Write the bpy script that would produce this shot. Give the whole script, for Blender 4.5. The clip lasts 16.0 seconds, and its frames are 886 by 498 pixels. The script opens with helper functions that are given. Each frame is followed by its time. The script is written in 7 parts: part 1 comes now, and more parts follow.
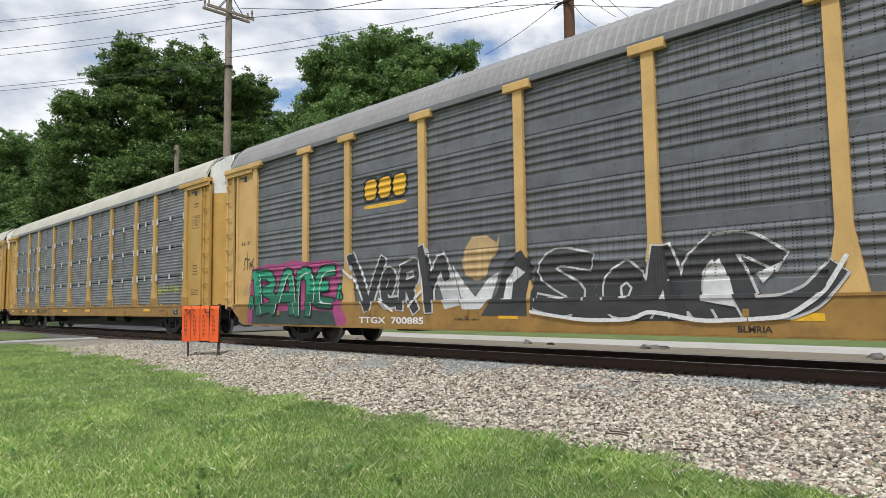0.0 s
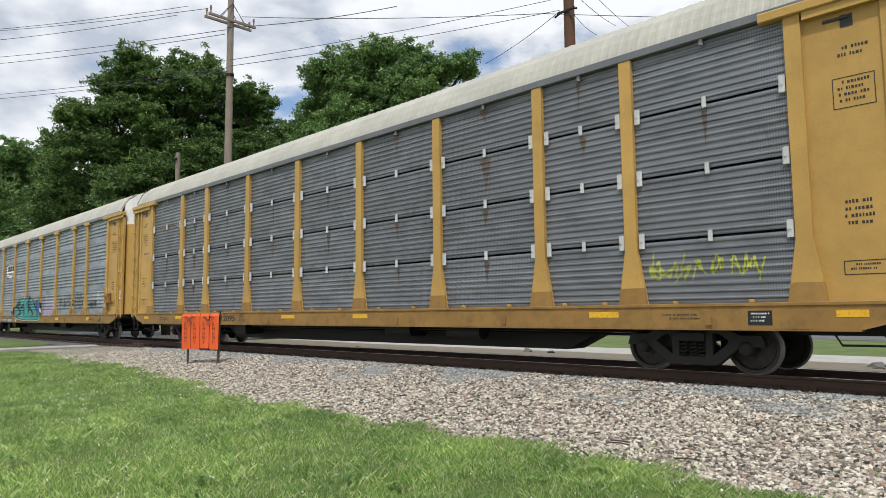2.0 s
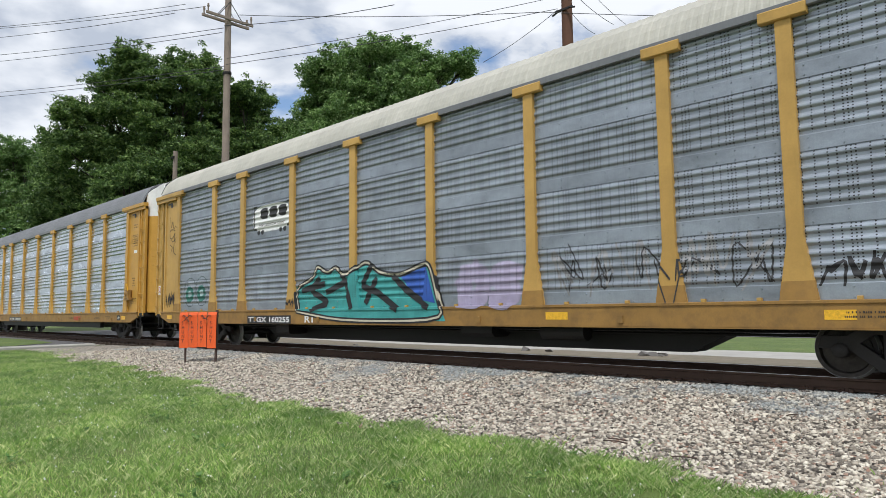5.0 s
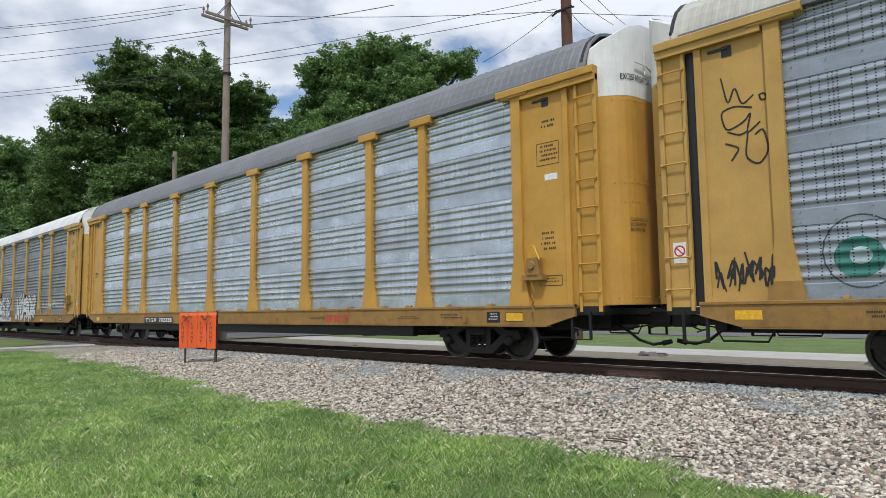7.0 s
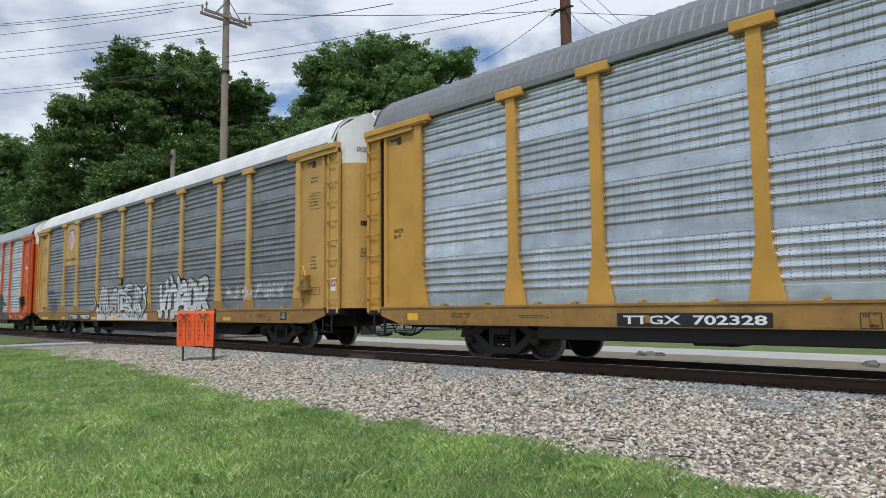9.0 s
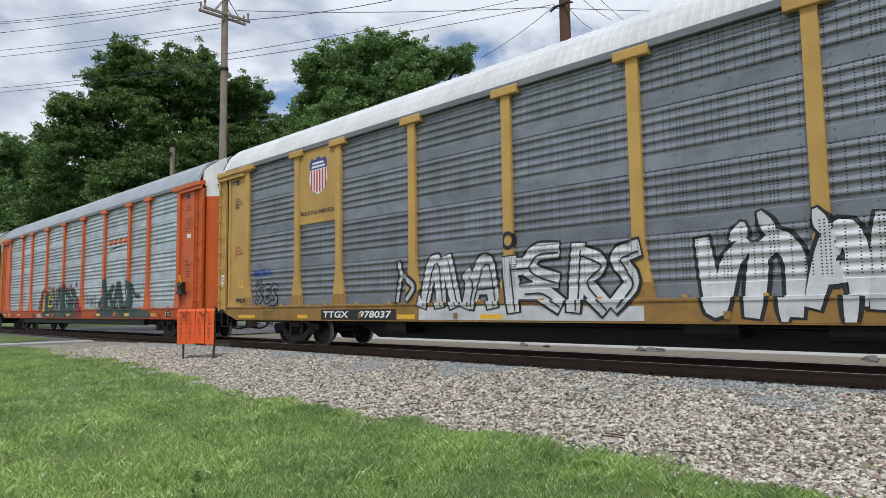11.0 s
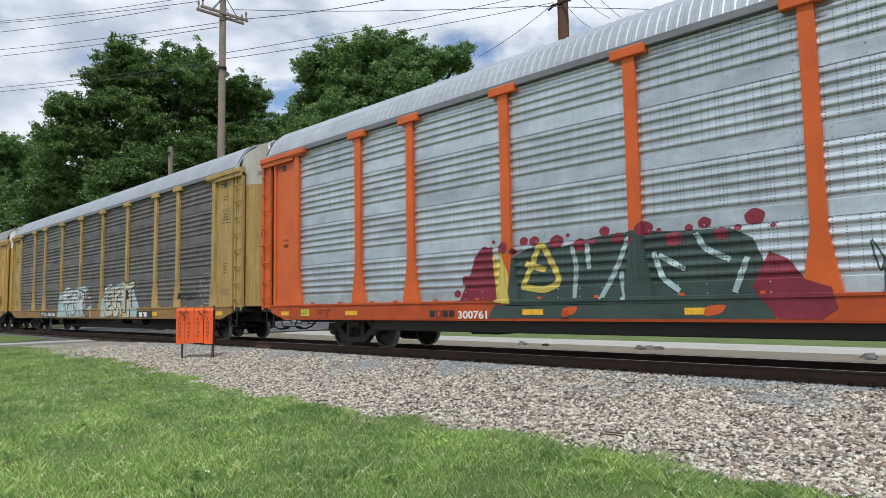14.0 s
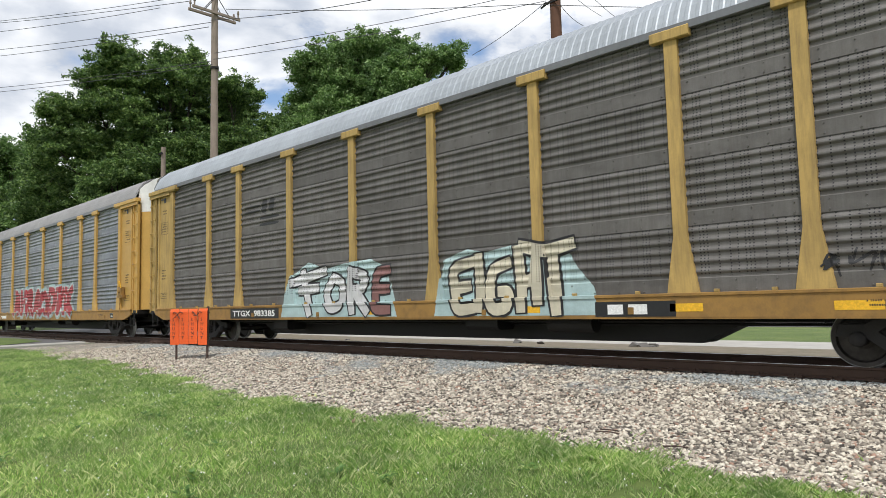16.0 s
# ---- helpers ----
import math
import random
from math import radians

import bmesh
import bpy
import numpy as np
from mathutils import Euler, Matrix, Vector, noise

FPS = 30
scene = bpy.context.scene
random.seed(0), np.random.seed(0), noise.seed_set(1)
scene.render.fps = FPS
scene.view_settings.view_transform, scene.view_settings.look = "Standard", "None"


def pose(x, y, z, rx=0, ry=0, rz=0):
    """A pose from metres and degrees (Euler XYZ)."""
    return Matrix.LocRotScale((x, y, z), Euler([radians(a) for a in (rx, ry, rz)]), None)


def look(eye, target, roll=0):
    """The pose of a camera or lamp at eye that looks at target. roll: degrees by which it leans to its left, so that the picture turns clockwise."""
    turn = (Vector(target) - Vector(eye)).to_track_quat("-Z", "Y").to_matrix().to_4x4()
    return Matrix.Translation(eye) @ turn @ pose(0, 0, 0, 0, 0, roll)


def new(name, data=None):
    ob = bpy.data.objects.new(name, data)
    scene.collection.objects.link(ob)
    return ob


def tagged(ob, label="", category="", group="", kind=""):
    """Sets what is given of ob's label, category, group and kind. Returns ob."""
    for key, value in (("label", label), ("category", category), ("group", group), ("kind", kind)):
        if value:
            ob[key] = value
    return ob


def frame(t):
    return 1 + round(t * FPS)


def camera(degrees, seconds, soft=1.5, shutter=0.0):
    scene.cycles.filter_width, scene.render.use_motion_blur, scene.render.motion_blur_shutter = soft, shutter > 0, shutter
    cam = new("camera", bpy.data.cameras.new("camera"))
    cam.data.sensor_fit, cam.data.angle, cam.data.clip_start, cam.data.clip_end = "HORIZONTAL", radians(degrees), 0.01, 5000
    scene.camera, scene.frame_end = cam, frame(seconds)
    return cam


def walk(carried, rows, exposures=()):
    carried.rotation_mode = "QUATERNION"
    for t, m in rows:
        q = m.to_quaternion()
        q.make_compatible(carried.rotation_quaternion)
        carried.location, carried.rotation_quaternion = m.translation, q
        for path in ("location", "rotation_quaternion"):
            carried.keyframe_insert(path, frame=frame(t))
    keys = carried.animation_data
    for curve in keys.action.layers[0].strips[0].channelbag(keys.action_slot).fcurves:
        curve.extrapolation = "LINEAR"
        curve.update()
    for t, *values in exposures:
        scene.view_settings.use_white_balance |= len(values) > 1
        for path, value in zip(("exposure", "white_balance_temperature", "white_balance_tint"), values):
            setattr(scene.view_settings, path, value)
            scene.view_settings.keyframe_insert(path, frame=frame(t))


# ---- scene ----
# ---------------------------------------------------------------- camera
# x runs along the track (the train goes to +x), y away from the viewer, z = 0 is the top of the rail.
cam = camera(66.81, 16.0, soft=0.65, shutter=0.0)
EYE = Vector((0.0, 0.0, 1.05))
# seconds, heading, tilt and lean in degrees
TURNS = [
    (0.0, -44.998, 4.689, -0.764), (0.5, -44.944, 4.640, -0.744), (1.0, -44.988, 4.699, -0.707),
    (1.5, -45.100, 5.030, -0.740), (2.0, -45.021, 5.370, -0.650), (2.5, -44.916, 5.450, -0.582),
    (3.0, -44.860, 5.310, -0.570), (3.5, -44.852, 5.205, -0.577), (4.0, -44.880, 5.190, -0.590),
    (6.5, -44.720, 5.350, -0.780), (7.0, -44.810, 5.265, -0.744), (7.5, -44.870, 5.230, -0.675),
    (8.0, -44.810, 5.220, -0.560), (8.5, -44.700, 5.180, -0.530), (9.0, -44.660, 5.180, -0.542),
    (11.5, -44.650, 4.865, -0.800), (12.0, -44.640, 4.860, -0.800), (12.5, -44.673, 4.856, -0.828),
    (13.0, -44.750, 4.856, -0.850), (13.5, -44.680, 4.840, -0.880), (14.0, -44.550, 4.800, -0.920),
    (14.5, -44.460, 4.690, -1.060), (15.0, -44.345, 4.630, -1.210), (15.5, -44.220, 4.670, -1.350),
    (16.0, -44.068, 4.694, -1.367)]


def aim(heading, tilt, lean):
    a, b = radians(heading), radians(tilt)
    way = Vector((math.sin(a) * math.cos(b), math.cos(a) * math.cos(b), math.sin(b)))
    return look(EYE, EYE + way, lean)


walk(cam, [(t, aim(*r)) for t, *r in TURNS], exposures=[(0.0, -0.14, 6270, 10), (1.5, -0.18, 6240, 10), (4.0, -0.20, 6140, 10), (6.5, -0.26, 5990, 10), (9.0, -0.40, 5840, 10), (12.5, -0.35, 5940, 10), (14.5, -0.24, 5990, 10), (15.5, -0.22, 6190, 10), (16.0, -0.05, 6290, 10)])

# ---------------------------------------------------------------- world and sun
SUN_UP, SUN_AZ = radians(60), radians(142)   # azimuth from +y, clockwise
world = bpy.data.worlds.new("sky")
scene.world = world
world.use_nodes = True


def sky():
    nt = world.node_tree
    nt.nodes.clear()
    N, L = nt.nodes.new, nt.links.new
    out, bg, bgc, mix = N("ShaderNodeOutputWorld"), N("ShaderNodeBackground"), N("ShaderNodeBackground"), N("ShaderNodeMixShader")
    tex = N("ShaderNodeTexSky")
    tex.sky_type, tex.sun_disc, tex.sun_elevation, tex.sun_rotation = "NISHITA", False, SUN_UP, SUN_AZ
    L(tex.outputs[0], bg.inputs[0])
    bg.inputs[1].default_value = 0.17
    # heaped clouds: flattened puffs, white on their tops, grey where more cloud stands above
    co, puff, above = N("ShaderNodeTexCoord"), N("ShaderNodeMapping"), N("ShaderNodeMapping")
    for k, lift in ((puff, 0.0), (above, 0.16)):
        k.inputs["Scale"].default_value = (1.0, 1.0, 2.1)
        k.inputs["Location"].default_value = (7.9, 5.2, 1.1 + lift)
        L(co.outputs["Generated"], k.inputs[0])

    def heap(vec, detail):
        n = N("ShaderNodeTexNoise")
        n.inputs["Scale"].default_value, n.inputs["Detail"].default_value = 3.3, detail
        n.inputs["Roughness"].default_value, n.inputs["Distortion"].default_value = 0.55, 0.15
        L(vec, n.inputs[0])
        return n.outputs[0]

    here, over = heap(puff.outputs[0], 10), heap(above.outputs[0], 4)
    diff = N("ShaderNodeMath")
    diff.operation = "SUBTRACT"
    L(over, diff.inputs[0]); L(here, diff.inputs[1])
    cover, shade = N("ShaderNodeValToRGB"), N("ShaderNodeValToRGB")
    cover.color_ramp.elements[0].position, cover.color_ramp.elements[1].position = 0.35, 0.45
    far = N("ShaderNodeMath")
    far.operation, far.inputs[1].default_value = "ADD", 0.5
    L(diff.outputs[0], far.inputs[0])
    shade.color_ramp.elements[0].position, shade.color_ramp.elements[1].position = 0.46, 0.62
    shade.color_ramp.elements[0].color, shade.color_ramp.elements[1].color = (1.0, 1.0, 1.0, 1), (0.56, 0.60, 0.67, 1)
    L(here, cover.inputs[0]); L(far.outputs[0], shade.inputs[0])
    L(shade.outputs[0], bgc.inputs[0])
    bgc.inputs[1].default_value = 1.12
    L(cover.outputs[0], mix.inputs[0]); L(bg.outputs[0], mix.inputs[1]); L(bgc.outputs[0], mix.inputs[2])
    L(mix.outputs[0], out.inputs[0])


sky()
lamp = bpy.data.lights.new("sun", "SUN")
lamp.energy, lamp.angle, lamp.color = 3.4, radians(4.0), (1.0, 0.965, 0.91)
sun = new("sun", lamp)
sun.matrix_world = look((math.sin(SUN_AZ) * math.cos(SUN_UP) * 60, math.cos(SUN_AZ) * math.cos(SUN_UP) * 60, math.sin(SUN_UP) * 60), (0, 0, 0))


# ---------------------------------------------------------------- materials
def ramp(nt, src, stops):
    r = nt.nodes.new("ShaderNodeValToRGB")
    e = r.color_ramp.elements
    while len(e) < len(stops):
        e.new(0.5)
    for k, (p, c) in zip(e, stops):
        k.position, k.color = p, (*c, 1)
    nt.links.new(src, r.inputs[0])
    return r.outputs[0]


def tint(c, k):
    return tuple(min(1.0, v * k) for v in c)


def noise_tex(nt, vec, scale, detail=5, rough=0.6, dist=0.0):
    n = nt.nodes.new("ShaderNodeTexNoise")
    n.inputs["Scale"].default_value, n.inputs["Detail"].default_value = scale, detail
    n.inputs["Roughness"].default_value, n.inputs["Distortion"].default_value = rough, dist
    nt.links.new(vec, n.inputs[0])
    return n.outputs[0]


def blend(nt, a, b, fac, mode="MIX"):
    m = nt.nodes.new("ShaderNodeMix")
    m.data_type, m.blend_type = "RGBA", mode
    if isinstance(fac, float):
        m.inputs[0].default_value = fac
    else:
        nt.links.new(fac, m.inputs[0])
    for s, v in ((6, a), (7, b)):
        if isinstance(v, tuple):
            m.inputs[s].default_value = (*v, 1)
        else:
            nt.links.new(v, m.inputs[s])
    return m.outputs[2]


def calc(nt, op, a, b=None, c=None):
    m = nt.nodes.new("ShaderNodeMath")
    m.operation = op
    for k, v in enumerate((a, b, c)):
        if v is None:
            continue
        if isinstance(v, (int, float)):
            m.inputs[k].default_value = v
        else:
            nt.links.new(v, m.inputs[k])
    return m.outputs[0]


def scaled(nt, vec, s):
    m = nt.nodes.new("ShaderNodeMapping")
    m.inputs["Scale"].default_value = s
    nt.links.new(vec, m.inputs[0])
    return m.outputs[0]


def start(name, rough, metal=0.0):
    m = bpy.data.materials.new(name)
    m.use_nodes = True
    nt = m.node_tree
    b = nt.nodes["Principled BSDF"]
    b.inputs["Roughness"].default_value, b.inputs["Metallic"].default_value = rough, metal
    co = nt.nodes.new("ShaderNodeTexCoord").outputs["Object"]
    return m, nt, b, co


def bump(nt, b, height, strength, distance):
    n = nt.nodes.new("ShaderNodeBump")
    n.inputs["Strength"].default_value, n.inputs["Distance"].default_value = strength, distance
    nt.links.new(height, n.inputs["Height"])
    nt.links.new(n.outputs[0], b.inputs["Normal"])


def worn(name, base, dirt, rough=0.55, metal=0.0, amount=0.5, scale=1.2, grain=30.0, relief=0.002, vary=0.12, streak=True):
    """Paint or metal with drifting tone, fine grain and vertical dirt streaks."""
    m, nt, b, co = start(name, rough, metal)
    b.inputs["Specular IOR Level"].default_value = 0.3
    big = noise_tex(nt, co, scale, 6, 0.65)
    fine = noise_tex(nt, co, grain, 4, 0.6)
    col = ramp(nt, big, [(0.3, tint(base, 0.84)), (0.7, tint(base, 1.12))])
    col = blend(nt, col, ramp(nt, fine, [(0.3, (0.8,) * 3), (0.7, (1, 1, 1))]), 0.45, "MULTIPLY")
    down = noise_tex(nt, scaled(nt, co, (5.0, 5.0, 0.5) if streak else (1.7, 1.7, 1.7)), 2.2, 7, 0.7)
    col = blend(nt, col, dirt, ramp(nt, down, [(0.60 - 0.25 * amount, (0, 0, 0)), (0.82 - 0.1 * amount, (amount,) * 3)]))
    rnd = nt.nodes.new("ShaderNodeObjectInfo").outputs["Random"]
    col = blend(nt, col, ramp(nt, rnd, [(0, (1 - vary,) * 3), (1, (1, 1, 1))]), 1.0, "MULTIPLY")
    nt.links.new(col, b.inputs["Base Color"])
    nt.links.new(ramp(nt, fine, [(0.2, (rough * 0.8,) * 3), (0.8, (min(1, rough * 1.2),) * 3)]), b.inputs["Roughness"])
    bump(nt, b, fine, 0.3, relief)
    return m


def sheet(name, base, dirt, rough, metal, amount, dense, stain=0.3, foot=0.0):
    """Galvanised side sheet with rows of small round holes, streaks and cloudy patches."""
    m, nt, b, co = start(name, rough, metal)
    sep = nt.nodes.new("ShaderNodeSeparateXYZ")
    nt.links.new(co, sep.inputs[0])
    x, z = sep.outputs[0], sep.outputs[2]
    above = calc(nt, "GREATER_THAN", z, foot)
    if foot:
        z = calc(nt, "FLOORED_MODULO", calc(nt, "SUBTRACT", z, foot), 1.09)
    rnd = nt.nodes.new("ShaderNodeObjectInfo").outputs["Random"]
    off = nt.nodes.new("ShaderNodeCombineXYZ")
    shift = calc(nt, "MULTIPLY", rnd, 37.0)
    nt.links.new(shift, off.inputs[0]); nt.links.new(shift, off.inputs[2])
    add = nt.nodes.new("ShaderNodeVectorMath")
    nt.links.new(co, add.inputs[0]); nt.links.new(off.outputs[0], add.inputs[1])
    vec = add.outputs[0]
    big = noise_tex(nt, scaled(nt, vec, (0.8, 1, 1.6)), 1.3, 7, 0.62, 0.3)
    fine = noise_tex(nt, vec, 45, 3, 0.6)
    col = ramp(nt, big, [(0.28, tint(base, 0.72)), (0.5, base), (0.74, tint(base, 1.25))])
    col = blend(nt, col, ramp(nt, fine, [(0.3, (0.78,) * 3), (0.7, (1, 1, 1))]), 0.5, "MULTIPLY")
    down = noise_tex(nt, scaled(nt, vec, (3.2, 1, 0.35)), 2.0, 8, 0.72)
    col = blend(nt, col, dirt, ramp(nt, down, [(0.60 - 0.3 * amount, (0, 0, 0)), (0.85 - 0.1 * amount, (amount,) * 3)]))
    rust = noise_tex(nt, scaled(nt, vec, (2.0, 1, 0.7)), 1.1, 9, 0.75, 0.4)
    col = blend(nt, col, (0.10, 0.055, 0.035), ramp(nt, rust, [(0.60, (0, 0, 0)), (0.74, (stain,) * 3)]))
    col = blend(nt, col, ramp(nt, rnd, [(0, (0.82,) * 3), (1, (1, 1, 1))]), 1.0, "MULTIPLY")
    # holes
    if dense:
        u, w, rad = calc(nt, "FRACT", calc(nt, "MULTIPLY", x, 26.0)), calc(nt, "FRACT", calc(nt, "MULTIPLY", z, 19.0)), 0.20
        group = None
    else:
        # columns of holes: three close together, then single ones
        u, w, rad = calc(nt, "FRACT", calc(nt, "MULTIPLY", x, 17.0)), calc(nt, "FRACT", calc(nt, "MULTIPLY", z, 21.0)), 0.17 if metal > 0.65 else 0.225
        col_no = calc(nt, "FLOORED_MODULO", calc(nt, "FLOOR", calc(nt, "MULTIPLY", x, 17.0)), 12.0)
        group = None
        for c in (0, 1, 2, 5, 8, 10):
            one = calc(nt, "COMPARE", col_no, float(c), 0.3)
            group = one if group is None else calc(nt, "ADD", group, one)
        group = calc(nt, "MULTIPLY", calc(nt, "MULTIPLY", group, above), calc(nt, "GREATER_THAN", z, 0.27))
    du, dw = calc(nt, "SUBTRACT", u, 0.5), calc(nt, "SUBTRACT", w, 0.5)
    r = calc(nt, "SQRT", calc(nt, "ADD", calc(nt, "MULTIPLY", du, du), calc(nt, "MULTIPLY", dw, dw)))
    hole = calc(nt, "LESS_THAN", r, rad)
    if group is not None:
        hole = calc(nt, "MULTIPLY", hole, group)
    col = blend(nt, col, (0.012, 0.012, 0.013), hole)
    nt.links.new(col, b.inputs["Base Color"])
    nt.links.new(calc(nt, "MULTIPLY", metal, calc(nt, "SUBTRACT", 1.0, hole)), b.inputs["Metallic"])
    nt.links.new(ramp(nt, big, [(0.3, (min(1, rough * 1.3),) * 3), (0.7, (rough * 0.8,) * 3)]), b.inputs["Roughness"])
    bump(nt, b, blend(nt, fine, big, 0.6), 0.25, 0.006)
    return m


def plain(name, base, rough=0.6, metal=0.0, grain=25.0, vary=0.25):
    m, nt, b, co = start(name, rough, metal)
    n = noise_tex(nt, co, grain, 5, 0.65)
    nt.links.new(ramp(nt, n, [(0.3, tint(base, 1 - vary)), (0.7, tint(base, 1 + vary * 0.6))]), b.inputs["Base Color"])
    bump(nt, b, n, 0.2, 0.003)
    return m


def stones_mat():
    m, nt, b, co = start("crushed_stone", 0.9)
    rnd = nt.nodes.new("ShaderNodeNewGeometry").outputs["Random Per Island"]
    col = ramp(nt, rnd, [(0.0, (0.05, 0.043, 0.036)), (0.2, (0.18, 0.155, 0.125)), (0.45, (0.42, 0.37, 0.297)), (0.8, (0.74, 0.68, 0.56)), (0.93, (0.40, 0.33, 0.26)), (1.0, (0.34, 0.20, 0.14))])
    wide = noise_tex(nt, co, 0.7, 6, 0.65)
    sep = nt.nodes.new("ShaderNodeSeparateXYZ")
    nt.links.new(co, sep.inputs[0])
    # fresh blue-grey stone lies along the rail, older tan stone further out
    near_rail = calc(nt, "ADD", calc(nt, "MULTIPLY", calc(nt, "SUBTRACT", sep.outputs[1], 7.5), 0.16), calc(nt, "MULTIPLY", calc(nt, "SUBTRACT", wide, 0.5), 1.6))
    col = blend(nt, col, (0.27, 0.31, 0.32), ramp(nt, near_rail, [(0.36, (0, 0, 0)), (0.56, (0.7,) * 3)]))
    fine = noise_tex(nt, co, 60, 4, 0.6)
    col = blend(nt, col, ramp(nt, fine, [(0.3, (0.72,) * 3), (0.7, (1, 1, 1))]), 0.6, "MULTIPLY")
    nt.links.new(col, b.inputs["Base Color"])
    return m


def gravel_mat():
    m, nt, b, co = start("gravel_bed", 0.95)
    v = nt.nodes.new("ShaderNodeTexVoronoi")
    v.inputs["Scale"].default_value = 17.0
    nt.links.new(co, v.inputs[0])
    sep = nt.nodes.new("ShaderNodeSeparateColor")
    nt.links.new(v.outputs["Color"], sep.inputs[0])
    col = ramp(nt, sep.outputs[0], [(0, (0.20, 0.175, 0.14)), (0.5, (0.44, 0.39, 0.315)), (1, (0.66, 0.60, 0.49))])
    # stone cells darken towards their edges: shade between stones put into the colour
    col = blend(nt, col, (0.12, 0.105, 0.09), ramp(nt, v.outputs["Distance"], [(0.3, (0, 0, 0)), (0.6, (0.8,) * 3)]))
    wide = noise_tex(nt, co, 0.6, 5, 0.6)
    col = blend(nt, col, ramp(nt, wide, [(0.3, (0.75,) * 3), (0.7, (1, 1, 1))]), 0.8, "MULTIPLY")
    nt.links.new(col, b.inputs["Base Color"])
    bump(nt, b, v.outputs["Distance"], 0.8, -0.03)
    return m


def leaf_mat(name, dark, mid, light, patch=0.35, deep=0.7):
    m, nt, b, co = start(name, 0.55)
    rnd = nt.nodes.new("ShaderNodeNewGeometry").outputs["Random Per Island"]
    col = ramp(nt, rnd, [(0, dark), (0.55, mid), (1, light)])
    wide = noise_tex(nt, co, patch, 6, 0.65)
    col = blend(nt, col, ramp(nt, wide, [(0.35, (deep * 0.9, deep, deep)), (0.65, (1.0, 1.0, 0.9))]), 0.9, "MULTIPLY")
    nt.links.new(col, b.inputs["Base Color"])
    b.inputs["Transmission Weight"].default_value = 0.0
    b.inputs["Subsurface Weight"].default_value = 0.0
    tr = nt.nodes.new("ShaderNodeBsdfTranslucent")
    nt.links.new(col, tr.inputs[0])
    mx = nt.nodes.new("ShaderNodeMixShader")
    mx.inputs[0].default_value = 0.4
    nt.links.new(b.outputs[0], mx.inputs[1]); nt.links.new(tr.outputs[0], mx.inputs[2])
    nt.links.new(mx.outputs[0], nt.nodes["Material Output"].inputs[0])
    return m


def turf_mat():
    m, nt, b, co = start("turf", 0.95)
    n1, n2 = noise_tex(nt, co, 0.8, 6, 0.65), noise_tex(nt, co, 40, 4, 0.6)
    col = ramp(nt, n1, [(0.3, (0.075, 0.115, 0.022)), (0.55, (0.115, 0.165, 0.034)), (0.75, (0.20, 0.21, 0.075))])
    col = blend(nt, col, ramp(nt, n2, [(0.3, (0.5,) * 3), (0.7, (1.1, 1.1, 1.0))]), 0.7, "MULTIPLY")
    nt.links.new(col, b.inputs["Base Color"])
    bump(nt, b, n2, 0.6, 0.03)
    return m


YELLOW = worn("yellow_paint", (0.54, 0.329, 0.09), (0.34, 0.20, 0.07), 0.5, amount=0.25)
YELLOW_PALE = worn("faded_yellow_paint", (0.612, 0.392, 0.149), (0.36, 0.23, 0.11), 0.6, amount=0.25)
YELLOW_DEEP = worn("deep_yellow_paint", (0.543, 0.299, 0.055), (0.36, 0.18, 0.04), 0.45, amount=0.22)
YELLOW_GRIMY = worn("grimy_yellow_paint", (0.459, 0.311, 0.104), (0.10, 0.075, 0.05), 0.65, amount=0.6)
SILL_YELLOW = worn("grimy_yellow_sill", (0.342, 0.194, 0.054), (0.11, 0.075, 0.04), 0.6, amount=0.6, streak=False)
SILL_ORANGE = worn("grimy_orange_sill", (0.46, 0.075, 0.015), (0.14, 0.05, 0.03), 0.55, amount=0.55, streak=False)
ORANGE = worn("orange_paint", (0.60, 0.115, 0.022), (0.34, 0.065, 0.025), 0.45, amount=0.25)
WHITE = worn("white_paint", (0.78, 0.77, 0.74), (0.35, 0.32, 0.27), 0.5, amount=0.3)
ROOF_WHITE = worn("white_roof_paint", (0.627, 0.627, 0.617), (0.40, 0.38, 0.34), 0.55, amount=0.3)
ROOF_CREAM = worn("cream_roof_paint", (0.478, 0.46, 0.396), (0.34, 0.30, 0.22), 0.6, amount=0.4)
ROOF_GREY = worn("grey_galvanised_roof", (0.27, 0.265, 0.26), (0.17, 0.155, 0.145), 0.6, 0.2, amount=0.4)
ROOF_DARK = worn("dark_grey_roof", (0.20, 0.205, 0.215), (0.11, 0.11, 0.11), 0.5, 0.2, amount=0.4)
ROOF_SILVER = worn("silver_roof", (0.40, 0.43, 0.46), (0.25, 0.26, 0.27), 0.5, 0.4, amount=0.3)
SHEET_DULL = sheet("dull_grey_sheet", (0.184, 0.193, 0.207), (0.10, 0.10, 0.10), 0.45, 0.5, 0.5, False, 0.35)
SHEET_FINE = sheet("perforated_grey_sheet", (0.216, 0.228, 0.248), (0.15, 0.145, 0.145), 0.45, 0.4, 0.4, True, 0.8)
SHEET_BLUE = sheet("pale_grey_sheet", (0.334, 0.37, 0.414), (0.20, 0.215, 0.24), 0.42, 0.6, 0.4, False, 0.12)
SHEET_BRIGHT = sheet("bright_galvanised_sheet", (0.594, 0.647, 0.7), (0.30, 0.33, 0.37), 0.28, 0.9, 0.4, False, 0.05)
SHEET_GREY = sheet("grey_galvanised_sheet", (0.261, 0.279, 0.306), (0.15, 0.155, 0.17), 0.43, 0.55, 0.45, False, 0.12)
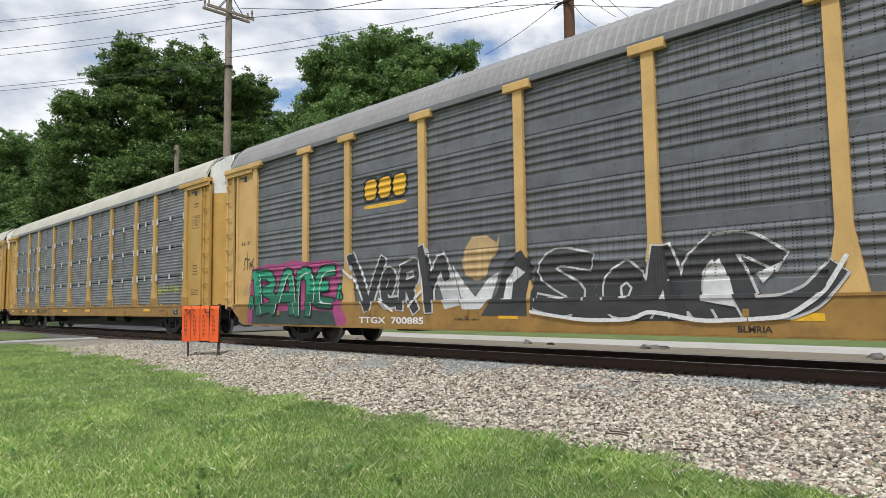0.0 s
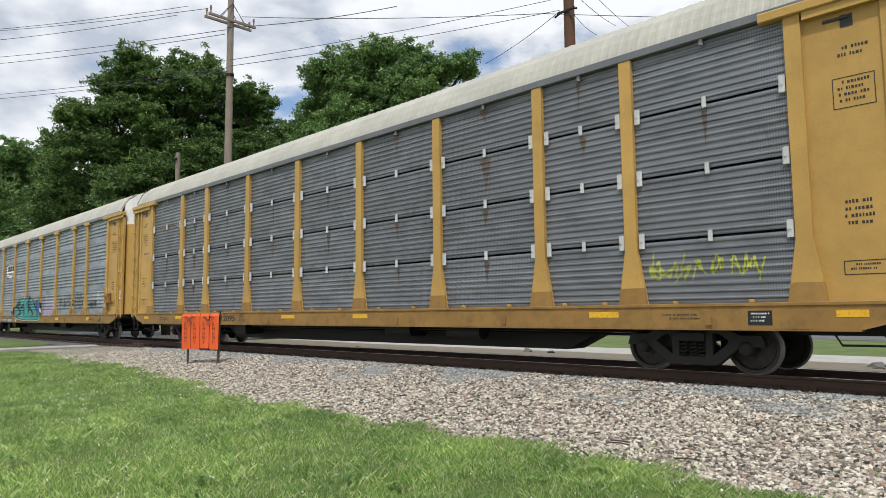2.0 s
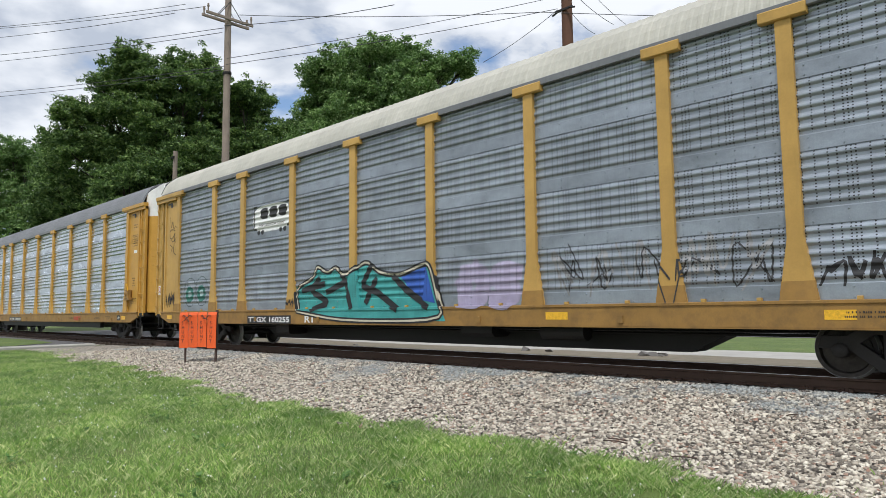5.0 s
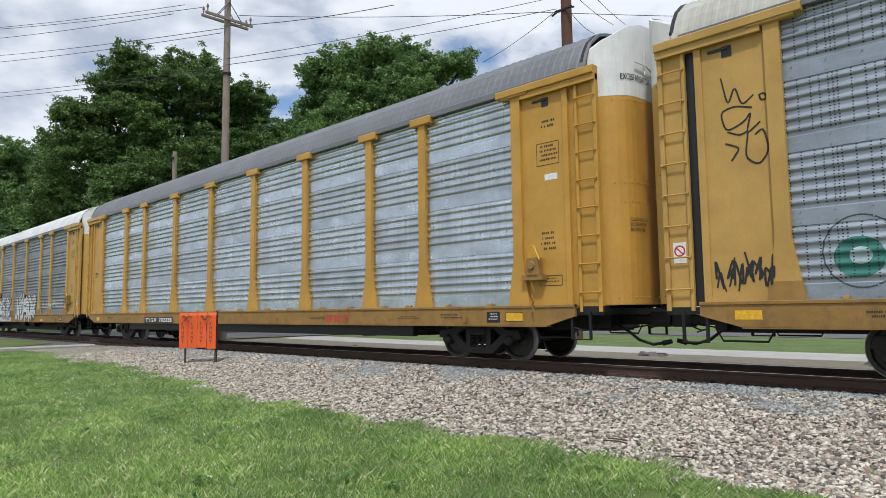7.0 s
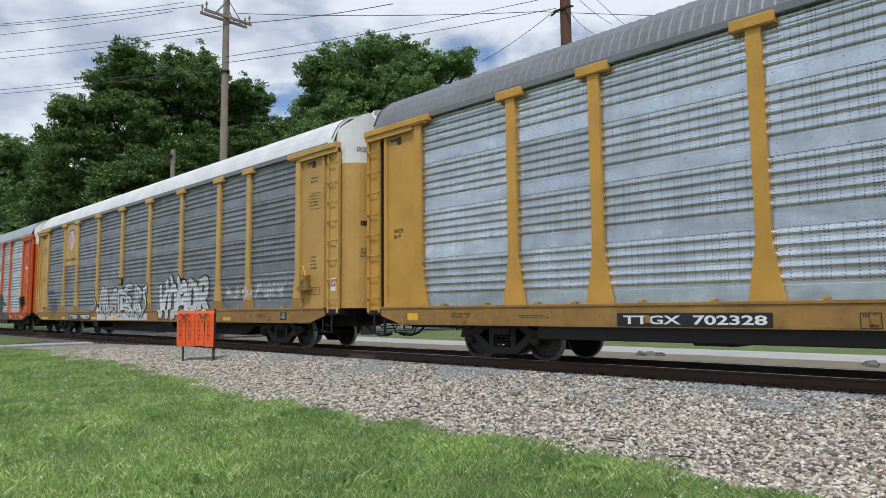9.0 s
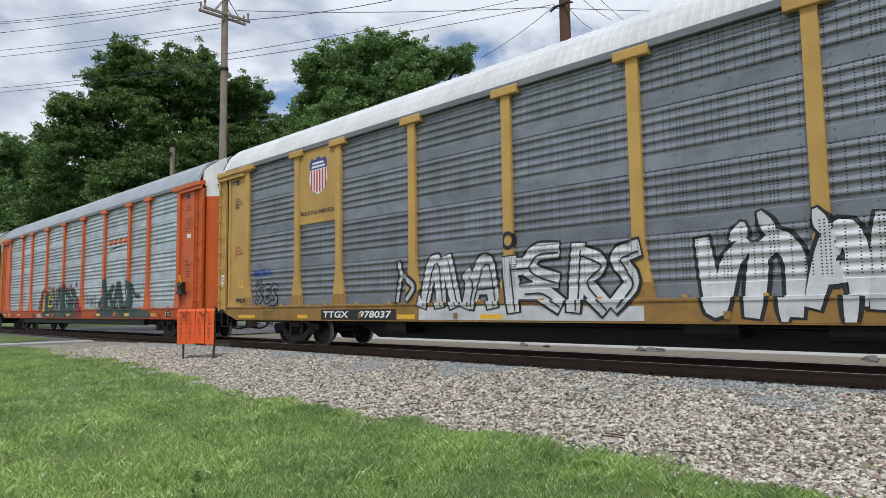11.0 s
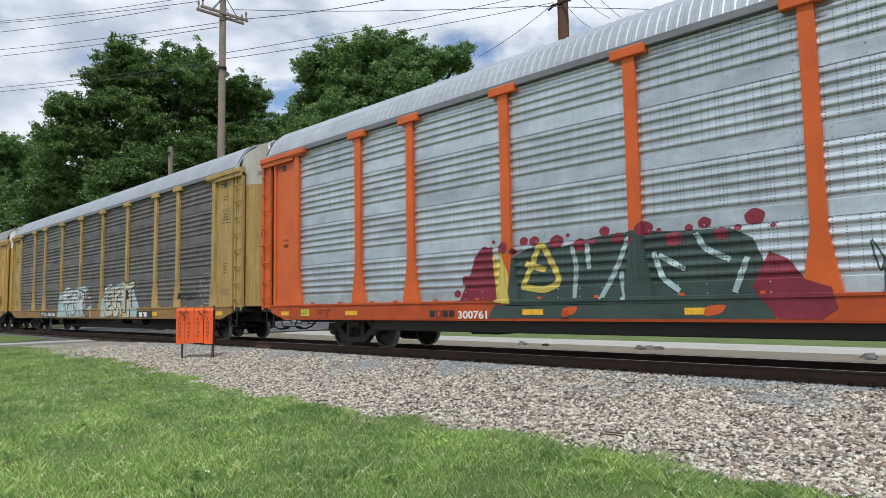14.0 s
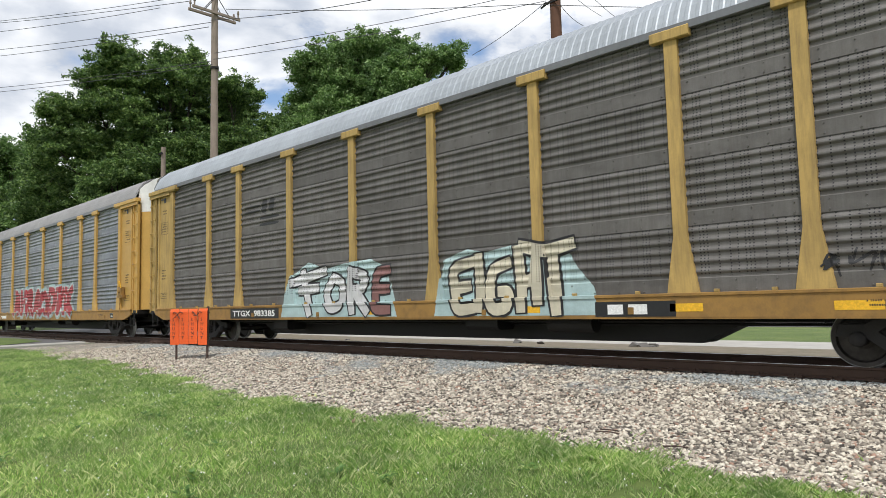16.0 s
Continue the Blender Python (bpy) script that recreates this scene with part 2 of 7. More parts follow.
SHEET_SILVER = sheet("silver_galvanised_sheet", (0.551, 0.608, 0.646), (0.27, 0.295, 0.32), 0.38, 0.7, 0.4, False, 0.08)
SHEET_SOOTY = sheet("sooty_brown_grey_sheet", (0.154, 0.145, 0.136), (0.08, 0.07, 0.06), 0.6, 0.25, 0.7, False, 0.4)
STEEL_DARK = plain("dark_greasy_steel", (0.012, 0.011, 0.011), 0.6, 0.2)
STEEL_TRUCK = plain("dusty_cast_steel", (0.022, 0.020, 0.019), 0.75, 0.1)


def wheel_mat():
    """Dark plate, bright worn rim."""
    m, nt, b, co = start("wheel_steel", 0.55, 0.5)
    sep = nt.nodes.new("ShaderNodeSeparateXYZ")
    nt.links.new(co, sep.inputs[0])
    x, z = sep.outputs[0], sep.outputs[2]
    r = calc(nt, "SQRT", calc(nt, "ADD", calc(nt, "MULTIPLY", x, x), calc(nt, "MULTIPLY", z, z)))
    rim = ramp(nt, r, [(0.410, (0, 0, 0)), (0.417, (1, 1, 1))])
    n = noise_tex(nt, co, 14, 5, 0.65)
    col = ramp(nt, n, [(0.3, (0.03, 0.026, 0.024)), (0.7, (0.065, 0.058, 0.052))])
    nt.links.new(blend(nt, col, (0.40, 0.39, 0.38), rim), b.inputs["Base Color"])
    return m


WHEEL = wheel_mat()
RAIL = worn("rusty_rail", (0.085, 0.052, 0.037), (0.035, 0.026, 0.021), 0.8, amount=0.4, streak=False)
RAIL_TOP = plain("polished_rail_head", (0.42, 0.42, 0.43), 0.3, 1.0)
TIE = worn("creosoted_timber", (0.075, 0.055, 0.042), (0.03, 0.025, 0.02), 0.9, amount=0.5, streak=False)
BLACK = plain("black_paint", (0.012, 0.012, 0.013), 0.5)
RUBBER = plain("black_rubber", (0.014, 0.014, 0.015), 0.7)
STENCIL = plain("black_stencil_paint", (0.03, 0.025, 0.02), 0.7)
WHITE_MARK = plain("white_marking", (0.75, 0.75, 0.73), 0.6)
YELLOW_MARK = plain("reflective_yellow", (0.75, 0.42, 0.02), 0.4)
RED_MARK = plain("red_marking", (0.45, 0.06, 0.03), 0.6)
STONE = stones_mat()
GRAVEL = gravel_mat()
TURF = turf_mat()
ASPHALT = worn("grey_asphalt", (0.13, 0.125, 0.125), (0.075, 0.075, 0.075), 0.9, amount=0.5, streak=False)
DIRT_GROUND = worn("bare_earth", (0.20, 0.165, 0.12), (0.09, 0.10, 0.05), 0.95, amount=0.7, scale=2.5, grain=14.0, relief=0.02, streak=False)
CONCRETE = worn("pale_concrete", (0.408, 0.391, 0.357), (0.30, 0.28, 0.25), 0.9, amount=0.5, streak=False)
POLE_GREY = worn("weathered_grey_pole", (0.27, 0.22, 0.18), (0.15, 0.12, 0.10), 0.9, amount=0.5)
POLE_BROWN = worn("brown_creosoted_pole", (0.13, 0.065, 0.04), (0.06, 0.035, 0.025), 0.85, amount=0.5)
BARK = worn("grey_brown_bark", (0.055, 0.045, 0.035), (0.03, 0.025, 0.02), 0.95, amount=0.5)
WIRE = plain("dark_wire", (0.04, 0.04, 0.045), 0.6)
LEAF_DARK = leaf_mat("dark_green_leaves", (0.04, 0.085, 0.022), (0.105, 0.195, 0.042), (0.33, 0.45, 0.14), 0.6, 0.65)
LEAF_MID = leaf_mat("mid_green_leaves", (0.065, 0.13, 0.033), (0.15, 0.275, 0.065), (0.40, 0.54, 0.22), 0.6, 0.65)
BLADE = leaf_mat("grass_blades", (0.17, 0.32, 0.07), (0.42, 0.63, 0.16), (0.95, 0.95, 0.55), 0.9, 0.5)
SIGN_ORANGE = worn("orange_plastic", (0.85, 0.13, 0.03), (0.55, 0.10, 0.03), 0.5, amount=0.25)
RUST_POST = plain("rusty_steel_post", (0.07, 0.045, 0.035), 0.8)


# ---------------------------------------------------------------- mesh helpers
def mesh(name, verts, faces, smooth=False):
    me = bpy.data.meshes.new(name)
    me.from_pydata([tuple(v) for v in verts], [], faces)
    me.update()
    if smooth:
        me.polygons.foreach_set("use_smooth", [True] * len(me.polygons))
    return me


def put(name, me, material, parent=None, at=None, label=""):
    """One mesh object, its material held by the object so that meshes can be shared."""
    ob = new(name, me)
    if not me.materials:
        me.materials.append(None)
    ob.material_slots[0].link = "OBJECT"
    ob.material_slots[0].material = material
    if parent is not None:
        ob.parent = parent
    if at is not None:
        ob.matrix_basis = at
    if label:
        ob["label"] = label
    return ob


class Form:
    """Collects simple solids into one mesh."""

    def __init__(self):
        self.v, self.f = [], []

    def add(self, verts, faces, m=None):
        o = len(self.v)
        self.v += [tuple(m @ Vector(p)) if m is not None else tuple(p) for p in verts]
        self.f += [tuple(i + o for i in f) for f in faces]
        return self

    def box(self, x0, x1, y0, y1, z0, z1, c=0.0, m=None):
        """A box; c cuts its edges along the longest side."""
        if c <= 0:
            v = [(x, y, z) for x in (x0, x1) for y in (y0, y1) for z in (z0, z1)]
            return self.add(v, [(0, 1, 3, 2), (4, 6, 7, 5), (0, 4, 5, 1), (2, 3, 7, 6), (0, 2, 6, 4), (1, 5, 7, 3)], m)
        d = (x1 - x0, y1 - y0, z1 - z0)
        a = d.index(max(d))
        lo, hi = (x0, y0, z0), (x1, y1, z1)
        b, e = [k for k in range(3) if k != a]
        ring = [(lo[b] + c, lo[e]), (hi[b] - c, lo[e]), (hi[b], lo[e] + c), (hi[b], hi[e] - c), (hi[b] - c, hi[e]), (lo[b] + c, hi[e]), (lo[b], hi[e] - c), (lo[b], lo[e] + c)]
        v = []
        for s in (lo[a], hi[a]):
            for p, q in ring:
                w = [0, 0, 0]
                w[a], w[b], w[e] = s, p, q
                v.append(w)
        f = [tuple(range(7, -1, -1)), tuple(range(8, 16))] + [(k, (k + 1) % 8, 8 + (k + 1) % 8, 8 + k) for k in range(8)]
        return self.add(v, f, m)

    def prism(self, poly, y0, y1, m=None):
        """A polygon in x, z drawn out along y."""
        n = len(poly)
        v = [(x, y0, z) for x, z in poly] + [(x, y1, z) for x, z in poly]
        f = [tuple(range(n)), tuple(range(2 * n - 1, n - 1, -1))] + [(k, n + k, n + (k + 1) % n, (k + 1) % n) for k in range(n)]
        return self.add(v, f, m)

    def rod(self, a, b, r0, r1=None, n=8):
        a, b = Vector(a), Vector(b)
        r1 = r0 if r1 is None else r1
        q = (b - a).to_track_quat("Z", "Y").to_matrix()
        v = [a + q @ Vector((math.cos(t) * r0, math.sin(t) * r0, 0)) for t in [2 * math.pi * k / n for k in range(n)]]
        v += [b + q @ Vector((math.cos(t) * r1, math.sin(t) * r1, 0)) for t in [2 * math.pi * k / n for k in range(n)]]
        return self.add(v, [tuple(range(n - 1, -1, -1)), tuple(range(n, 2 * n))] + [(k, (k + 1) % n, n + (k + 1) % n, n + k) for k in range(n)])

    def pipe(self, pts, r, n=6):
        """One bent tube along a line of points."""
        pts = [Vector(p) for p in pts]
        v, m = [], len(pts)
        for i, p in enumerate(pts):
            d = (pts[min(i + 1, m - 1)] - pts[max(i - 1, 0)]).normalized()
            s = d.cross(Vector((0.31, 0.17, 0.94)))
            s = (s if s.length > 0.05 else d.cross(Vector((1, 0, 0)))).normalized()
            u = d.cross(s)
            v += [p + (s * math.cos(2 * math.pi * k / n) + u * math.sin(2 * math.pi * k / n)) * r for k in range(n)]
        f = [(i * n + k, i * n + (k + 1) % n, (i + 1) * n + (k + 1) % n, (i + 1) * n + k) for i in range(m - 1) for k in range(n)]
        return self.add(v, f + [tuple(range(n - 1, -1, -1)), tuple(range((m - 1) * n, m * n))])

    def lathe(self, prof, n=32):
        """Profile of (radius, y) turned about the y axis."""
        k = len(prof)
        v = [(r * math.cos(2 * math.pi * i / n), y, r * math.sin(2 * math.pi * i / n)) for i in range(n) for r, y in prof]
        f = [(i * k + j, i * k + j + 1, ((i + 1) % n) * k + j + 1, ((i + 1) % n) * k + j) for i in range(n) for j in range(k - 1)]
        return self.add(v, f)

    def done(self, name, smooth=False):
        return mesh(name, self.v, self.f, smooth)


def thing(name, label, category, group="", kind="", at=None):
    ob = new(name)
    if at is not None:
        ob.matrix_basis = at
    return tagged(ob, label, category, group, kind)


# ---------------------------------------------------------------- ground, road, track
TRACK = 12.0


def hill(x, y):
    """Height of the bare ground."""
    near = -0.55 + 0.05 * math.sin(x * 0.35 + 1.0) * math.cos(y * 0.5)
    if y < 5.9:
        h = near
    elif y < 10.5:
        h = near + (-0.225 - near) * ((y - 5.9) / 4.6) ** 2.0
    elif y < 14.4:
        h = -0.225
    elif y < 17.5:
        h = -0.225 - 0.145 * (y - 14.4) / 3.1
    else:
        h = -0.37
    if x < -24:
        t = min(1.0, (-24 - x) / 8.0)
        h = h + (-0.30 - h) * t
    return h


def grass_edge(x):
    """Where the lawn gives way to the gravel."""
    w = 0.10 * math.sin(x * 1.1) + 0.10 * math.sin(x * 3.7 + 1) + 0.07 * math.sin(x * 9.1)
    return 6.05 + min(1.35, max(0.0, -10.5 - x) * 0.17) + w


def sheet_ground(name, xs, ys, f, material, label):
    v = [(x, y, f(x, y)) for y in ys for x in xs]
    n = len(xs)
    fs = [(j * n + i, j * n + i + 1, (j + 1) * n + i + 1, (j + 1) * n + i) for j in range(len(ys) - 1) for i in range(n - 1)]
    return tagged(put(name, mesh(name, v, fs, True), material), label, "ground", "", "structure")


far_x = [-1500, -700, -300, -160, -110]
xs = far_x + [-90 + k * 0.8 for k in range(140)] + [40, 80, 200, 700, 1500]
ys = [-1500, -500, -150, -60, -25, -12, -6, -3] + [k * 0.4 for k in range(0, 62)] + [26, 30, 36, 45, 60, 90, 150, 400, 1500]
sheet_ground("ground", xs, ys, lambda x, y: hill(x, y) if abs(x) < 300 and abs(y) < 300 else -0.4, TURF, "mown green lawn with bare and clovered patches")


def band(name, x0, x1, step, lo, hi, n, lift, material, label, category):
    """A strip of ground that follows the hill, between two edges given as functions of x."""
    v, f = [], []
    m = int((x1 - x0) / step) + 1
    for i in range(m):
        x = x0 + i * step
        a, b = lo(x), hi(x)
        for j in range(n + 1):
            y = a + (b - a) * j / n
            edge = 0.03 if j in (0, n) else 0.0
            v.append((x, y, hill(x, y) + lift - edge))
    for i in range(m - 1):
        for j in range(n):
            k = i * (n + 1) + j
            f.append((k, k + n + 1, k + n + 2, k + 1))
    return tagged(put(name, mesh(name, v, f, True), material), label, category, "", "structure")


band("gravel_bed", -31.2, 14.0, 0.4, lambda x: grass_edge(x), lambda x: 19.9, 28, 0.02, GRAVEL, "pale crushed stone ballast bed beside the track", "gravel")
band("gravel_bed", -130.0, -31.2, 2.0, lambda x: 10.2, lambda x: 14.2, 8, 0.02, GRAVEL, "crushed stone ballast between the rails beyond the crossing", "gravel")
band("road", -60.0, -32.2, 1.0, lambda x: 2.0 + (-32.2 - x) * 0.1, lambda x: 40.0, 30, 0.05, ASPHALT, "worn grey asphalt road at the level crossing", "road")
band("dirt_strip", -31.5, 14.0, 0.7, lambda x: 15.6 + 0.15 * math.sin(x), lambda x: 19.6, 8, 0.045, DIRT_GROUND, "bare brown earth and rubble behind the track", "ground")
band("pavement", -31.5, 14.0, 1.0, lambda x: 19.3 + 0.12 * math.sin(x * 1.3), lambda x: 22.2, 3, 0.06, CONCRETE, "pale concrete path behind the track", "pavement")
band("road", -31.5, 14.0, 1.0, lambda x: 33.0, lambda x: 38.0, 3, 0.05, ASPHALT, "grey side road behind the verge", "road")
kerb = Form()
kerb.box(-32.2, -31.5, 3.0, 10.2, -0.45, -0.20, 0.04)
tagged(put("kerb", kerb.done("kerb"), CONCRETE), "low pale concrete kerb along the road", "kerb", "", "structure")
band("verge", -50.0, -33.0, 0.5, lambda x: 3.5, lambda x: float(np.interp(x, [-50, -40, -35.5, -33.2], [9.6, 10.0, 9.6, 7.3])), 6, 0.10, TURF, "patch of rough grass beside the road", "grass")


def track():
    rail = Form()
    prof = [(-0.07, -0.185), (0.07, -0.185), (0.07, -0.165), (0.012, -0.145), (0.010, -0.045), (0.036, -0.035), (0.036, -0.004), (0.028, 0.0), (-0.028, 0.0), (-0.036, -0.004), (-0.036, -0.035), (-0.010, -0.045), (-0.012, -0.145), (-0.07, -0.165)]
    for side in (-1, 1):
        n = len(prof)
        v = [(x, TRACK + side * 0.7525 + a, b) for x in (-140.0, 30.0) for a, b in prof]
        fs = [tuple(range(n)), tuple(range(2 * n - 1, n - 1, -1))] + [(k, n + k, n + (k + 1) % n, (k + 1) % n) for k in range(n)]
        tagged(put("rail", Form().add(v, fs).done("rail"), RAIL), "rusty brown steel rail spiked to timber ties", "rail", "rails", "structure")
        top = Form().box(-140.0, 30.0, TRACK + side * 0.7525 - 0.024, TRACK + side * 0.7525 + 0.024, -0.001, 0.0015)
        tagged(put("rail_head", top.done("rail_head"), RAIL_TOP), "polished running surface of the rail", "rail", "rails", "structure")
    one = Form().box(-0.115, 0.115, -1.3, 1.3, -0.38, -0.19, 0.012).done("tie")
    plate = Form().box(-0.10, 0.10, -0.16, 0.16, 0, 0.022).box(-0.02, 0.02, 0.085, 0.105, 0, 0.06).box(-0.02, 0.02, -0.105, -0.085, 0, 0.06).box(-0.09, -0.03, -0.12, -0.08, 0.02, 0.045).box(0.03, 0.09, -0.12, -0.08, 0.02, 0.045).done("tie_plate")
    k = 0
    for i in range(120):
        x = 6.0 - i * 0.52
        t = tagged(put("railway_tie", one, TIE, None, pose(x, TRACK + random.uniform(-0.06, 0.06), random.uniform(-0.006, 0.006), 0, 0, random.uniform(-1, 1))),
                   "dark creosoted timber railway tie half sunk in ballast", "railway tie", "ties under the track")
        for side in (-1, 1):
            put("tie_plate", plate, RAIL, t, pose(0, side * 0.7525, -0.19))


track()


# ---------------------------------------------------------------- autorack cars
POSTS = [-11.85, -9.08, -7.13, -4.28, -1.43, 1.43, 4.28, 7.13, 9.08, 11.85]
FLOOR, EAVE = 1.12, 5.50
FACE = -1.50          # front of the posts on the near side
SHEET_H = (EAVE - FLOOR - 0.02) / 4


def roof_z(y):
    prof = [(0.0, 6.50), (0.5, 6.47), (0.95, 6.33), (1.25, 6.08), (1.42, 5.80), (1.50, 5.56)]
    return float(np.interp(abs(y), [p[0] for p in prof], [p[1] for p in prof]))


def rib_profile(fine):
    """Heights over one sheet and how far each stands out."""
    if fine:
        out, z, n = [(0.015, 0.0)], 0.03, 9
        pitch = (SHEET_H - 0.06) / n
        for k in range(n):
            for a, d in ((0.0, 0.0), (0.30, 0.002), (0.46, 0.014), (0.62, 0.016), (0.86, 0.003)):
                out.append((z + (k + a) * pitch, d))
        return out + [(SHEET_H - 0.03, 0.0)]
    out, n = [(0.0, 0.012), (0.235, 0.012)], 5
    pitch = (SHEET_H - 0.26) / n
    for k in range(n):
        for a, d in ((0.0, 0.0), (0.26, 0.001), (0.37, 0.013), (0.46, 0.026), (0.56, 0.030), (0.68, 0.025), (0.84, 0.008), (0.95, 0.001)):
            out.append((0.25 + (k + a) * pitch, d))
    return out + [(SHEET_H - 0.004, 0.0)]


def post_half(z, wide):
    if z > 2.05 or not wide:
        return 0.115
    return 0.115 + 0.15 * (2.05 - z) / (2.05 - FLOOR)


def make_sheet(width, fine):
    prof = rib_profile(fine)
    n = len(prof)
    cols = [-width / 2, -width / 6, width / 6, width / 2]
    v, f = [], []
    for x in cols:
        v += [(x, -d, z) for z, d in prof]
    for i in range(3):
        for j in range(n - 1):
            f.append((i * n + j, (i + 1) * n + j, (i + 1) * n + j + 1, i * n + j + 1))
    o = len(v)
    v += [(cols[0], 0.03, prof[0][0]), (cols[-1], 0.03, prof[0][0]), (cols[-1], 0.03, prof[-1][0]), (cols[0], 0.03, prof[-1][0])]
    f += [(o, o + 3, o + 2, o + 1), (0, n, 2 * n, 3 * n, o + 1, o), (n - 1, o + 3, o + 2, 4 * n - 1, 3 * n - 1, 2 * n - 1)]
    f += [tuple(range(n)) + (o + 3, o), tuple(range(4 * n - 1, 3 * n - 1, -1)) + (o + 1, o + 2)]
    fm = Form().add(v, f)
    if not fine:
        for x in np.linspace(-width / 2 + 0.15, width / 2 - 0.15, 6):
            for z in (0.045, 0.195):
                fm.rod((x, -0.008, z), (x, -0.026, z), 0.016, 0.012, 6)
    return fm.done("side_sheet")


WIDTHS = [round(b - a, 2) for a, b in zip(POSTS, POSTS[1:])]
SHEETS = {(w, fine): make_sheet(w - 0.16, fine) for w in set(WIDTHS) for fine in (True, False)}


def make_post(cap, width=0.115):
    fm = Form()
    fm.prism([(-0.265, FLOOR), (0.265, FLOOR), (width, 2.05), (width, EAVE), (-width, EAVE), (-width, 2.05)], FACE, FACE + 0.10)
    if cap:
        fm.box(-0.34, 0.34, FACE - 0.05, FACE + 0.08, EAVE - 0.16, EAVE + 0.02, 0.015)
    return fm.done("post")


POST_T, POST_I = make_post(True), make_post(False)
POST_FOOT = Form().prism([(-0.268, FLOOR), (0.268, FLOOR), (0.222, 1.42), (-0.222, 1.42)], FACE - 0.003, FACE + 0.05).done("post_foot")
ROOF_EAVE = Form().box(-13.3, 13.3, -1.515, -1.36, EAVE - 0.05, EAVE + 0.09, 0.01).done("top_rail")


def make_roof():
    ysec = [-1.50, -1.46, -1.38, -1.25, -1.1, -0.95, -0.7, -0.4, 0, 0.4, 0.7, 0.95, 1.1, 1.25, 1.38, 1.46, 1.50]
    v, f, n, xs_ = [], [], len(ysec), []
    pitch, x = 0.19, -13.42
    while x < 13.42:
        xs_ += [(x, 0), (x + 0.085, 0), (x + 0.110, 0.008), (x + 0.165, 0.008)]
        x += pitch
    for x, d in xs_:
        v += [(x, y * (1 + d * 0.5), roof_z(y) + d) for y in ysec]
    for i in range(len(xs_) - 1):
        for j in range(n - 1):
            f.append((i * n + j, (i + 1) * n + j, (i + 1) * n + j + 1, i * n + j + 1))
    o = len(v)
    v += [(x, y, z - 0.06) for x, y, z in v]
    m = len(xs_)
    for i in range(m - 1):
        for j in (0, n - 1):
            f.append((i * n + j, (i + 1) * n + j, o + (i + 1) * n + j, o + i * n + j))
    for i in (0, m - 1):
        for j in range(n - 1):
            f.append((i * n + j, i * n + j + 1, o + i * n + j + 1, o + i * n + j))
    return mesh("roof", v, f)


ROOF = make_roof()


def make_roof_end():
    """Black rim standing for the shaded gap where the roof stops short of the end door."""
    v, f = [], []
    ys_ = np.linspace(-1.47, 1.47, 25)
    for x, d in ((13.40, -0.02), (13.47, -0.02), (13.47, 0.022), (13.40, 0.022)):
        v += [(x, y, roof_z(y) + d) for y in ys_]
    n = len(ys_)
    for a in range(4):
        b = (a + 1) % 4
        f += [(a * n + j, a * n + j + 1, b * n + j + 1, b * n + j) for j in range(n - 1)]
    return mesh("roof_rim", v, f)


ROOF_RIM = make_roof_end()


def make_sill(low=0.74):
    fm = Form()
    fm.prism([(-13.15, 1.12), (-13.15, 0.92), (-12.5, low), (12.5, low), (13.15, 0.92), (13.15, 1.12)], FACE, FACE + 0.06)
    fm.box(-13.15, 13.15, FACE - 0.02, FACE + 0.09, FLOOR - 0.035, FLOOR + 0.02, 0.008)
    fm.box(-12.5, 12.5, FACE, FACE + 0.16, low - 0.02, low + 0.005)
    for x in (-10.4, -6.2, -2.9, 2.9, 6.2, 10.4):
        fm.box(x - 0.05, x + 0.05, FACE - 0.03, FACE, 0.80, 0.92)
    return fm.done("side_sill")


SILL, SILL_DEEP = make_sill(), make_sill(0.50)


def make_under(truss):
    fm = Form()
    fm.box(-13.1, 13.1, -1.40, 1.40, 1.00, 1.10)
    fm.box(-13.3, 13.3, -0.36, 0.36, 0.62, 1.0)
    if truss:
        fm.prism([(-7.9, 0.74), (-6.9, 0.26), (6.9, 0.26), (7.9, 0.74)], -0.30, 0.30)
    else:
        fm.box(-8.6, 8.6, -1.36, -1.20, 0.47, 0.80, 0.02)
        fm.box(-8.6, 8.6, 1.20, 1.36, 0.47, 0.80, 0.02)
        fm.box(-8.0, 8.0, -0.30, 0.30, 0.45, 0.64)
    for x in np.linspace(-12.0, 12.0, 17):
        fm.box(x - 0.06, x + 0.06, -1.42, 1.42, 0.80, 1.0)
    fm.box(-5.6, -4.9, -1.15, -0.5, 0.42, 0.9, 0.05)
    fm.box(2.0, 2.9, -1.1, -0.5, 0.48, 0.85, 0.08)
    fm.rod((4.2, -1.0, 0.62), (5.2, -1.0, 0.62), 0.17, 0.17, 14)
    fm.rod((-9, -0.9, 0.66), (9, -0.9, 0.66), 0.022, 0.022, 6)
    fm.rod((-11, -0.6, 0.6), (11, -0.6, 0.6), 0.03, 0.03, 6)
    return fm.done("underframe")


UNDER, UNDER_FLAT = make_under(True), make_under(False)


def make_corner():
    """Fixed end panel between the end post and the ladder (for the +x end, near side)."""
    fm = Form()
    fm.box(11.96, 13.02, -1.43, -1.37, FLOOR, EAVE - 0.05)
    fm.box(12.96, 13.08, -1.47, -1.36, FLOOR, EAVE - 0.1, 0.01)
    fm.box(12.0, 13.0, -1.46, -1.42, FLOOR, FLOOR + 0.10)
    return fm.done("end_panel")


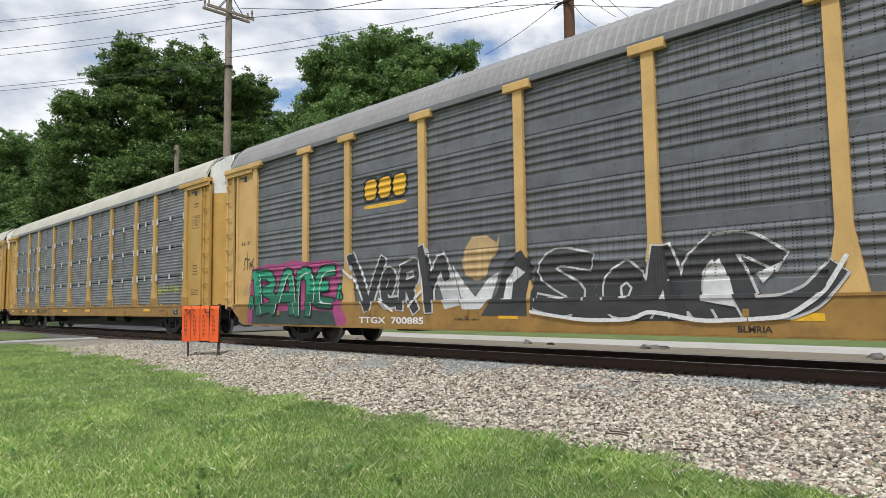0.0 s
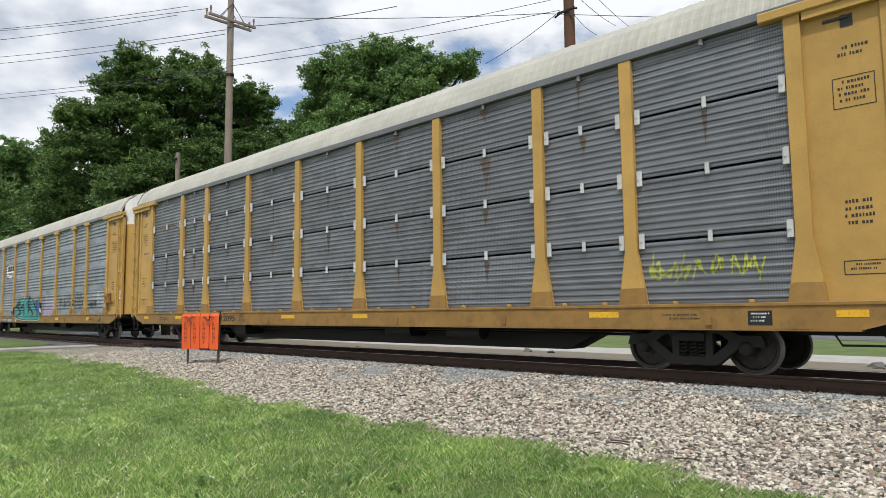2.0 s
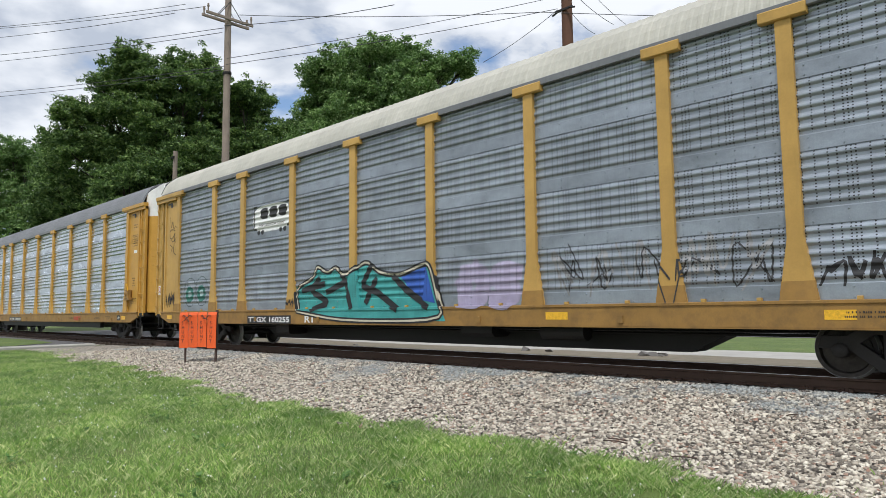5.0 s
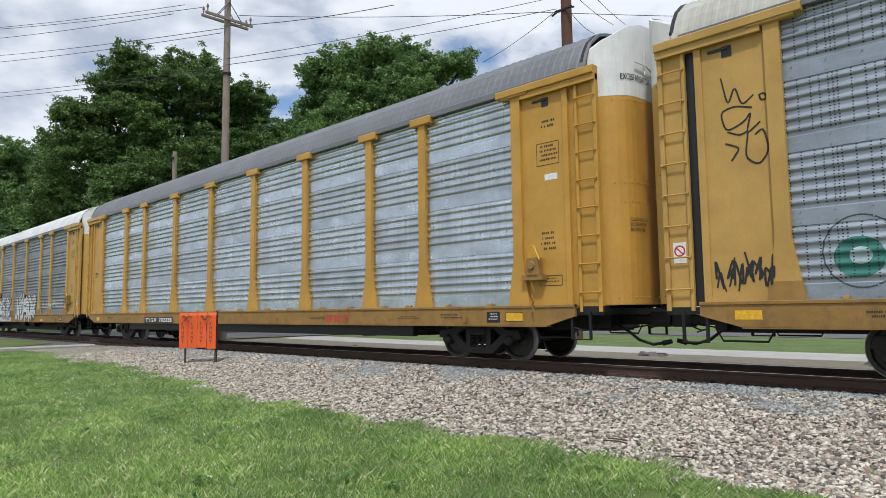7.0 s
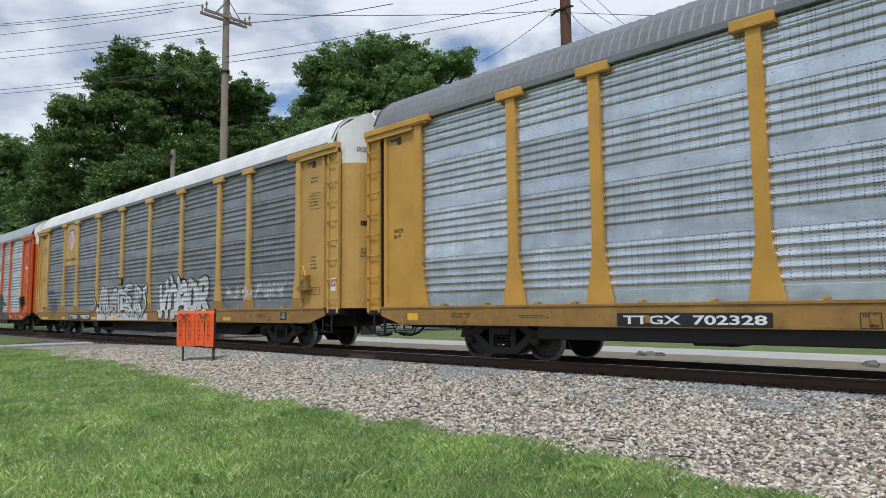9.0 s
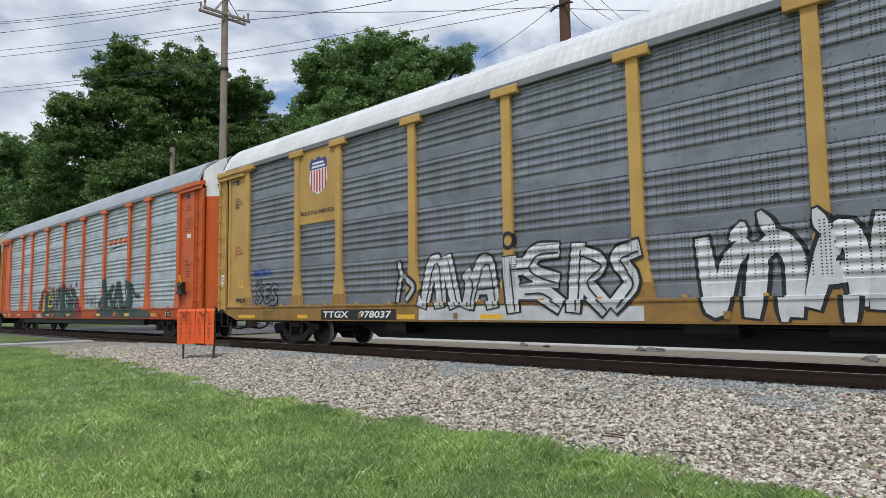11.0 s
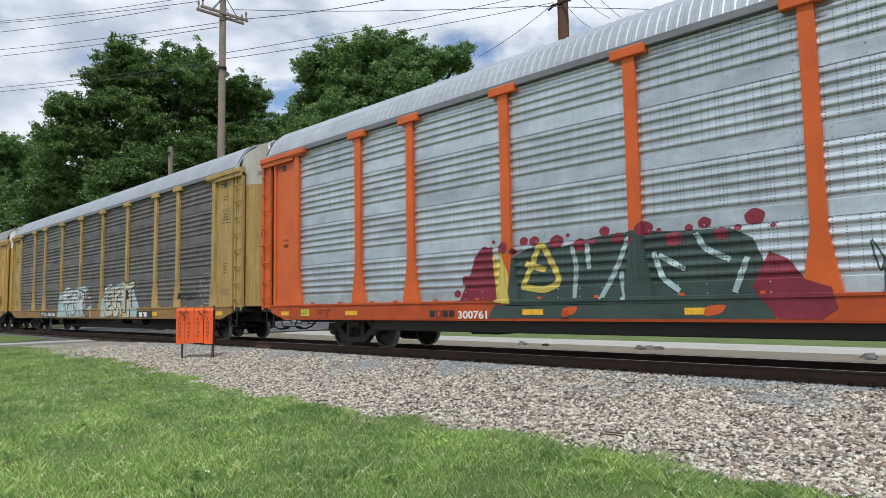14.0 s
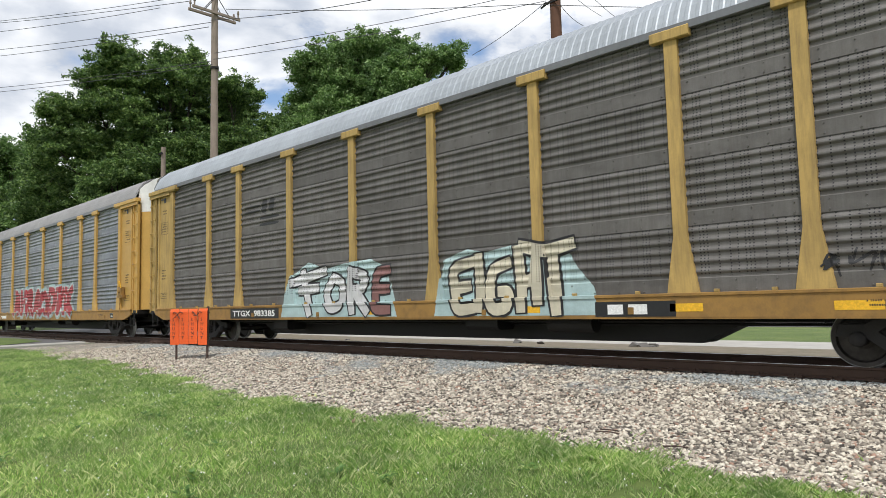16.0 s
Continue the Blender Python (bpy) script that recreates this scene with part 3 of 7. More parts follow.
def make_header():
    fm = Form()
    fm.box(11.4, 13.72, FACE - 0.07, FACE + 0.12, EAVE - 0.12, EAVE + 0.03, 0.015)
    fm.box(12.0, 13.72, FACE - 0.03, FACE + 0.10, EAVE - 0.24, EAVE - 0.12)
    return fm.done("end_header")


def make_ladder_frame():
    return Form().box(13.305, 13.635, -1.43, -1.405, FLOOR - 0.12, EAVE - 0.15).done("ladder")


STILE = Form().box(13.24, 13.30, -1.48, -1.405, FLOOR - 0.12, EAVE - 0.12, 0.008).done("stile")
STILE_OUT = Form().box(13.64, 13.72, -1.48, -1.38, FLOOR - 0.12, EAVE - 0.12, 0.008).done("stile")


RUNG = Form().rod((13.25, -1.50, 0), (13.71, -1.50, 0), 0.014, 0.014, 8).box(13.25, 13.28, -1.51, -1.46, -0.02, 0.02).box(13.67, 13.70, -1.51, -1.46, -0.02, 0.02).done("rung")
CORNER, HEADER, LADDER = make_corner(), make_header(), make_ladder_frame()
GAP = Form().box(13.03, 13.42, -1.395, -1.27, FLOOR - 0.05, EAVE - 0.05).done("door_pocket")


def door_x(y):
    return 13.50 + 0.67 * (1 - (abs(y) / 1.36) ** 6.0)


def make_door(side, upper):
    """One leaf of the curved end doors; the upper part reaches up under the roof."""
    ys_ = [side * 1.36 * k / 12 for k in range(13)]
    v, f = [], []
    rows = 9
    for y in ys_:
        lo, hi = (4.98, roof_z(y) - 0.03) if upper else (FLOOR, 4.975)
        for j in range(rows):
            z = lo + (hi - lo) * j / (rows - 1)
            v.append((door_x(y), y, z))
    m = len(v)
    v += [(x - 0.06, y, z) for x, y, z in v]
    for i in range(12):
        for j in range(rows - 1):
            a, b = i * rows + j, (i + 1) * rows + j
            f += [(a, b, b + 1, a + 1), (m + a, m + a + 1, m + b + 1, m + b)]
    for j in range(rows - 1):
        for i in (0, 12):
            a = i * rows + j
            f.append((a, a + 1, m + a + 1, m + a))
    for i in range(12):
        for j in (0, rows - 1):
            a, b = i * rows + j, (i + 1) * rows + j
            f.append((a, b, m + b, m + a))
    fm = Form().add(v, f)
    if not upper:
        for k in range(1, 11):
            y = side * 1.36 * k / 11.5
            for z in (1.25, 3.0, 3.35, 4.9):
                fm.rod((door_x(y), y, z), (door_x(y) + 0.012, y, z), 0.018, 0.012, 6)
    return fm.done("end_door")


DOORS = {(s, u): make_door(s, u) for s in (-1, 1) for u in (True, False)}
SEAL = Form().box(14.12, 14.21, -0.05, 0.05, FLOOR - 0.1, 6.2, 0.015).done("door_seal")


def make_wheelset():
    fm = Form()
    for s in (-1, 1):
        fm.lathe([(0.0, s * 0.80), (0.11, s * 0.80), (0.12, s * 0.785), (0.16, s * 0.765), (0.33, s * 0.735), (0.355, s * 0.79), (0.418, s * 0.79), (0.422, s * 0.73), (0.445, s * 0.70), (0.445, s * 0.672), (0.36, s * 0.665), (0.32, s * 0.70), (0.12, s * 0.70), (0.10, s * 0.66)], 40)
        for k in range(5):
            a = 2 * math.pi * k / 5
            fm.rod((0.075 * math.cos(a), s * 0.80, 0.075 * math.sin(a)), (0.075 * math.cos(a), s * 0.815, 0.075 * math.sin(a)), 0.014, 0.014, 6)
    fm.rod((0, -1.05, 0), (0, 1.05, 0), 0.075, 0.075, 14)
    return fm.done("wheelset")


def make_sideframe():
    """Cast side frame with a spring window and two side windows, cut from one plate."""
    outer = [(-1.17, 0.46), (-1.12, 0.62), (-0.80, 0.62), (-0.50, 0.80), (0.50, 0.80), (0.80, 0.62), (1.12, 0.62), (1.17, 0.46), (0.78, 0.44), (0.40, 0.14), (-0.40, 0.14), (-0.78, 0.44)]
    holes = [[(-0.24, 0.26), (0.24, 0.26), (0.24, 0.68), (-0.24, 0.68)], [(-0.66, 0.52), (-0.34, 0.28), (-0.34, 0.66), (-0.46, 0.66)], [(0.66, 0.52), (0.46, 0.66), (0.34, 0.66), (0.34, 0.28)]]
    cu = bpy.data.curves.new("sideframe", "CURVE")
    cu.dimensions, cu.fill_mode, cu.extrude, cu.bevel_depth, cu.bevel_resolution = "2D", "BOTH", 0.07, 0.012, 1
    for loop in [outer] + holes:
        sp = cu.splines.new("POLY")
        sp.points.add(len(loop) - 1)
        for p, (x, z) in zip(sp.points, loop):
            p.co = (x, z, 0, 1)
        sp.use_cyclic_u = True
    ob = bpy.data.objects.new("sideframe", cu)
    scene.collection.objects.link(ob)
    me = bpy.data.meshes.new_from_object(ob.evaluated_get(bpy.context.evaluated_depsgraph_get()))
    bpy.data.objects.remove(ob)
    bm = bmesh.new()
    bm.from_mesh(me)
    bmesh.ops.remove_doubles(bm, verts=bm.verts[:], dist=0.0005)
    for v in bm.verts:
        v.co = (v.co.x, -v.co.z, v.co.y)
    out = bpy.data.meshes.new("sideframe")
    bm.to_mesh(out)
    bm.free()
    return out


BEARING = Form().lathe([(0.0, -0.19), (0.05, -0.19), (0.075, -0.16), (0.10, -0.155), (0.12, 0.02), (0.0, 0.02)], 18).done("bearing_cap", True)


def make_springs():
    fm = Form()
    for x in (-0.15, 0.0, 0.15):
        pts = [(x + 0.065 * math.cos(a), 0.065 * math.sin(a), 0.25 + 0.27 * a / (9 * math.pi)) for a in [k * math.pi / 4 for k in range(37)]]
        fm.pipe(pts, 0.016, 5)
    fm.box(-0.23, 0.23, -0.12, 0.09, 0.52, 0.68, 0.02)
    return fm.done("spring_nest")


WHEELSET, SIDEFRAME, SPRINGS = make_wheelset(), make_sideframe(), make_springs()
BOLSTER = Form().box(-0.20, 0.20, -0.95, 0.95, 0.50, 0.72, 0.03).rod((0, 0, 0.7), (0, 0, 0.82), 0.2, 0.2, 16).box(-0.55, -0.45, -0.8, 0.8, 0.32, 0.42).box(0.45, 0.55, -0.8, 0.8, 0.32, 0.42).done("bolster")


def make_coupler():
    fm = Form()
    fm.box(13.2, 14.05, -0.09, 0.09, 0.74, 0.92, 0.02)
    fm.prism([(13.95, 0.70), (14.28, 0.70), (14.33, 0.78), (14.33, 0.92), (14.25, 0.98), (13.95, 0.98)], -0.16, 0.10)
    fm.box(13.12, 13.32, -0.55, 0.55, 0.66, 1.06, 0.03)
    return fm.done("coupler")


def make_hose():
    pts = [(13.25, -0.35, 0.78), (13.6, -0.38, 0.62), (13.8, -0.36, 0.46), (14.05, -0.30, 0.38), (14.32, -0.2, 0.42)]
    fm = Form().pipe(pts, 0.028, 8)
    fm.rod((14.2, -0.24, 0.40), (14.36, -0.16, 0.44), 0.05, 0.04, 8)
    return fm.done("air_hose")


def make_lever():
    fm = Form().pipe([(13.05, -1.42, 0.72), (13.25, -1.40, 0.66), (13.35, -0.9, 0.68), (13.6, -0.5, 0.66), (13.95, -0.16, 0.74)], 0.014, 6)
    fm.pipe([(12.1, -1.30, 0.70), (12.2, -1.30, 0.52), (12.9, -1.25, 0.52), (13.0, -1.25, 0.70)], 0.018, 6)
    return fm.done("uncoupling_lever")


def make_step():
    fm = Form().pipe([(13.05, -1.46, 0.95), (13.05, -1.46, 0.50), (13.45, -1.46, 0.50), (13.45, -1.46, 1.0)], 0.02, 6)
    fm.box(13.03, 13.08, -1.47, -1.44, 0.5, 0.95)
    fm.box(13.42, 13.47, -1.47, -1.44, 0.5, 1.0)
    return fm.done("stirrup_step")


def make_platform():
    fm = Form().box(12.9, 13.72, -1.45, 1.45, 0.94, 1.06)
    fm.box(13.2, 13.75, -1.46, -1.30, 0.98, 1.10)
    return fm.done("end_platform")


COUPLER, HOSE, LEVER, STEP, PLATFORM = make_coupler(), make_hose(), make_lever(), make_step(), make_platform()


def make_brake():
    fm = Form().box(12.0, 12.5, -1.60, -1.44, 1.62, 1.72).box(12.12, 12.42, -1.62, -1.44, 1.72, 2.05, 0.03).rod((12.27, -1.66, 1.9), (12.27, -1.60, 1.9), 0.07, 0.10, 12)
    pts = [(12.25 + 0.03 * math.sin(k * 2.1), -1.58, 1.70 - k * 0.07) for k in range(11)]
    return fm.pipe(pts, 0.014, 5).done("brake_gear")


BRAKE = make_brake()
LEVER_PULL = Form().pipe([(12.22, -1.60, 2.05), (12.25, -1.63, 2.30), (12.34, -1.63, 2.28), (12.46, -1.62, 2.0)], 0.016, 6).done("brake_lever")
FLIP = pose(0, 0, 0, 0, 0, 180)


def mirrored(me, ax):
    """The mesh mirrored in x or y, faces turned."""
    s = Vector((-1, 1, 1)) if ax == "x" else Vector((1, -1, 1))
    return mesh(me.name, [Vector(a * b for a, b in zip(v.co, s)) for v in me.vertices], [tuple(reversed(p.vertices)) for p in me.polygons])


ENDS = {}
for nm, me in dict(gap=GAP, panel=CORNER, header=HEADER, ladder=LADDER, stile=STILE, stile_out=STILE_OUT, rung=RUNG, lever=LEVER, step=STEP, hose=HOSE).items():
    mx = mirrored(me, "x")
    ENDS[nm] = {(1, -1): me, (-1, -1): mx, (1, 1): mirrored(me, "y"), (-1, 1): mirrored(mx, "y")}
FAR_POST_T, FAR_POST_I = mirrored(POST_T, "y"), mirrored(POST_I, "y")
CLIP = Form().box(-0.05, 0.05, -0.03, 0.03, -0.13, 0.13, 0.02).box(-0.015, 0.015, -0.045, -0.03, -0.02, 0.05).done("clip")
LUG = Form().box(-0.035, 0.035, -0.008, 0.05, 0.0, 0.05, 0.006).done("lug")
CLIP_S = Form().box(-0.035, 0.035, -0.03, 0.02, -0.09, 0.09, 0.012).done("clip")


class Kind:
    def __init__(self, paint, sheets, roof, white, fine=False, cap=True, label="", brake=False, deep=False, flat=False, foot=False):
        self.deep, self.flat, self.foot = deep, flat, foot
        self.paint, self.sheets, self.roof, self.white, self.fine, self.cap, self.label, self.brake = paint, sheets, roof, white, fine, cap, label, brake


KINDS = [
    Kind(YELLOW_PALE, SHEET_DULL, ROOF_GREY, WHITE, label="faded yellow autorack railcar with dull grey sides, heavily sprayed", deep=True, flat=True),
    Kind(YELLOW, SHEET_FINE, ROOF_CREAM, WHITE, True, False, "yellow autorack railcar with finely perforated rust-stained grey sides", foot=True),
    Kind(YELLOW, SHEET_BLUE, ROOF_CREAM, WHITE, label="yellow autorack railcar with pale grey sides and cream roof", brake=True, foot=True),
    Kind(YELLOW_DEEP, SHEET_BRIGHT, ROOF_DARK, WHITE, label="clean yellow autorack railcar with bright galvanised sides", brake=True, flat=True),
    Kind(YELLOW, SHEET_GREY, ROOF_WHITE, WHITE, label="yellow autorack railcar with white roof and large white lettering sprayed on", brake=True, foot=True),
    Kind(ORANGE, SHEET_SILVER, ROOF_SILVER, WHITE, label="orange autorack railcar with silver sides and green and red spray paint", brake=True, flat=True),
    Kind(YELLOW_GRIMY, SHEET_SOOTY, ROOF_SILVER, ROOF_CREAM, label="grimy yellow autorack railcar with sooty brown sides"),
    Kind(YELLOW, SHEET_GREY, ROOF_GREY, WHITE, label="yellow autorack railcar with grey sides and red spray paint", brake=True),
]
CARS, WHEELSETS = [], []


def build_car(k):
    car = thing("autorack_car", k.label, "railcar", "cars of the train")
    put("underframe", UNDER_FLAT if k.flat else UNDER, STEEL_DARK, car, None, "black steel underframe")
    put("roof", ROOF, k.roof, car, None, "ribbed metal roof")
    for m in (None, FLIP):
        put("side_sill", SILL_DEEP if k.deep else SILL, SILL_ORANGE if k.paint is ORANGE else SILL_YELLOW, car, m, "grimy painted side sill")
    put("top_rail", ROOF_EAVE, ROOF_DARK, car)
    put("top_rail", ROOF_EAVE, ROOF_DARK, car, FLIP)
    for p in POSTS:
        put("post", POST_T if k.cap else POST_I, k.paint, car, pose(p, 0, 0))
        if k.foot:
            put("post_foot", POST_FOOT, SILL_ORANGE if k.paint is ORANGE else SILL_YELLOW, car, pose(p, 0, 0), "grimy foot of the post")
        put("post", FAR_POST_T if k.cap else FAR_POST_I, k.paint, car, pose(p, 0, 0))
    for i, w in enumerate(WIDTHS):
        c = (POSTS[i] + POSTS[i + 1]) / 2
        for r in range(4):
            z = FLOOR + 0.01 + r * SHEET_H
            put("side_sheet", SHEETS[w, k.fine], k.sheets, car, pose(c, -1.412, z))
            put("side_sheet", SHEETS[w, k.fine], k.sheets, car, pose(c, 1.412, z, 0, 0, 180))
            if k.fine:
                if r:
                    put("clip", CLIP_S, ROOF_WHITE, car, pose(c, -1.45, z))
                    for s in (-1, 1):
                        put("clip", CLIP, ROOF_WHITE, car, pose(c + s * (w / 2 - 0.19), -1.455, z), "white bolted hinge plate")
        if k.fine:
            put("clip", CLIP_S, ROOF_GREY, car, pose(c, -1.46, EAVE - 0.06))
        for q in (() if k.deep else (-0.22, 0.22)):
            put("lug", LUG, k.paint, car, pose(c + q * w, FACE - 0.01, FLOOR + 0.02))
    for e in (-1, 1):
        for s in (-1, 1):
            put("end_panel", ENDS["panel"][e, s], k.paint, car)
            put("end_header", ENDS["header"][e, s], k.paint, car)
            # filler behind the ladder gap; its black at the -x end stands for shade
            put("door_pocket", ENDS["gap"][e, s], BLACK if e < 0 else k.paint, car, None, "black filler in place of the shade inside the slot" if e < 0 else "painted channel beside the ladder")
            lad = put("ladder", ENDS["ladder"][e, s], k.paint, car)
            put("stile", ENDS["stile"][e, s], k.paint, lad)
            put("stile", ENDS["stile_out"][e, s], k.paint, lad)
            for j in range(8):
                put("rung", ENDS["rung"][e, s], k.paint, lad, pose(0, 0, 1.35 + j * 0.52))
            put("uncoupling_lever", ENDS["lever"][e, s], STEEL_DARK, car)
            put("stirrup_step", ENDS["step"][e, s], STEEL_DARK, car)
        turn = Matrix() if e == 1 else FLIP
        for s in (-1, 1):
            put("end_door", DOORS[s, False], k.paint, car, turn)
            put("door_top", DOORS[s, True], k.white, car, turn, "white upper part of the end door")
        put("roof_rim", ROOF_RIM, BLACK, car, turn, "black rim in place of the shaded gap at the roof end")
        put("door_seal", SEAL, RUBBER, car, turn, "black rubber strip where the doors meet")
        put("end_platform", PLATFORM, STEEL_DARK, car, turn)
        put("coupler", COUPLER, STEEL_DARK, car, turn, "cast steel coupler")
        put("air_hose", HOSE, RUBBER, car, turn, "black rubber brake hose")
        truck = new("truck")
        truck.parent = car
        truck.matrix_basis = pose((9.9 if k.fine else 10.35) if e > 0 else (-9.5 if k.fine else -9.75), 0, 0)
        for s in (-1, 1):
            put("sideframe", SIDEFRAME, STEEL_TRUCK, truck, pose(0, s * 0.99, 0, 0, 0, 0 if s < 0 else 180))
            for q in (-0.89, 0.89):
                put("bearing_cap", BEARING, STEEL_TRUCK, truck, pose(q, s * 0.99, 0.42, 0, 0, 0 if s < 0 else 180))
            put("spring_nest", SPRINGS, STEEL_TRUCK, truck, pose(0, s * 0.99, 0, 0, 0, 0 if s < 0 else 180))
            w = put("wheelset", WHEELSET, WHEEL, truck, pose(s * 0.89, 0, 0.42))
            WHEELSETS.append((w, s * 0.89))
        put("bolster", BOLSTER, STEEL_TRUCK, truck)
    if k.brake:
        put("brake_gear", BRAKE, BLACK if k.paint is ORANGE else SILL_YELLOW, car, None, "hand brake housing with hanging chain")
        put("brake_lever", LEVER_PULL, YELLOW_MARK, car)
    CARS.append(car)
    return car


for k in KINDS:
    build_car(k)




# ---------------------------------------------------------------- lettering and spray paint on the cars
def flat_text(words, shear=0.0, bold=0.0):
    cu = bpy.data.curves.new("text", "FONT")
    cu.body, cu.size, cu.shear, cu.offset, cu.resolution_u = words, 1.0, shear, bold, 3
    ob = bpy.data.objects.new("text", cu)
    scene.collection.objects.link(ob)
    me = bpy.data.meshes.new_from_object(ob.evaluated_get(bpy.context.evaluated_depsgraph_get()))
    bpy.data.objects.remove(ob)
    v = np.array([tuple(p.co) for p in me.vertices])
    f = [tuple(p.vertices) for p in me.polygons]
    bpy.data.meshes.remove(me)
    lo, hi = v[:, :2].min(0), v[:, :2].max(0)
    return (v[:, :2] - lo) / (hi - lo), f


def fitted(uv, x0, x1, z0, z1):
    return [(x0 + u * (x1 - x0), z0 + w * (z1 - z0)) for u, w in uv]


def rects(boxes):
    v, f = [], []
    for x0, x1, z0, z1 in boxes:
        o = len(v)
        v += [(x0, z0), (x1, z0), (x1, z1), (x0, z1)]
        f.append((o, o + 1, o + 2, o + 3))
    return v, f


def on_face(car, name, v, f, material, y, label=""):
    """A flat marking on the near side of a car at depth y."""
    return put(name, mesh(name, [(x, y, z) for x, z in v], f), material, car, None, label)


def words(car, s, x0, x1, z0, z1, material=STENCIL, y=FACE - 0.006, shear=0.0, bold=0.025):
    uv, f = flat_text(s, shear, bold)
    return on_face(car, "lettering", fitted(uv, x0, x1, z0, z1), f, material, y, "painted lettering")


def bars(car, x0, x1, z0, z1, n, material=STENCIL, y=FACE - 0.005, rng=random.Random(3)):
    """Small print too fine to read: rows of short bars."""
    out = []
    h = (z1 - z0) / (n * 2.0)
    for k in range(n):
        z = z1 - (k + 1) * 2.0 * h + h
        x = x0 + (x1 - x0) * rng.uniform(0, 0.2)
        end = x1 - (x1 - x0) * rng.uniform(0, 0.2)
        while x < end:
            w = h * rng.uniform(0.35, 0.75)
            out.append((x, x + w, z, z + h * rng.uniform(0.8, 1.0)))
            x += w + h * (0.32 if rng.random() < 0.8 else 1.0)
    ob = on_face(car, "small_print", *rects(out), material, y, "rows of tiny stencilled print")
    ob["kind"] = "stuff"
    return ob


def frame_box(car, x0, x1, z0, z1, material=STENCIL, y=FACE - 0.005, t=0.012):
    return on_face(car, "box_outline", *rects([(x0, x1, z0, z0 + t), (x0, x1, z1 - t, z1), (x0, x0 + t, z0, z1), (x1 - t, x1, z0, z1)]), material, y)


def stroke(pts, w, taper=0.7):
    """A thick brush stroke along a smoothed line: vertices in x, z and faces."""
    P = np.array(pts, float)
    t = np.linspace(0, 1, len(P))
    n = max(6, 4 * len(P))
    s = np.linspace(0, 1, n)
    line = np.stack([np.interp(s, t, P[:, 0]), np.interp(s, t, P[:, 1])], 1)
    for _ in range(2):
        line[1:-1] = (line[:-2] + 2 * line[1:-1] + line[2:]) / 4
    d = np.gradient(line, axis=0)
    d /= np.linalg.norm(d, axis=1)[:, None] + 1e-9
    nrm = np.stack([-d[:, 1], d[:, 0]], 1)
    half = w / 2 * (taper + (1 - taper) * np.sin(np.pi * s) ** 0.5)
    line[0] -= d[0] * w * 0.25
    line[-1] += d[-1] * w * 0.25
    v = np.concatenate([line + nrm * half[:, None], line - nrm * half[:, None]])
    return [tuple(a) for a in v], [(k, k + n, k + n + 1, k + 1) for k in range(n - 1)]


def wrap(car, name, v, f, material, fine, lift, label="", low=0.76, rank=None, high=9.0):
    """Spray paint: the flat shape is cut at every rib and post edge and laid on the side's relief."""
    bm = bmesh.new()
    lay = bm.verts.layers.float.new("rank")
    vs = [bm.verts.new((x, 0, z)) for x, z in v]
    for q, k in zip(vs, rank or [0] * len(vs)):
        q[lay] = k
    for k in f:
        try:
            bm.faces.new([vs[i] for i in k])
        except ValueError:
            pass
    xs_, zs_ = [p[0] for p in v], [p[1] for p in v]
    x0, x1, z0, z1 = min(xs_), max(xs_), min(zs_), max(zs_)

    def cut(co, no, clear=False):
        bmesh.ops.bisect_plane(bm, geom=bm.verts[:] + bm.edges[:] + bm.faces[:], plane_co=co, plane_no=no, clear_inner=clear)

    if z0 < low:
        cut((0, 0, low), (0, 0, 1), True)
    if z1 > high:
        cut((0, 0, high), (0, 0, -1), True)
    heights = [FLOOR - 0.045, FLOOR - 0.035, FLOOR + 0.02, FLOOR + 0.03, 2.05]
    for r in range(4):
        heights += [FLOOR + 0.01 + r * SHEET_H + a for a, _ in rib_profile(fine)]
    for z in heights:
        if z0 < z < z1:
            cut((0, 0, z), (0, 0, 1))
    slope = 0.15 / (2.05 - FLOOR)
    for p in POSTS:
        if x0 - 0.4 < p < x1 + 0.4:
            for s in (-1, 1):
                for e in (0.004, 0.02):
                    cut((p + s * (0.115 + e), 0, 3), (1, 0, 0))
                    if z0 < 2.05:
                        cut((p + s * (0.115 + e), 0, 2.05), (1, 0, s * slope))
    for q in bm.verts:
        q.co.y = surface(q.co.x, q.co.z, fine) - lift - q[lay] * 0.0008
    me = bpy.data.meshes.new(name)
    bm.to_mesh(me)
    bm.free()
    return put(name, me, material, car, None, label)


def surface(x, z, fine):
    """y of the near side's face at x, z: sill, lip, post, end panel or ribbed sheet."""
    if z < FLOOR - 0.04:
        return FACE
    if z < FLOOR + 0.025:
        return FACE - 0.02
    for p in POSTS:
        if abs(x - p) < post_half(z, True) + 0.012:
            return FACE - 0.004
    if abs(x) > 11.9:
        return -1.43
    s = (z - FLOOR - 0.01) % SHEET_H
    prof = rib_profile(fine)
    return -1.412 - float(np.interp(s, [q[0] for q in prof], [q[1] for q in prof]))


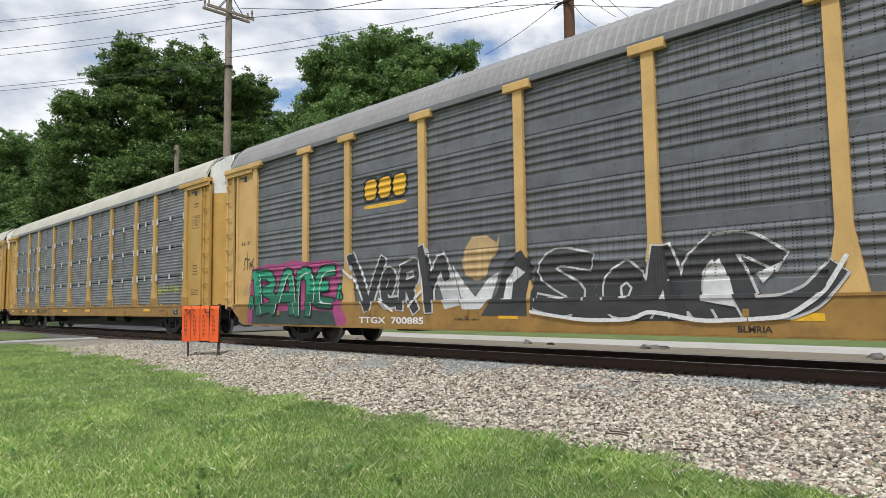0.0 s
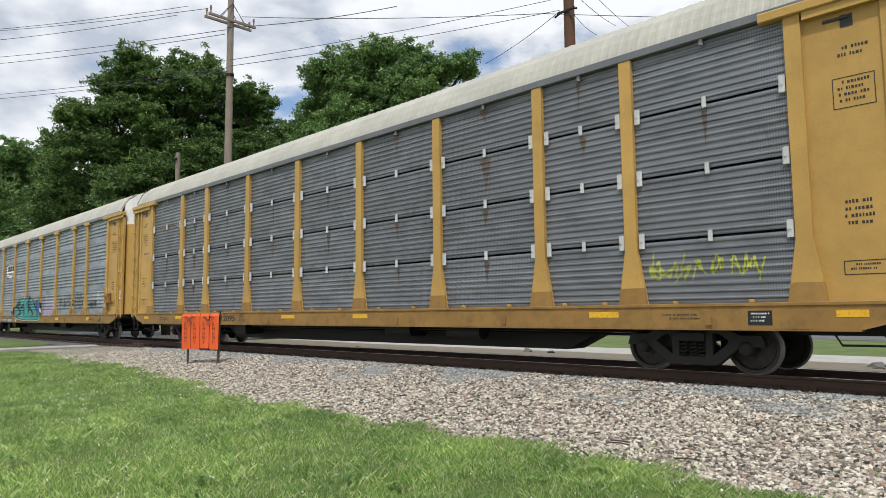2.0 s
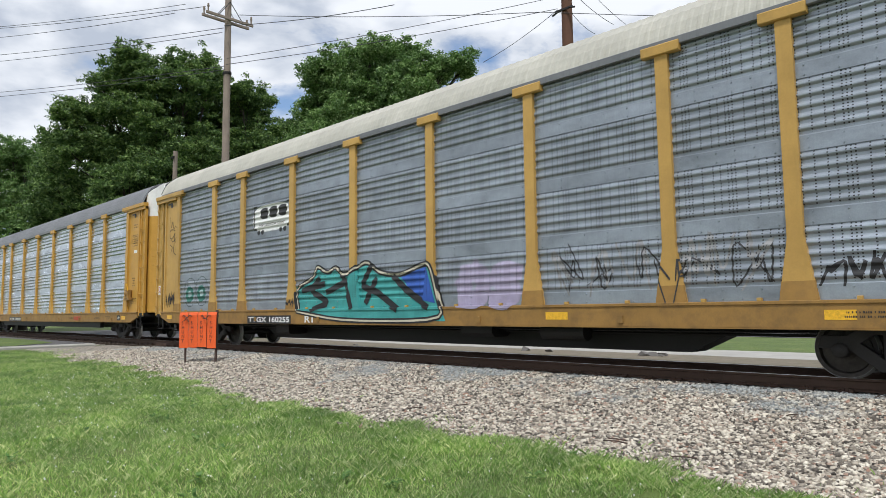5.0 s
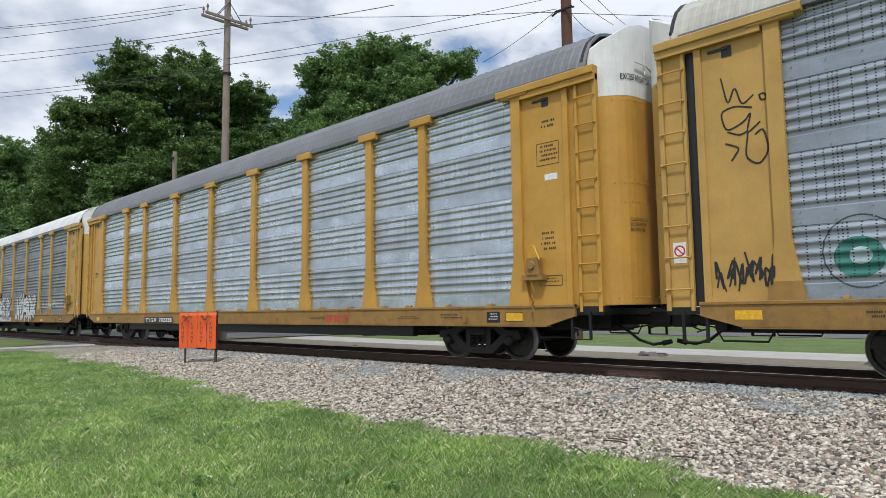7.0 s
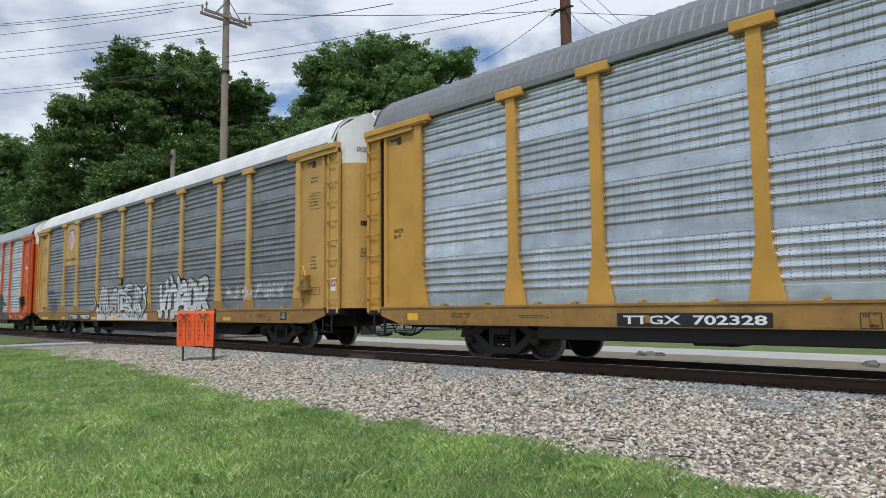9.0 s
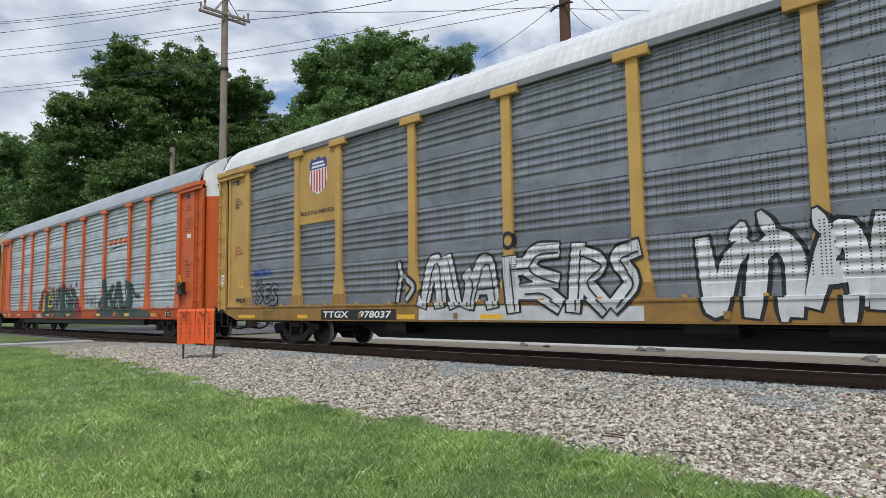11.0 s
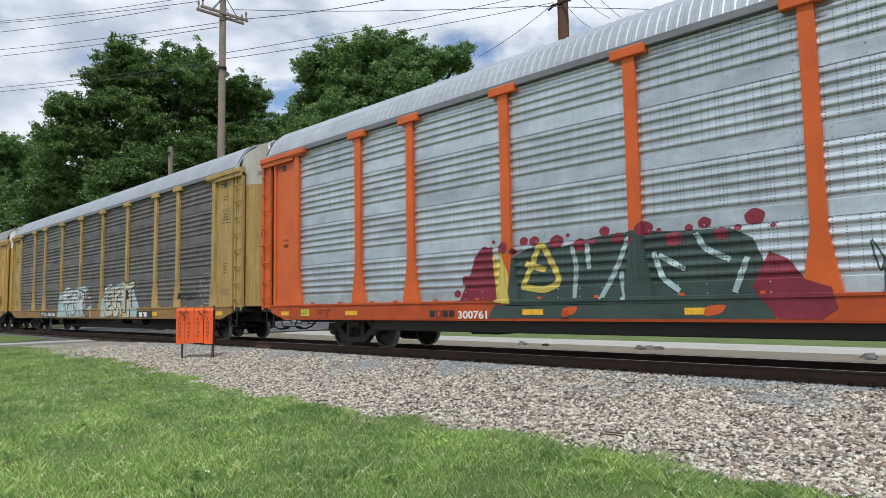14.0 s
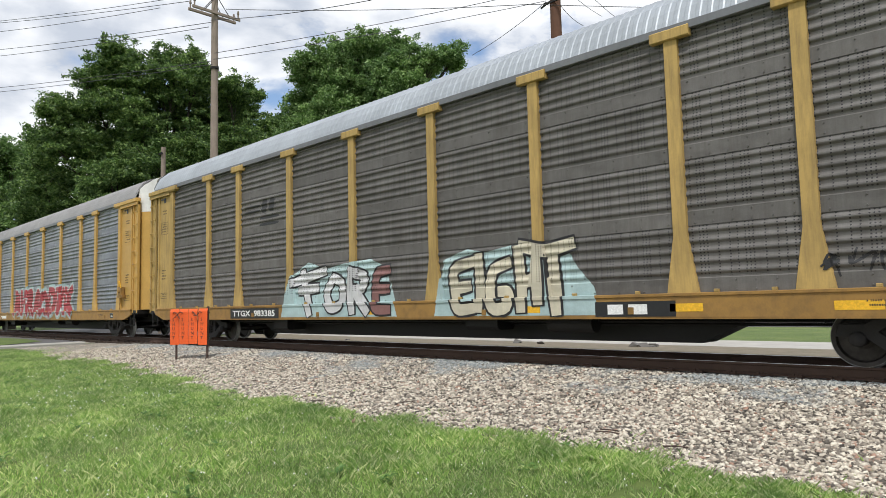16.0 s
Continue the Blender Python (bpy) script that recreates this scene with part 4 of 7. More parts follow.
GLYPHS = [
    [[(0.1, 0), (0.12, 1)], [(0.1, 0.95), (0.75, 0.85), (0.85, 0.45), (0.7, 0.1), (0.1, 0.05)]],
    [[(0.1, 0), (0.3, 0.75), (0.55, 1.0), (0.8, 0.7), (0.9, 0)], [(0.25, 0.35), (0.8, 0.4)]],
    [[(0.1, 0), (0.12, 0.95)], [(0.12, 0.8), (0.5, 1.0), (0.85, 0.75), (0.88, 0)]],
    [[(0.95, 0.9), (0.4, 0.95), (0.1, 0.5), (0.4, 0.1), (0.95, 0.15)], [(0.4, 0.5), (0.8, 0.55)]],
    [[(0.05, 1), (0.35, 0.05), (0.5, 0.1), (0.65, 0.75), (0.95, 0.95)]],
    [[(0.9, 0.9), (0.45, 1.0), (0.12, 0.75), (0.5, 0.5), (0.88, 0.28), (0.5, 0.02), (0.08, 0.12)]],
    [[(0.1, 0), (0.15, 1)], [(0.9, 1.0), (0.2, 0.5), (0.95, 0)]],
    [[(0.1, 0), (0.1, 0.95)], [(0.1, 0.9), (0.7, 0.95), (0.75, 0.55), (0.15, 0.5)], [(0.3, 0.5), (0.95, 0)]],
]


def piece(car, x0, x1, z0, z1, glyphs, layers, seed, fine=False, lean=0.06, label="sprayed letter shapes", width=0.3, low=0.76):
    """A run of bold sprayed letter shapes. layers: (material, extra width in metres), from the back to the front."""
    rng = np.random.default_rng(seed)
    n = len(glyphs)
    w, h = (x1 - x0) / n, z1 - z0
    strokes, spikes = [], []
    for k, g in enumerate(glyphs):
        jz, jh = rng.uniform(-0.06, 0.06) * h, rng.uniform(0.9, 1.1)
        for line in GLYPHS[g]:
            pts = [(x0 + (k + 0.5 + (u - 0.5) * 0.9) * w + lean * (q - 0.5) * h + rng.normal() * 0.02 * w, z0 + jz + (0.1 + 0.8 * q * jh) * h + rng.normal() * 0.02 * h) for u, q in line]
            strokes.append((k, pts))
        # stray spikes and arrow tails
        for _ in range(2):
            u, q, a, r = rng.uniform(0.1, 0.9), rng.choice([0.05, 0.5, 0.95]), rng.uniform(-1.2, 1.2), rng.uniform(0.15, 0.3)
            p0 = (x0 + (k + u) * w, z0 + (0.1 + 0.8 * q) * h)
            spikes.append((k, [p0, (p0[0] + 0.5 * r * w * math.sin(a) + 0.02, p0[1] + 0.4 * r * h * math.cos(a)), (p0[0] + r * w * math.sin(a), p0[1] + r * h * math.cos(a) * (1 if q > 0.3 else -1))]))
    for j, (material, extra) in enumerate(layers):
        for letter in range(n):
            v, f, rank = [], [], []
            for i_, (k, pts) in enumerate(strokes + spikes):
                if k != letter:
                    continue
                a, b = stroke(pts, (width if i_ < len(strokes) else width * 0.6) * min(w, h) + extra, 0.7 if i_ < len(strokes) else 0.35)
                o = len(v)
                v += a
                rank += [i_ + 0.9 * (q % (len(a) // 2)) / (len(a) // 2) for q in range(len(a))]
                f += [tuple(i + o for i in q) for q in b]
            wrap(car, "spray_paint", v, f, material, fine, 0.003 + 0.009 * j, label if j == len(layers) - 1 else "sprayed outline", low, rank)


def scribble(car, x0, x1, z0, z1, material, seed, fine=False, n=4, w=0.035):
    """A quick handwritten tag: loops of a thin line."""
    rng = np.random.default_rng(seed)
    v, f, rank = [], [], []
    for k in range(n):
        cx, m = x0 + (k + 0.5) * (x1 - x0) / n, int(rng.integers(5, 9))
        step = (x1 - x0) / n
        pts = [(cx + step * rng.uniform(-0.65, 0.65), z0 + (z1 - z0) * ((j % 2) * 0.6 + rng.uniform(0.0, 0.4))) for j in range(m)]
        a, b = stroke(pts, w)
        o = len(v)
        v += a
        rank += [k + 0.9 * (q % (len(a) // 2)) / (len(a) // 2) for q in range(len(a))]
        f += [tuple(i + o for i in q) for q in b]
    return wrap(car, "spray_tag", v, f, material, fine, 0.005, "thin sprayed scrawl", rank=rank)


def tag(car, lines, layers, label, fine=False, low=0.76, lift=0.004):
    """Sprayed strokes along given lines. layers: (material, width, top), from the back to the front."""
    # strokes that touch make one letter
    letters = []
    for k, pts in enumerate(lines):
        near = [q for q in letters if any(math.dist(a, b) < 0.3 for _, other in q for a in pts for b in other)]
        letters = [q for q in letters if q not in near] + [sum(near, []) + [(k, pts)]]
    for j, (material, width, top) in enumerate(layers):
        for letter in letters:
            v, f, rank = [], [], []
            for k, pts in letter:
                a, b = stroke(pts, width, 0.85)
                o = len(v)
                v += a
                rank += [k + 0.9 * (q % (len(a) // 2)) / (len(a) // 2) for q in range(len(a))]
                f += [tuple(i + o for i in q) for q in b]
            if min(z for _, z in v) < top:
                wrap(car, "spray_paint", v, f, material, fine, lift + 0.008 * j, label, low, rank, top)


def area(car, pts, material, label, fine=False, lift=0.003, low=0.76):
    """A sprayed patch with a free outline."""
    wrap(car, "spray_paint", pts, [tuple(range(len(pts)))], material, fine, lift, label, low)


def shifted(lines, dx, dz):
    return [[(x + dx, z + dz) for x, z in q] for q in lines]


def spray(name, c):
    return sheet(name, c, tint(c, 0.55), 0.62, 0.0, 0.45, False, 0.12, 1.13)


S_BLACK, S_WHITE = spray("black_spray", (0.02, 0.02, 0.022)), spray("white_spray", (0.62, 0.62, 0.62))
S_GREY, S_CHAR = spray("grey_spray", (0.30, 0.30, 0.30)), spray("charcoal_spray", (0.045, 0.045, 0.048))
S_GREEN, S_PINK = spray("green_spray", (0.03, 0.36, 0.20)), spray("pink_spray", (0.42, 0.07, 0.22))
S_DKGREEN, S_MAROON = spray("dark_green_spray", (0.045, 0.075, 0.065)), spray("maroon_spray", (0.22, 0.02, 0.04))
S_TEAL, S_BLUE = spray("teal_spray", (0.07, 0.40, 0.38)), spray("blue_spray", (0.03, 0.10, 0.42))
S_LILAC, S_PALE = spray("lilac_spray", (0.45, 0.40, 0.55)), spray("pale_teal_spray", (0.38, 0.50, 0.50))
S_CREAM, S_RED = spray("cream_spray", (0.60, 0.55, 0.42)), spray("red_spray", (0.40, 0.06, 0.07))
S_YELLOW, S_LIME = spray("yellow_spray", (0.62, 0.50, 0.10)), spray("lime_spray", (0.42, 0.45, 0.06))
S_LINE = plain("white_paint_line", (0.66, 0.66, 0.66), 0.6)
RUST_RUN = sheet("rust_run", (0.15, 0.115, 0.095), (0.09, 0.06, 0.045), 0.7, 0.1, 0.5, True, 0.5)
S_FADE = spray("faded_red_spray", (0.24, 0.115, 0.105))
S_DEEP = spray("deep_green_spray", (0.012, 0.15, 0.085))
S_EYE = spray("sea_green_spray", (0.03, 0.17, 0.13))
S_TAN = spray("tan_spray", (0.48, 0.33, 0.16))
NAVY = plain("navy_enamel", (0.03, 0.04, 0.20), 0.4)
CRIMSON = plain("crimson_enamel", (0.50, 0.03, 0.05), 0.4)


def blob(car, pts, material, fine=False, lift=0.004, label="sprayed patch", low=0.76):
    """A filled smooth patch."""
    P = np.array(pts + [pts[0]], float)
    s = np.linspace(0, len(pts), 6 * len(pts), endpoint=False)
    line = np.stack([np.interp(s, np.arange(len(P)), P[:, 0]), np.interp(s, np.arange(len(P)), P[:, 1])], 1)
    for _ in range(4):
        line = (np.roll(line, 1, 0) + 2 * line + np.roll(line, -1, 0)) / 4
    c = line.mean(0)
    n = len(line)
    return wrap(car, "spray_paint", [tuple(c)] + [tuple(a) for a in line], [(0, k + 1, (k + 1) % n + 1) for k in range(n)], material, fine, lift, label, low)


def plate(car, x0, x1, z0, z1, material, label):
    return put("plate", Form().box(x0, x1, FACE - 0.004, FACE + 0.01, z0, z1).done("plate"), material, car, None, label)


def sill_marks(car, spots, z0=0.80, z1=0.92):
    for x, w in spots:
        plate(car, x, x + w, z0, z1, YELLOW_MARK, "yellow reflective strip")


def door_words(car, s, y0, y1, z0, z1, material=BLACK):
    """Lettering on the curved door at the leading end."""
    uv, f = flat_text(s, 0, 0.008)
    v = [(y0 + u * (y1 - y0), z0 + w * (z1 - z0)) for u, w in uv]
    return put("lettering", mesh("lettering", [(door_x(y) + 0.012, y, z) for y, z in v], f), material, car, None, "black stencilled lettering")


def door_box(car, y0, y1, z0, z1, material):
    fm = Form()
    n = 6
    for k in range(n):
        a, b = y0 + (y1 - y0) * k / n, y0 + (y1 - y0) * (k + 1) / n
        fm.add([(door_x(a) + 0.01, a, z0), (door_x(b) + 0.01, b, z0), (door_x(b) + 0.01, b, z1), (door_x(a) + 0.01, a, z1)], [(0, 1, 2, 3)])
    return put("door_slot", fm.done("door_slot"), material, car, None, "dark slot in the door")


PANEL_Y = -1.434


def end_marks(car, dark=STENCIL, plain_left=False):
    """Small print and data boxes on both end panels."""
    for e in (-1, 1):
        a, b = (12.32, 12.85) if e > 0 else (-12.85, -12.32)
        if e < 0 and plain_left:
            continue
        bars(car, a + 0.08, b - 0.08, 4.55, 4.75, 2, dark, PANEL_Y)
        frame_box(car, a, b, 3.85, 4.30, dark, PANEL_Y)
        bars(car, a + 0.05, b - 0.05, 3.90, 4.25, 4, dark, PANEL_Y)
        bars(car, a + 0.05, b - 0.10, 2.15, 2.55, 4, dark, PANEL_Y)
        frame_box(car, a, b, 1.50, 1.70, dark, PANEL_Y)
        bars(car, a + 0.08, b - 0.08, 1.54, 1.66, 2, dark, PANEL_Y)
    bars(car, -10.9, -10.2, 0.86, 0.98, 2, dark)
    bars(car, 9.6, 10.3, 0.86, 0.98, 2, dark)
    plate(car, 11.0, 11.35, 0.80, 1.02, BLACK, "black inspection panel")
    bars(car, 11.04, 11.31, 0.83, 0.99, 3, WHITE_MARK, FACE - 0.006)


def warning_sticker(car, x, z):
    """White square with a red barred ring on the ladder plate."""
    y = -1.436
    on_face(car, "sticker", *rects([(x - 0.11, x + 0.11, z - 0.17, z + 0.17)]), WHITE_MARK, y, "white warning sticker")
    ring = [(x + r * math.cos(a), z + 0.03 + r * math.sin(a)) for a in np.linspace(0, 2 * math.pi, 20, endpoint=False) for r in (0.070, 0.095)]
    ring += [(x - 0.06, z + 0.07), (x - 0.05, z + 0.09), (x + 0.06, z - 0.01), (x + 0.05, z - 0.03)]
    on_face(car, "ring_mark", ring, [(2 * i, 2 * i + 1, (2 * i + 3) % 40, (2 * i + 2) % 40) for i in range(20)] + [(40, 41, 42, 43)], CRIMSON, y - 0.003, "red barred ring")


def dress_cars():
    c0, c1, c2, c3, c4, c5, c6, c7 = CARS
    for c in CARS:
        end_marks(c, STENCIL, c in (c0, c2, c3, c4, c5))
        if c is not c3 and c is not c5:
            door_box(c, -1.0, -0.42, 3.30, 3.42, BLACK)
        door_words(c, "EXCESS HEIGHT CAR", -1.08, -0.30, 5.28, 5.40)
        put("door_handle", Form().pipe([(door_x(-0.6) + 0.03, -0.85, 5.62), (door_x(-0.4) + 0.06, -0.5, 5.62), (door_x(-0.2) + 0.03, -0.2, 5.55)], 0.014, 6).done("door_handle"), WHITE, c)
        put("grab_iron", Form().pipe([(door_x(-0.5) + 0.02, -0.5, 6.0), (door_x(-0.5) + 0.03, -0.5, 5.45)], 0.012, 6).done("grab_iron"), WHITE, c)
        door_words(c, "CLOSE AND LOCK\nDOORS BEFORE\nMOVING CAR", -1.0, -0.55, 2.45, 2.70, STENCIL)
        for e in (-1, 1):
            put("latch_hole", LATCH, BLACK, c, pose(e * 12.55, 0, 0), "dark latch opening")
    # grey car
    words(c0, "TTGX  700885", -6.62, -4.25, 0.60, 0.76, WHITE_MARK)
    sill_marks(c0, [(-11.6, 0.42), (-10.9, 0.45), (-2.03, 0.5), (0.57, 0.5), (3.52, 0.46)], 0.74, 0.85)
    words(c0, "BLMRIA", 2.76, 3.27, 0.56, 0.66, STENCIL)
    bars(c0, -3.4, -2.5, 0.66, 0.74, 1)
    words(c0, "B-11117", -12.75, -12.2, 2.98, 3.10, BLACK, PANEL_Y)
    for k in range(3):
        blob(c0, [(-6.52 + 0.55 * k, 3.61), (-5.94 + 0.55 * k, 3.62), (-5.90 + 0.55 * k, 4.24), (-6.2 + 0.55 * k, 4.27), (-6.52 + 0.55 * k, 4.21)], S_BLACK, label="black edge of the emblem block")
    for k in range(3):
        blob(c0, [(-6.45 + 0.55 * k, 3.68), (-6.0 + 0.55 * k, 3.70), (-5.98 + 0.55 * k, 4.18), (-6.2 + 0.55 * k, 4.2), (-6.45 + 0.55 * k, 4.14)], YELLOW_MARK, lift=0.008, label="plain yellow emblem block")
    blob(c0, [(-6.5, 3.46), (-4.86, 3.46), (-4.86, 3.56), (-6.5, 3.56)], YELLOW_MARK, label="yellow bar under the emblem")
    area(c0, [(-12.2, 0.5), (-12.15, 1.1), (-12.2, 1.7), (-11.95, 2.2), (-11.2, 2.32), (-10.5, 2.28), (-9.8, 2.36), (-8.9, 2.26), (-8.3, 2.3), (-7.6, 2.22), (-7.5, 1.9), (-7.55, 1.5), (-7.25, 1.34), (-7.4, 1.0), (-7.15, 0.75), (-7.2, 0.5)], S_PINK, "pink sprayed halo", low=0.53)
    BANE = [[(-11.69, 2.02), (-11.62, 1.42), (-11.51, 0.87)], [(-11.83, 2.01), (-11.06, 2.0), (-10.79, 1.75), (-10.98, 1.57), (-11.35, 1.51)], [(-11.29, 1.49), (-10.78, 1.35), (-10.88, 1.02), (-11.51, 0.91)],
            [(-10.75, 0.87), (-10.43, 1.47), (-10.13, 1.99), (-9.86, 1.97), (-9.75, 1.36), (-9.71, 0.87)], [(-10.44, 1.31), (-9.8, 1.31)], [(-9.44, 0.82), (-9.4, 1.99)], [(-9.4, 1.86), (-9.01, 2.01), (-8.77, 1.74), (-8.88, 0.83)],
            [(-7.78, 2.0), (-8.33, 1.97), (-8.53, 1.64), (-8.56, 1.16), (-7.83, 1.11)], [(-8.5, 1.56), (-8.07, 1.58)]]
    area(c0, [(-11.95, 0.5), (-11.9, 1.0), (-10.6, 0.9), (-9.0, 0.95), (-7.75, 0.9), (-7.55, 0.5)], S_DKGREEN, "dark green sprayed base", lift=0.006, low=0.53)
    tag(c0, BANE, [(S_BLACK, 0.40, 9), (S_GREEN, 0.27, 9), (S_DEEP, 0.27, 1.38)], "bold green sprayed letter shapes with black edges", low=0.6, lift=0.010)
    tag(c0, shifted(BANE[:1] + BANE[3:4] + BANE[5:8], 0.14, -0.02), [(S_LINE, 0.03, 9)], "thin white highlights", lift=0.040)
    tag(c0, [[(-12.07, 1.03), (-11.94, 1.43), (-11.84, 0.98)], [(-7.6, 1.25), (-7.5, 1.62), (-7.35, 1.25)]], [(S_BLACK, 0.2, 9), (S_GREEN, 0.1, 9)], "green sprayed tips", lift=0.010)
    area(c0, [(-7.1, 0.72), (-6.5, 0.78), (-5.0, 0.74), (-3.4, 0.76), (-3.05, 1.2), (-3.6, 2.3), (-4.1, 1.9), (-4.4, 2.45), (-4.75, 2.1), (-5.4, 2.15), (-5.9, 2.25), (-6.3, 1.7), (-6.75, 2.45), (-7.25, 2.1), (-7.0, 1.5)], S_GREY, "grey sprayed ground")
    VER = [[(-6.99, 2.29), (-6.58, 1.56), (-6.32, 0.98)], [(-6.32, 0.98), (-6.02, 1.65), (-5.74, 2.15)], [(-5.51, 1.36), (-5.34, 1.72), (-5.56, 1.86), (-5.76, 1.53), (-5.65, 1.08), (-5.24, 1.12)], [(-5.07, 0.99), (-4.99, 1.91)],
           [(-4.99, 1.89), (-4.53, 2.01), (-4.47, 1.6), (-4.94, 1.48)], [(-4.84, 1.48), (-4.52, 0.94)], [(-4.32, 2.32), (-4.14, 1.66), (-4.08, 0.93)], [(-4.06, 1.47), (-3.7, 2.12), (-3.56, 1.64)]]
    tag(c0, VER, [(S_WHITE, 0.36, 9), (S_CHAR, 0.25, 9)], "large charcoal sprayed letters edged in white", lift=0.008)
    tag(c0, [[(-7.3, 1.98), (-6.9, 1.75), (-6.55, 1.2)], [(-6.6, 2.0), (-6.35, 1.5)], [(-4.75, 1.0), (-4.3, 1.35)], [(-5.9, 1.2), (-5.3, 0.9)]], [(S_LINE, 0.07, 9)], "white sprayed slashes", lift=0.030)
    area(c0, [(-3.85, 1.55), (-3.65, 2.26), (-3.34, 1.72), (-3.1, 1.02), (-3.57, 0.93)], S_WHITE, "white sprayed wedge", lift=0.008)
    area(c0, [(-3.38, 1.91), (-2.97, 1.43), (-2.71, 1.19), (-2.34, 1.58), (-2.04, 1.69), (-2.27, 1.14), (-2.54, 0.93), (-3.04, 0.93)], S_WHITE, "white sprayed wedge", lift=0.008)
    area(c0, [(-2.5, 0.8), (-2.1, 1.3), (-1.9, 1.9), (-1.4, 2.1), (-1.15, 1.75), (-1.3, 1.2), (-1.3, 0.8)], S_CHAR, "charcoal sprayed wedge", lift=0.006)
    area(c0, [(-1.95, 1.13), (-1.84, 1.55), (-1.52, 1.78), (-1.3, 1.65), (-1.61, 1.46), (-1.67, 1.13)], S_WHITE, "white sprayed curl", lift=0.010)
    area(c0, [(-2.98, 2.25), (-2.78, 2.48), (-2.38, 2.48), (-2.09, 2.3), (-2.0, 2.5), (-2.06, 2.12), (-2.28, 1.92), (-2.38, 1.62), (-2.69, 1.52), (-3.0, 1.68), (-3.09, 1.93)], S_TAN, "rounded tan sprayed patch", lift=0.012)
    area(c0, [(-1.23, 0.92), (-1.14, 1.67), (-0.59, 2.08), (0.33, 1.79), (1.32, 1.71), (1.54, 1.95), (1.98, 1.86), (2.49, 2.0), (3.09, 1.91), (3.48, 1.65), (3.15, 1.5), (2.94, 1.41), (3.21, 1.01), (3.6, 1.05), (4.21, 1.51), (3.97, 1.01), (3.28, 0.81), (2.25, 0.73), (0.29, 0.71)], S_CHAR, "charcoal sprayed ground", low=0.6)
    SAC = [[(0.09, 1.8), (-0.59, 1.95), (-0.93, 1.68), (-0.54, 1.43), (-0.11, 1.23), (-0.37, 0.92), (-1.02, 1.06)], [(0.87, 1.6), (0.55, 1.4), (0.59, 0.95), (0.99, 0.94), (1.18, 1.33), (0.87, 1.6)], [(1.53, 1.89), (1.46, 1.37), (1.18, 0.82)], [(1.55, 1.88), (1.73, 1.36), (1.83, 0.75)],
           [(2.42, 1.95), (2.06, 1.62), (2.01, 1.17), (2.26, 0.78)], [(2.42, 1.93), (2.93, 1.93), (3.36, 1.66)], [(2.42, 1.93), (2.73, 1.5), (2.96, 0.93)], [(2.96, 0.93), (3.44, 0.93), (3.83, 1.09), (4.14, 1.45)]]
    tag(c0, SAC, [(S_WHITE, 0.42, 9), (S_CHAR, 0.33, 9)], "sweeping charcoal sprayed letters edged in white", lift=0.008)
    area(c0, [(2.2, 1.05), (2.25, 1.5), (2.5, 1.72), (2.65, 1.4), (2.75, 0.95)], S_WHITE, "white sprayed fill", lift=0.030)
    area(c0, [(3.05, 1.45), (3.5, 1.65), (3.15, 1.3)], S_WHITE, "white sprayed fill", lift=0.030)
    tag(c0, [[(2.95, 0.76), (3.5, 0.8), (4.0, 1.15), (4.3, 1.65)], [(-1.2, 0.88), (0.0, 0.72), (1.0, 0.74), (1.3, 0.9), (2.2, 0.72), (2.9, 0.76)]], [(S_LINE, 0.07, 9)], "white sprayed underline", lift=0.034, low=0.6)
    tag(c0, [[(-12.45, 2.55), (-12.6, 2.45), (-12.5, 2.3), (-12.62, 2.2)], [(-12.4, 2.75), (-12.36, 2.2)], [(-12.55, 2.58), (-12.2, 2.5)], [(-12.28, 2.45), (-12.26, 2.25)], [(-12.2, 2.22), (-12.18, 2.45), (-12.08, 2.25), (-12.06, 2.5)], [(-12.0, 2.6), (-11.98, 2.2)], [(-11.86, 2.52), (-11.97, 2.38), (-11.84, 2.22)]], [(S_BLACK, 0.035, 9)], "thin sprayed scrawl")
    scribble(c0, -12.6, -12.1, 1.3, 1.8, S_TAN, 5, n=3)
    # perforated car
    words(c1, "712095", -6.12, -4.94, 0.83, 1.03)
    on_face(c1, "emblem_bar", *rects([(-6.87, -6.67, 0.83, 1.03), (-6.60, -6.42, 0.83, 1.03)]), STENCIL, FACE - 0.006)
    ring = [(-4.51 + 0.15 * math.cos(a) * k, 0.92 + 0.15 * math.sin(a) * k) for a in np.linspace(0, 2 * math.pi, 24, endpoint=False) for k in (1, 0.9)]
    on_face(c1, "ring_mark", ring, [(2 * i, 2 * i + 1, (2 * i + 3) % 48, (2 * i + 2) % 48) for i in range(24)], STENCIL, FACE - 0.006)
    words(c1, "F", -4.55, -4.48, 0.82, 0.91)
    bars(c1, -4.6, -4.42, 0.95, 1.02, 2)
    sill_marks(c1, [(-12.3, 0.4), (-9.4, 0.5), (-7.9, 0.5), (-2.2, 0.7), (1.2, 0.6), (8.2, 0.6), (12.2, 0.4)], 0.92, 1.02)
    bars(c1, -10.4, -10.0, 0.84, 0.96, 2)
    bars(c1, -12.75, -12.2, 3.44, 3.54, 1, STENCIL, PANEL_Y)
    rng = random.Random(12)
    for a, b in zip(POSTS, POSTS[1:]):
        for r in (1, 2, 3, 4):
            if rng.random() < 0.6:
                z, w = FLOOR + r * SHEET_H - 0.12, rng.uniform(0.05, 0.16)
                x, drop = (a + b) / 2 + rng.uniform(-0.05, 0.05), rng.uniform(0.2, 0.75)
                area(c1, [(x - w, z), (x - w * 0.3, z - drop * 0.5), (x, z - drop), (x + w * 0.4, z - drop * 0.6), (x + w, z)], RUST_RUN, "brown rust run below the latch", True)
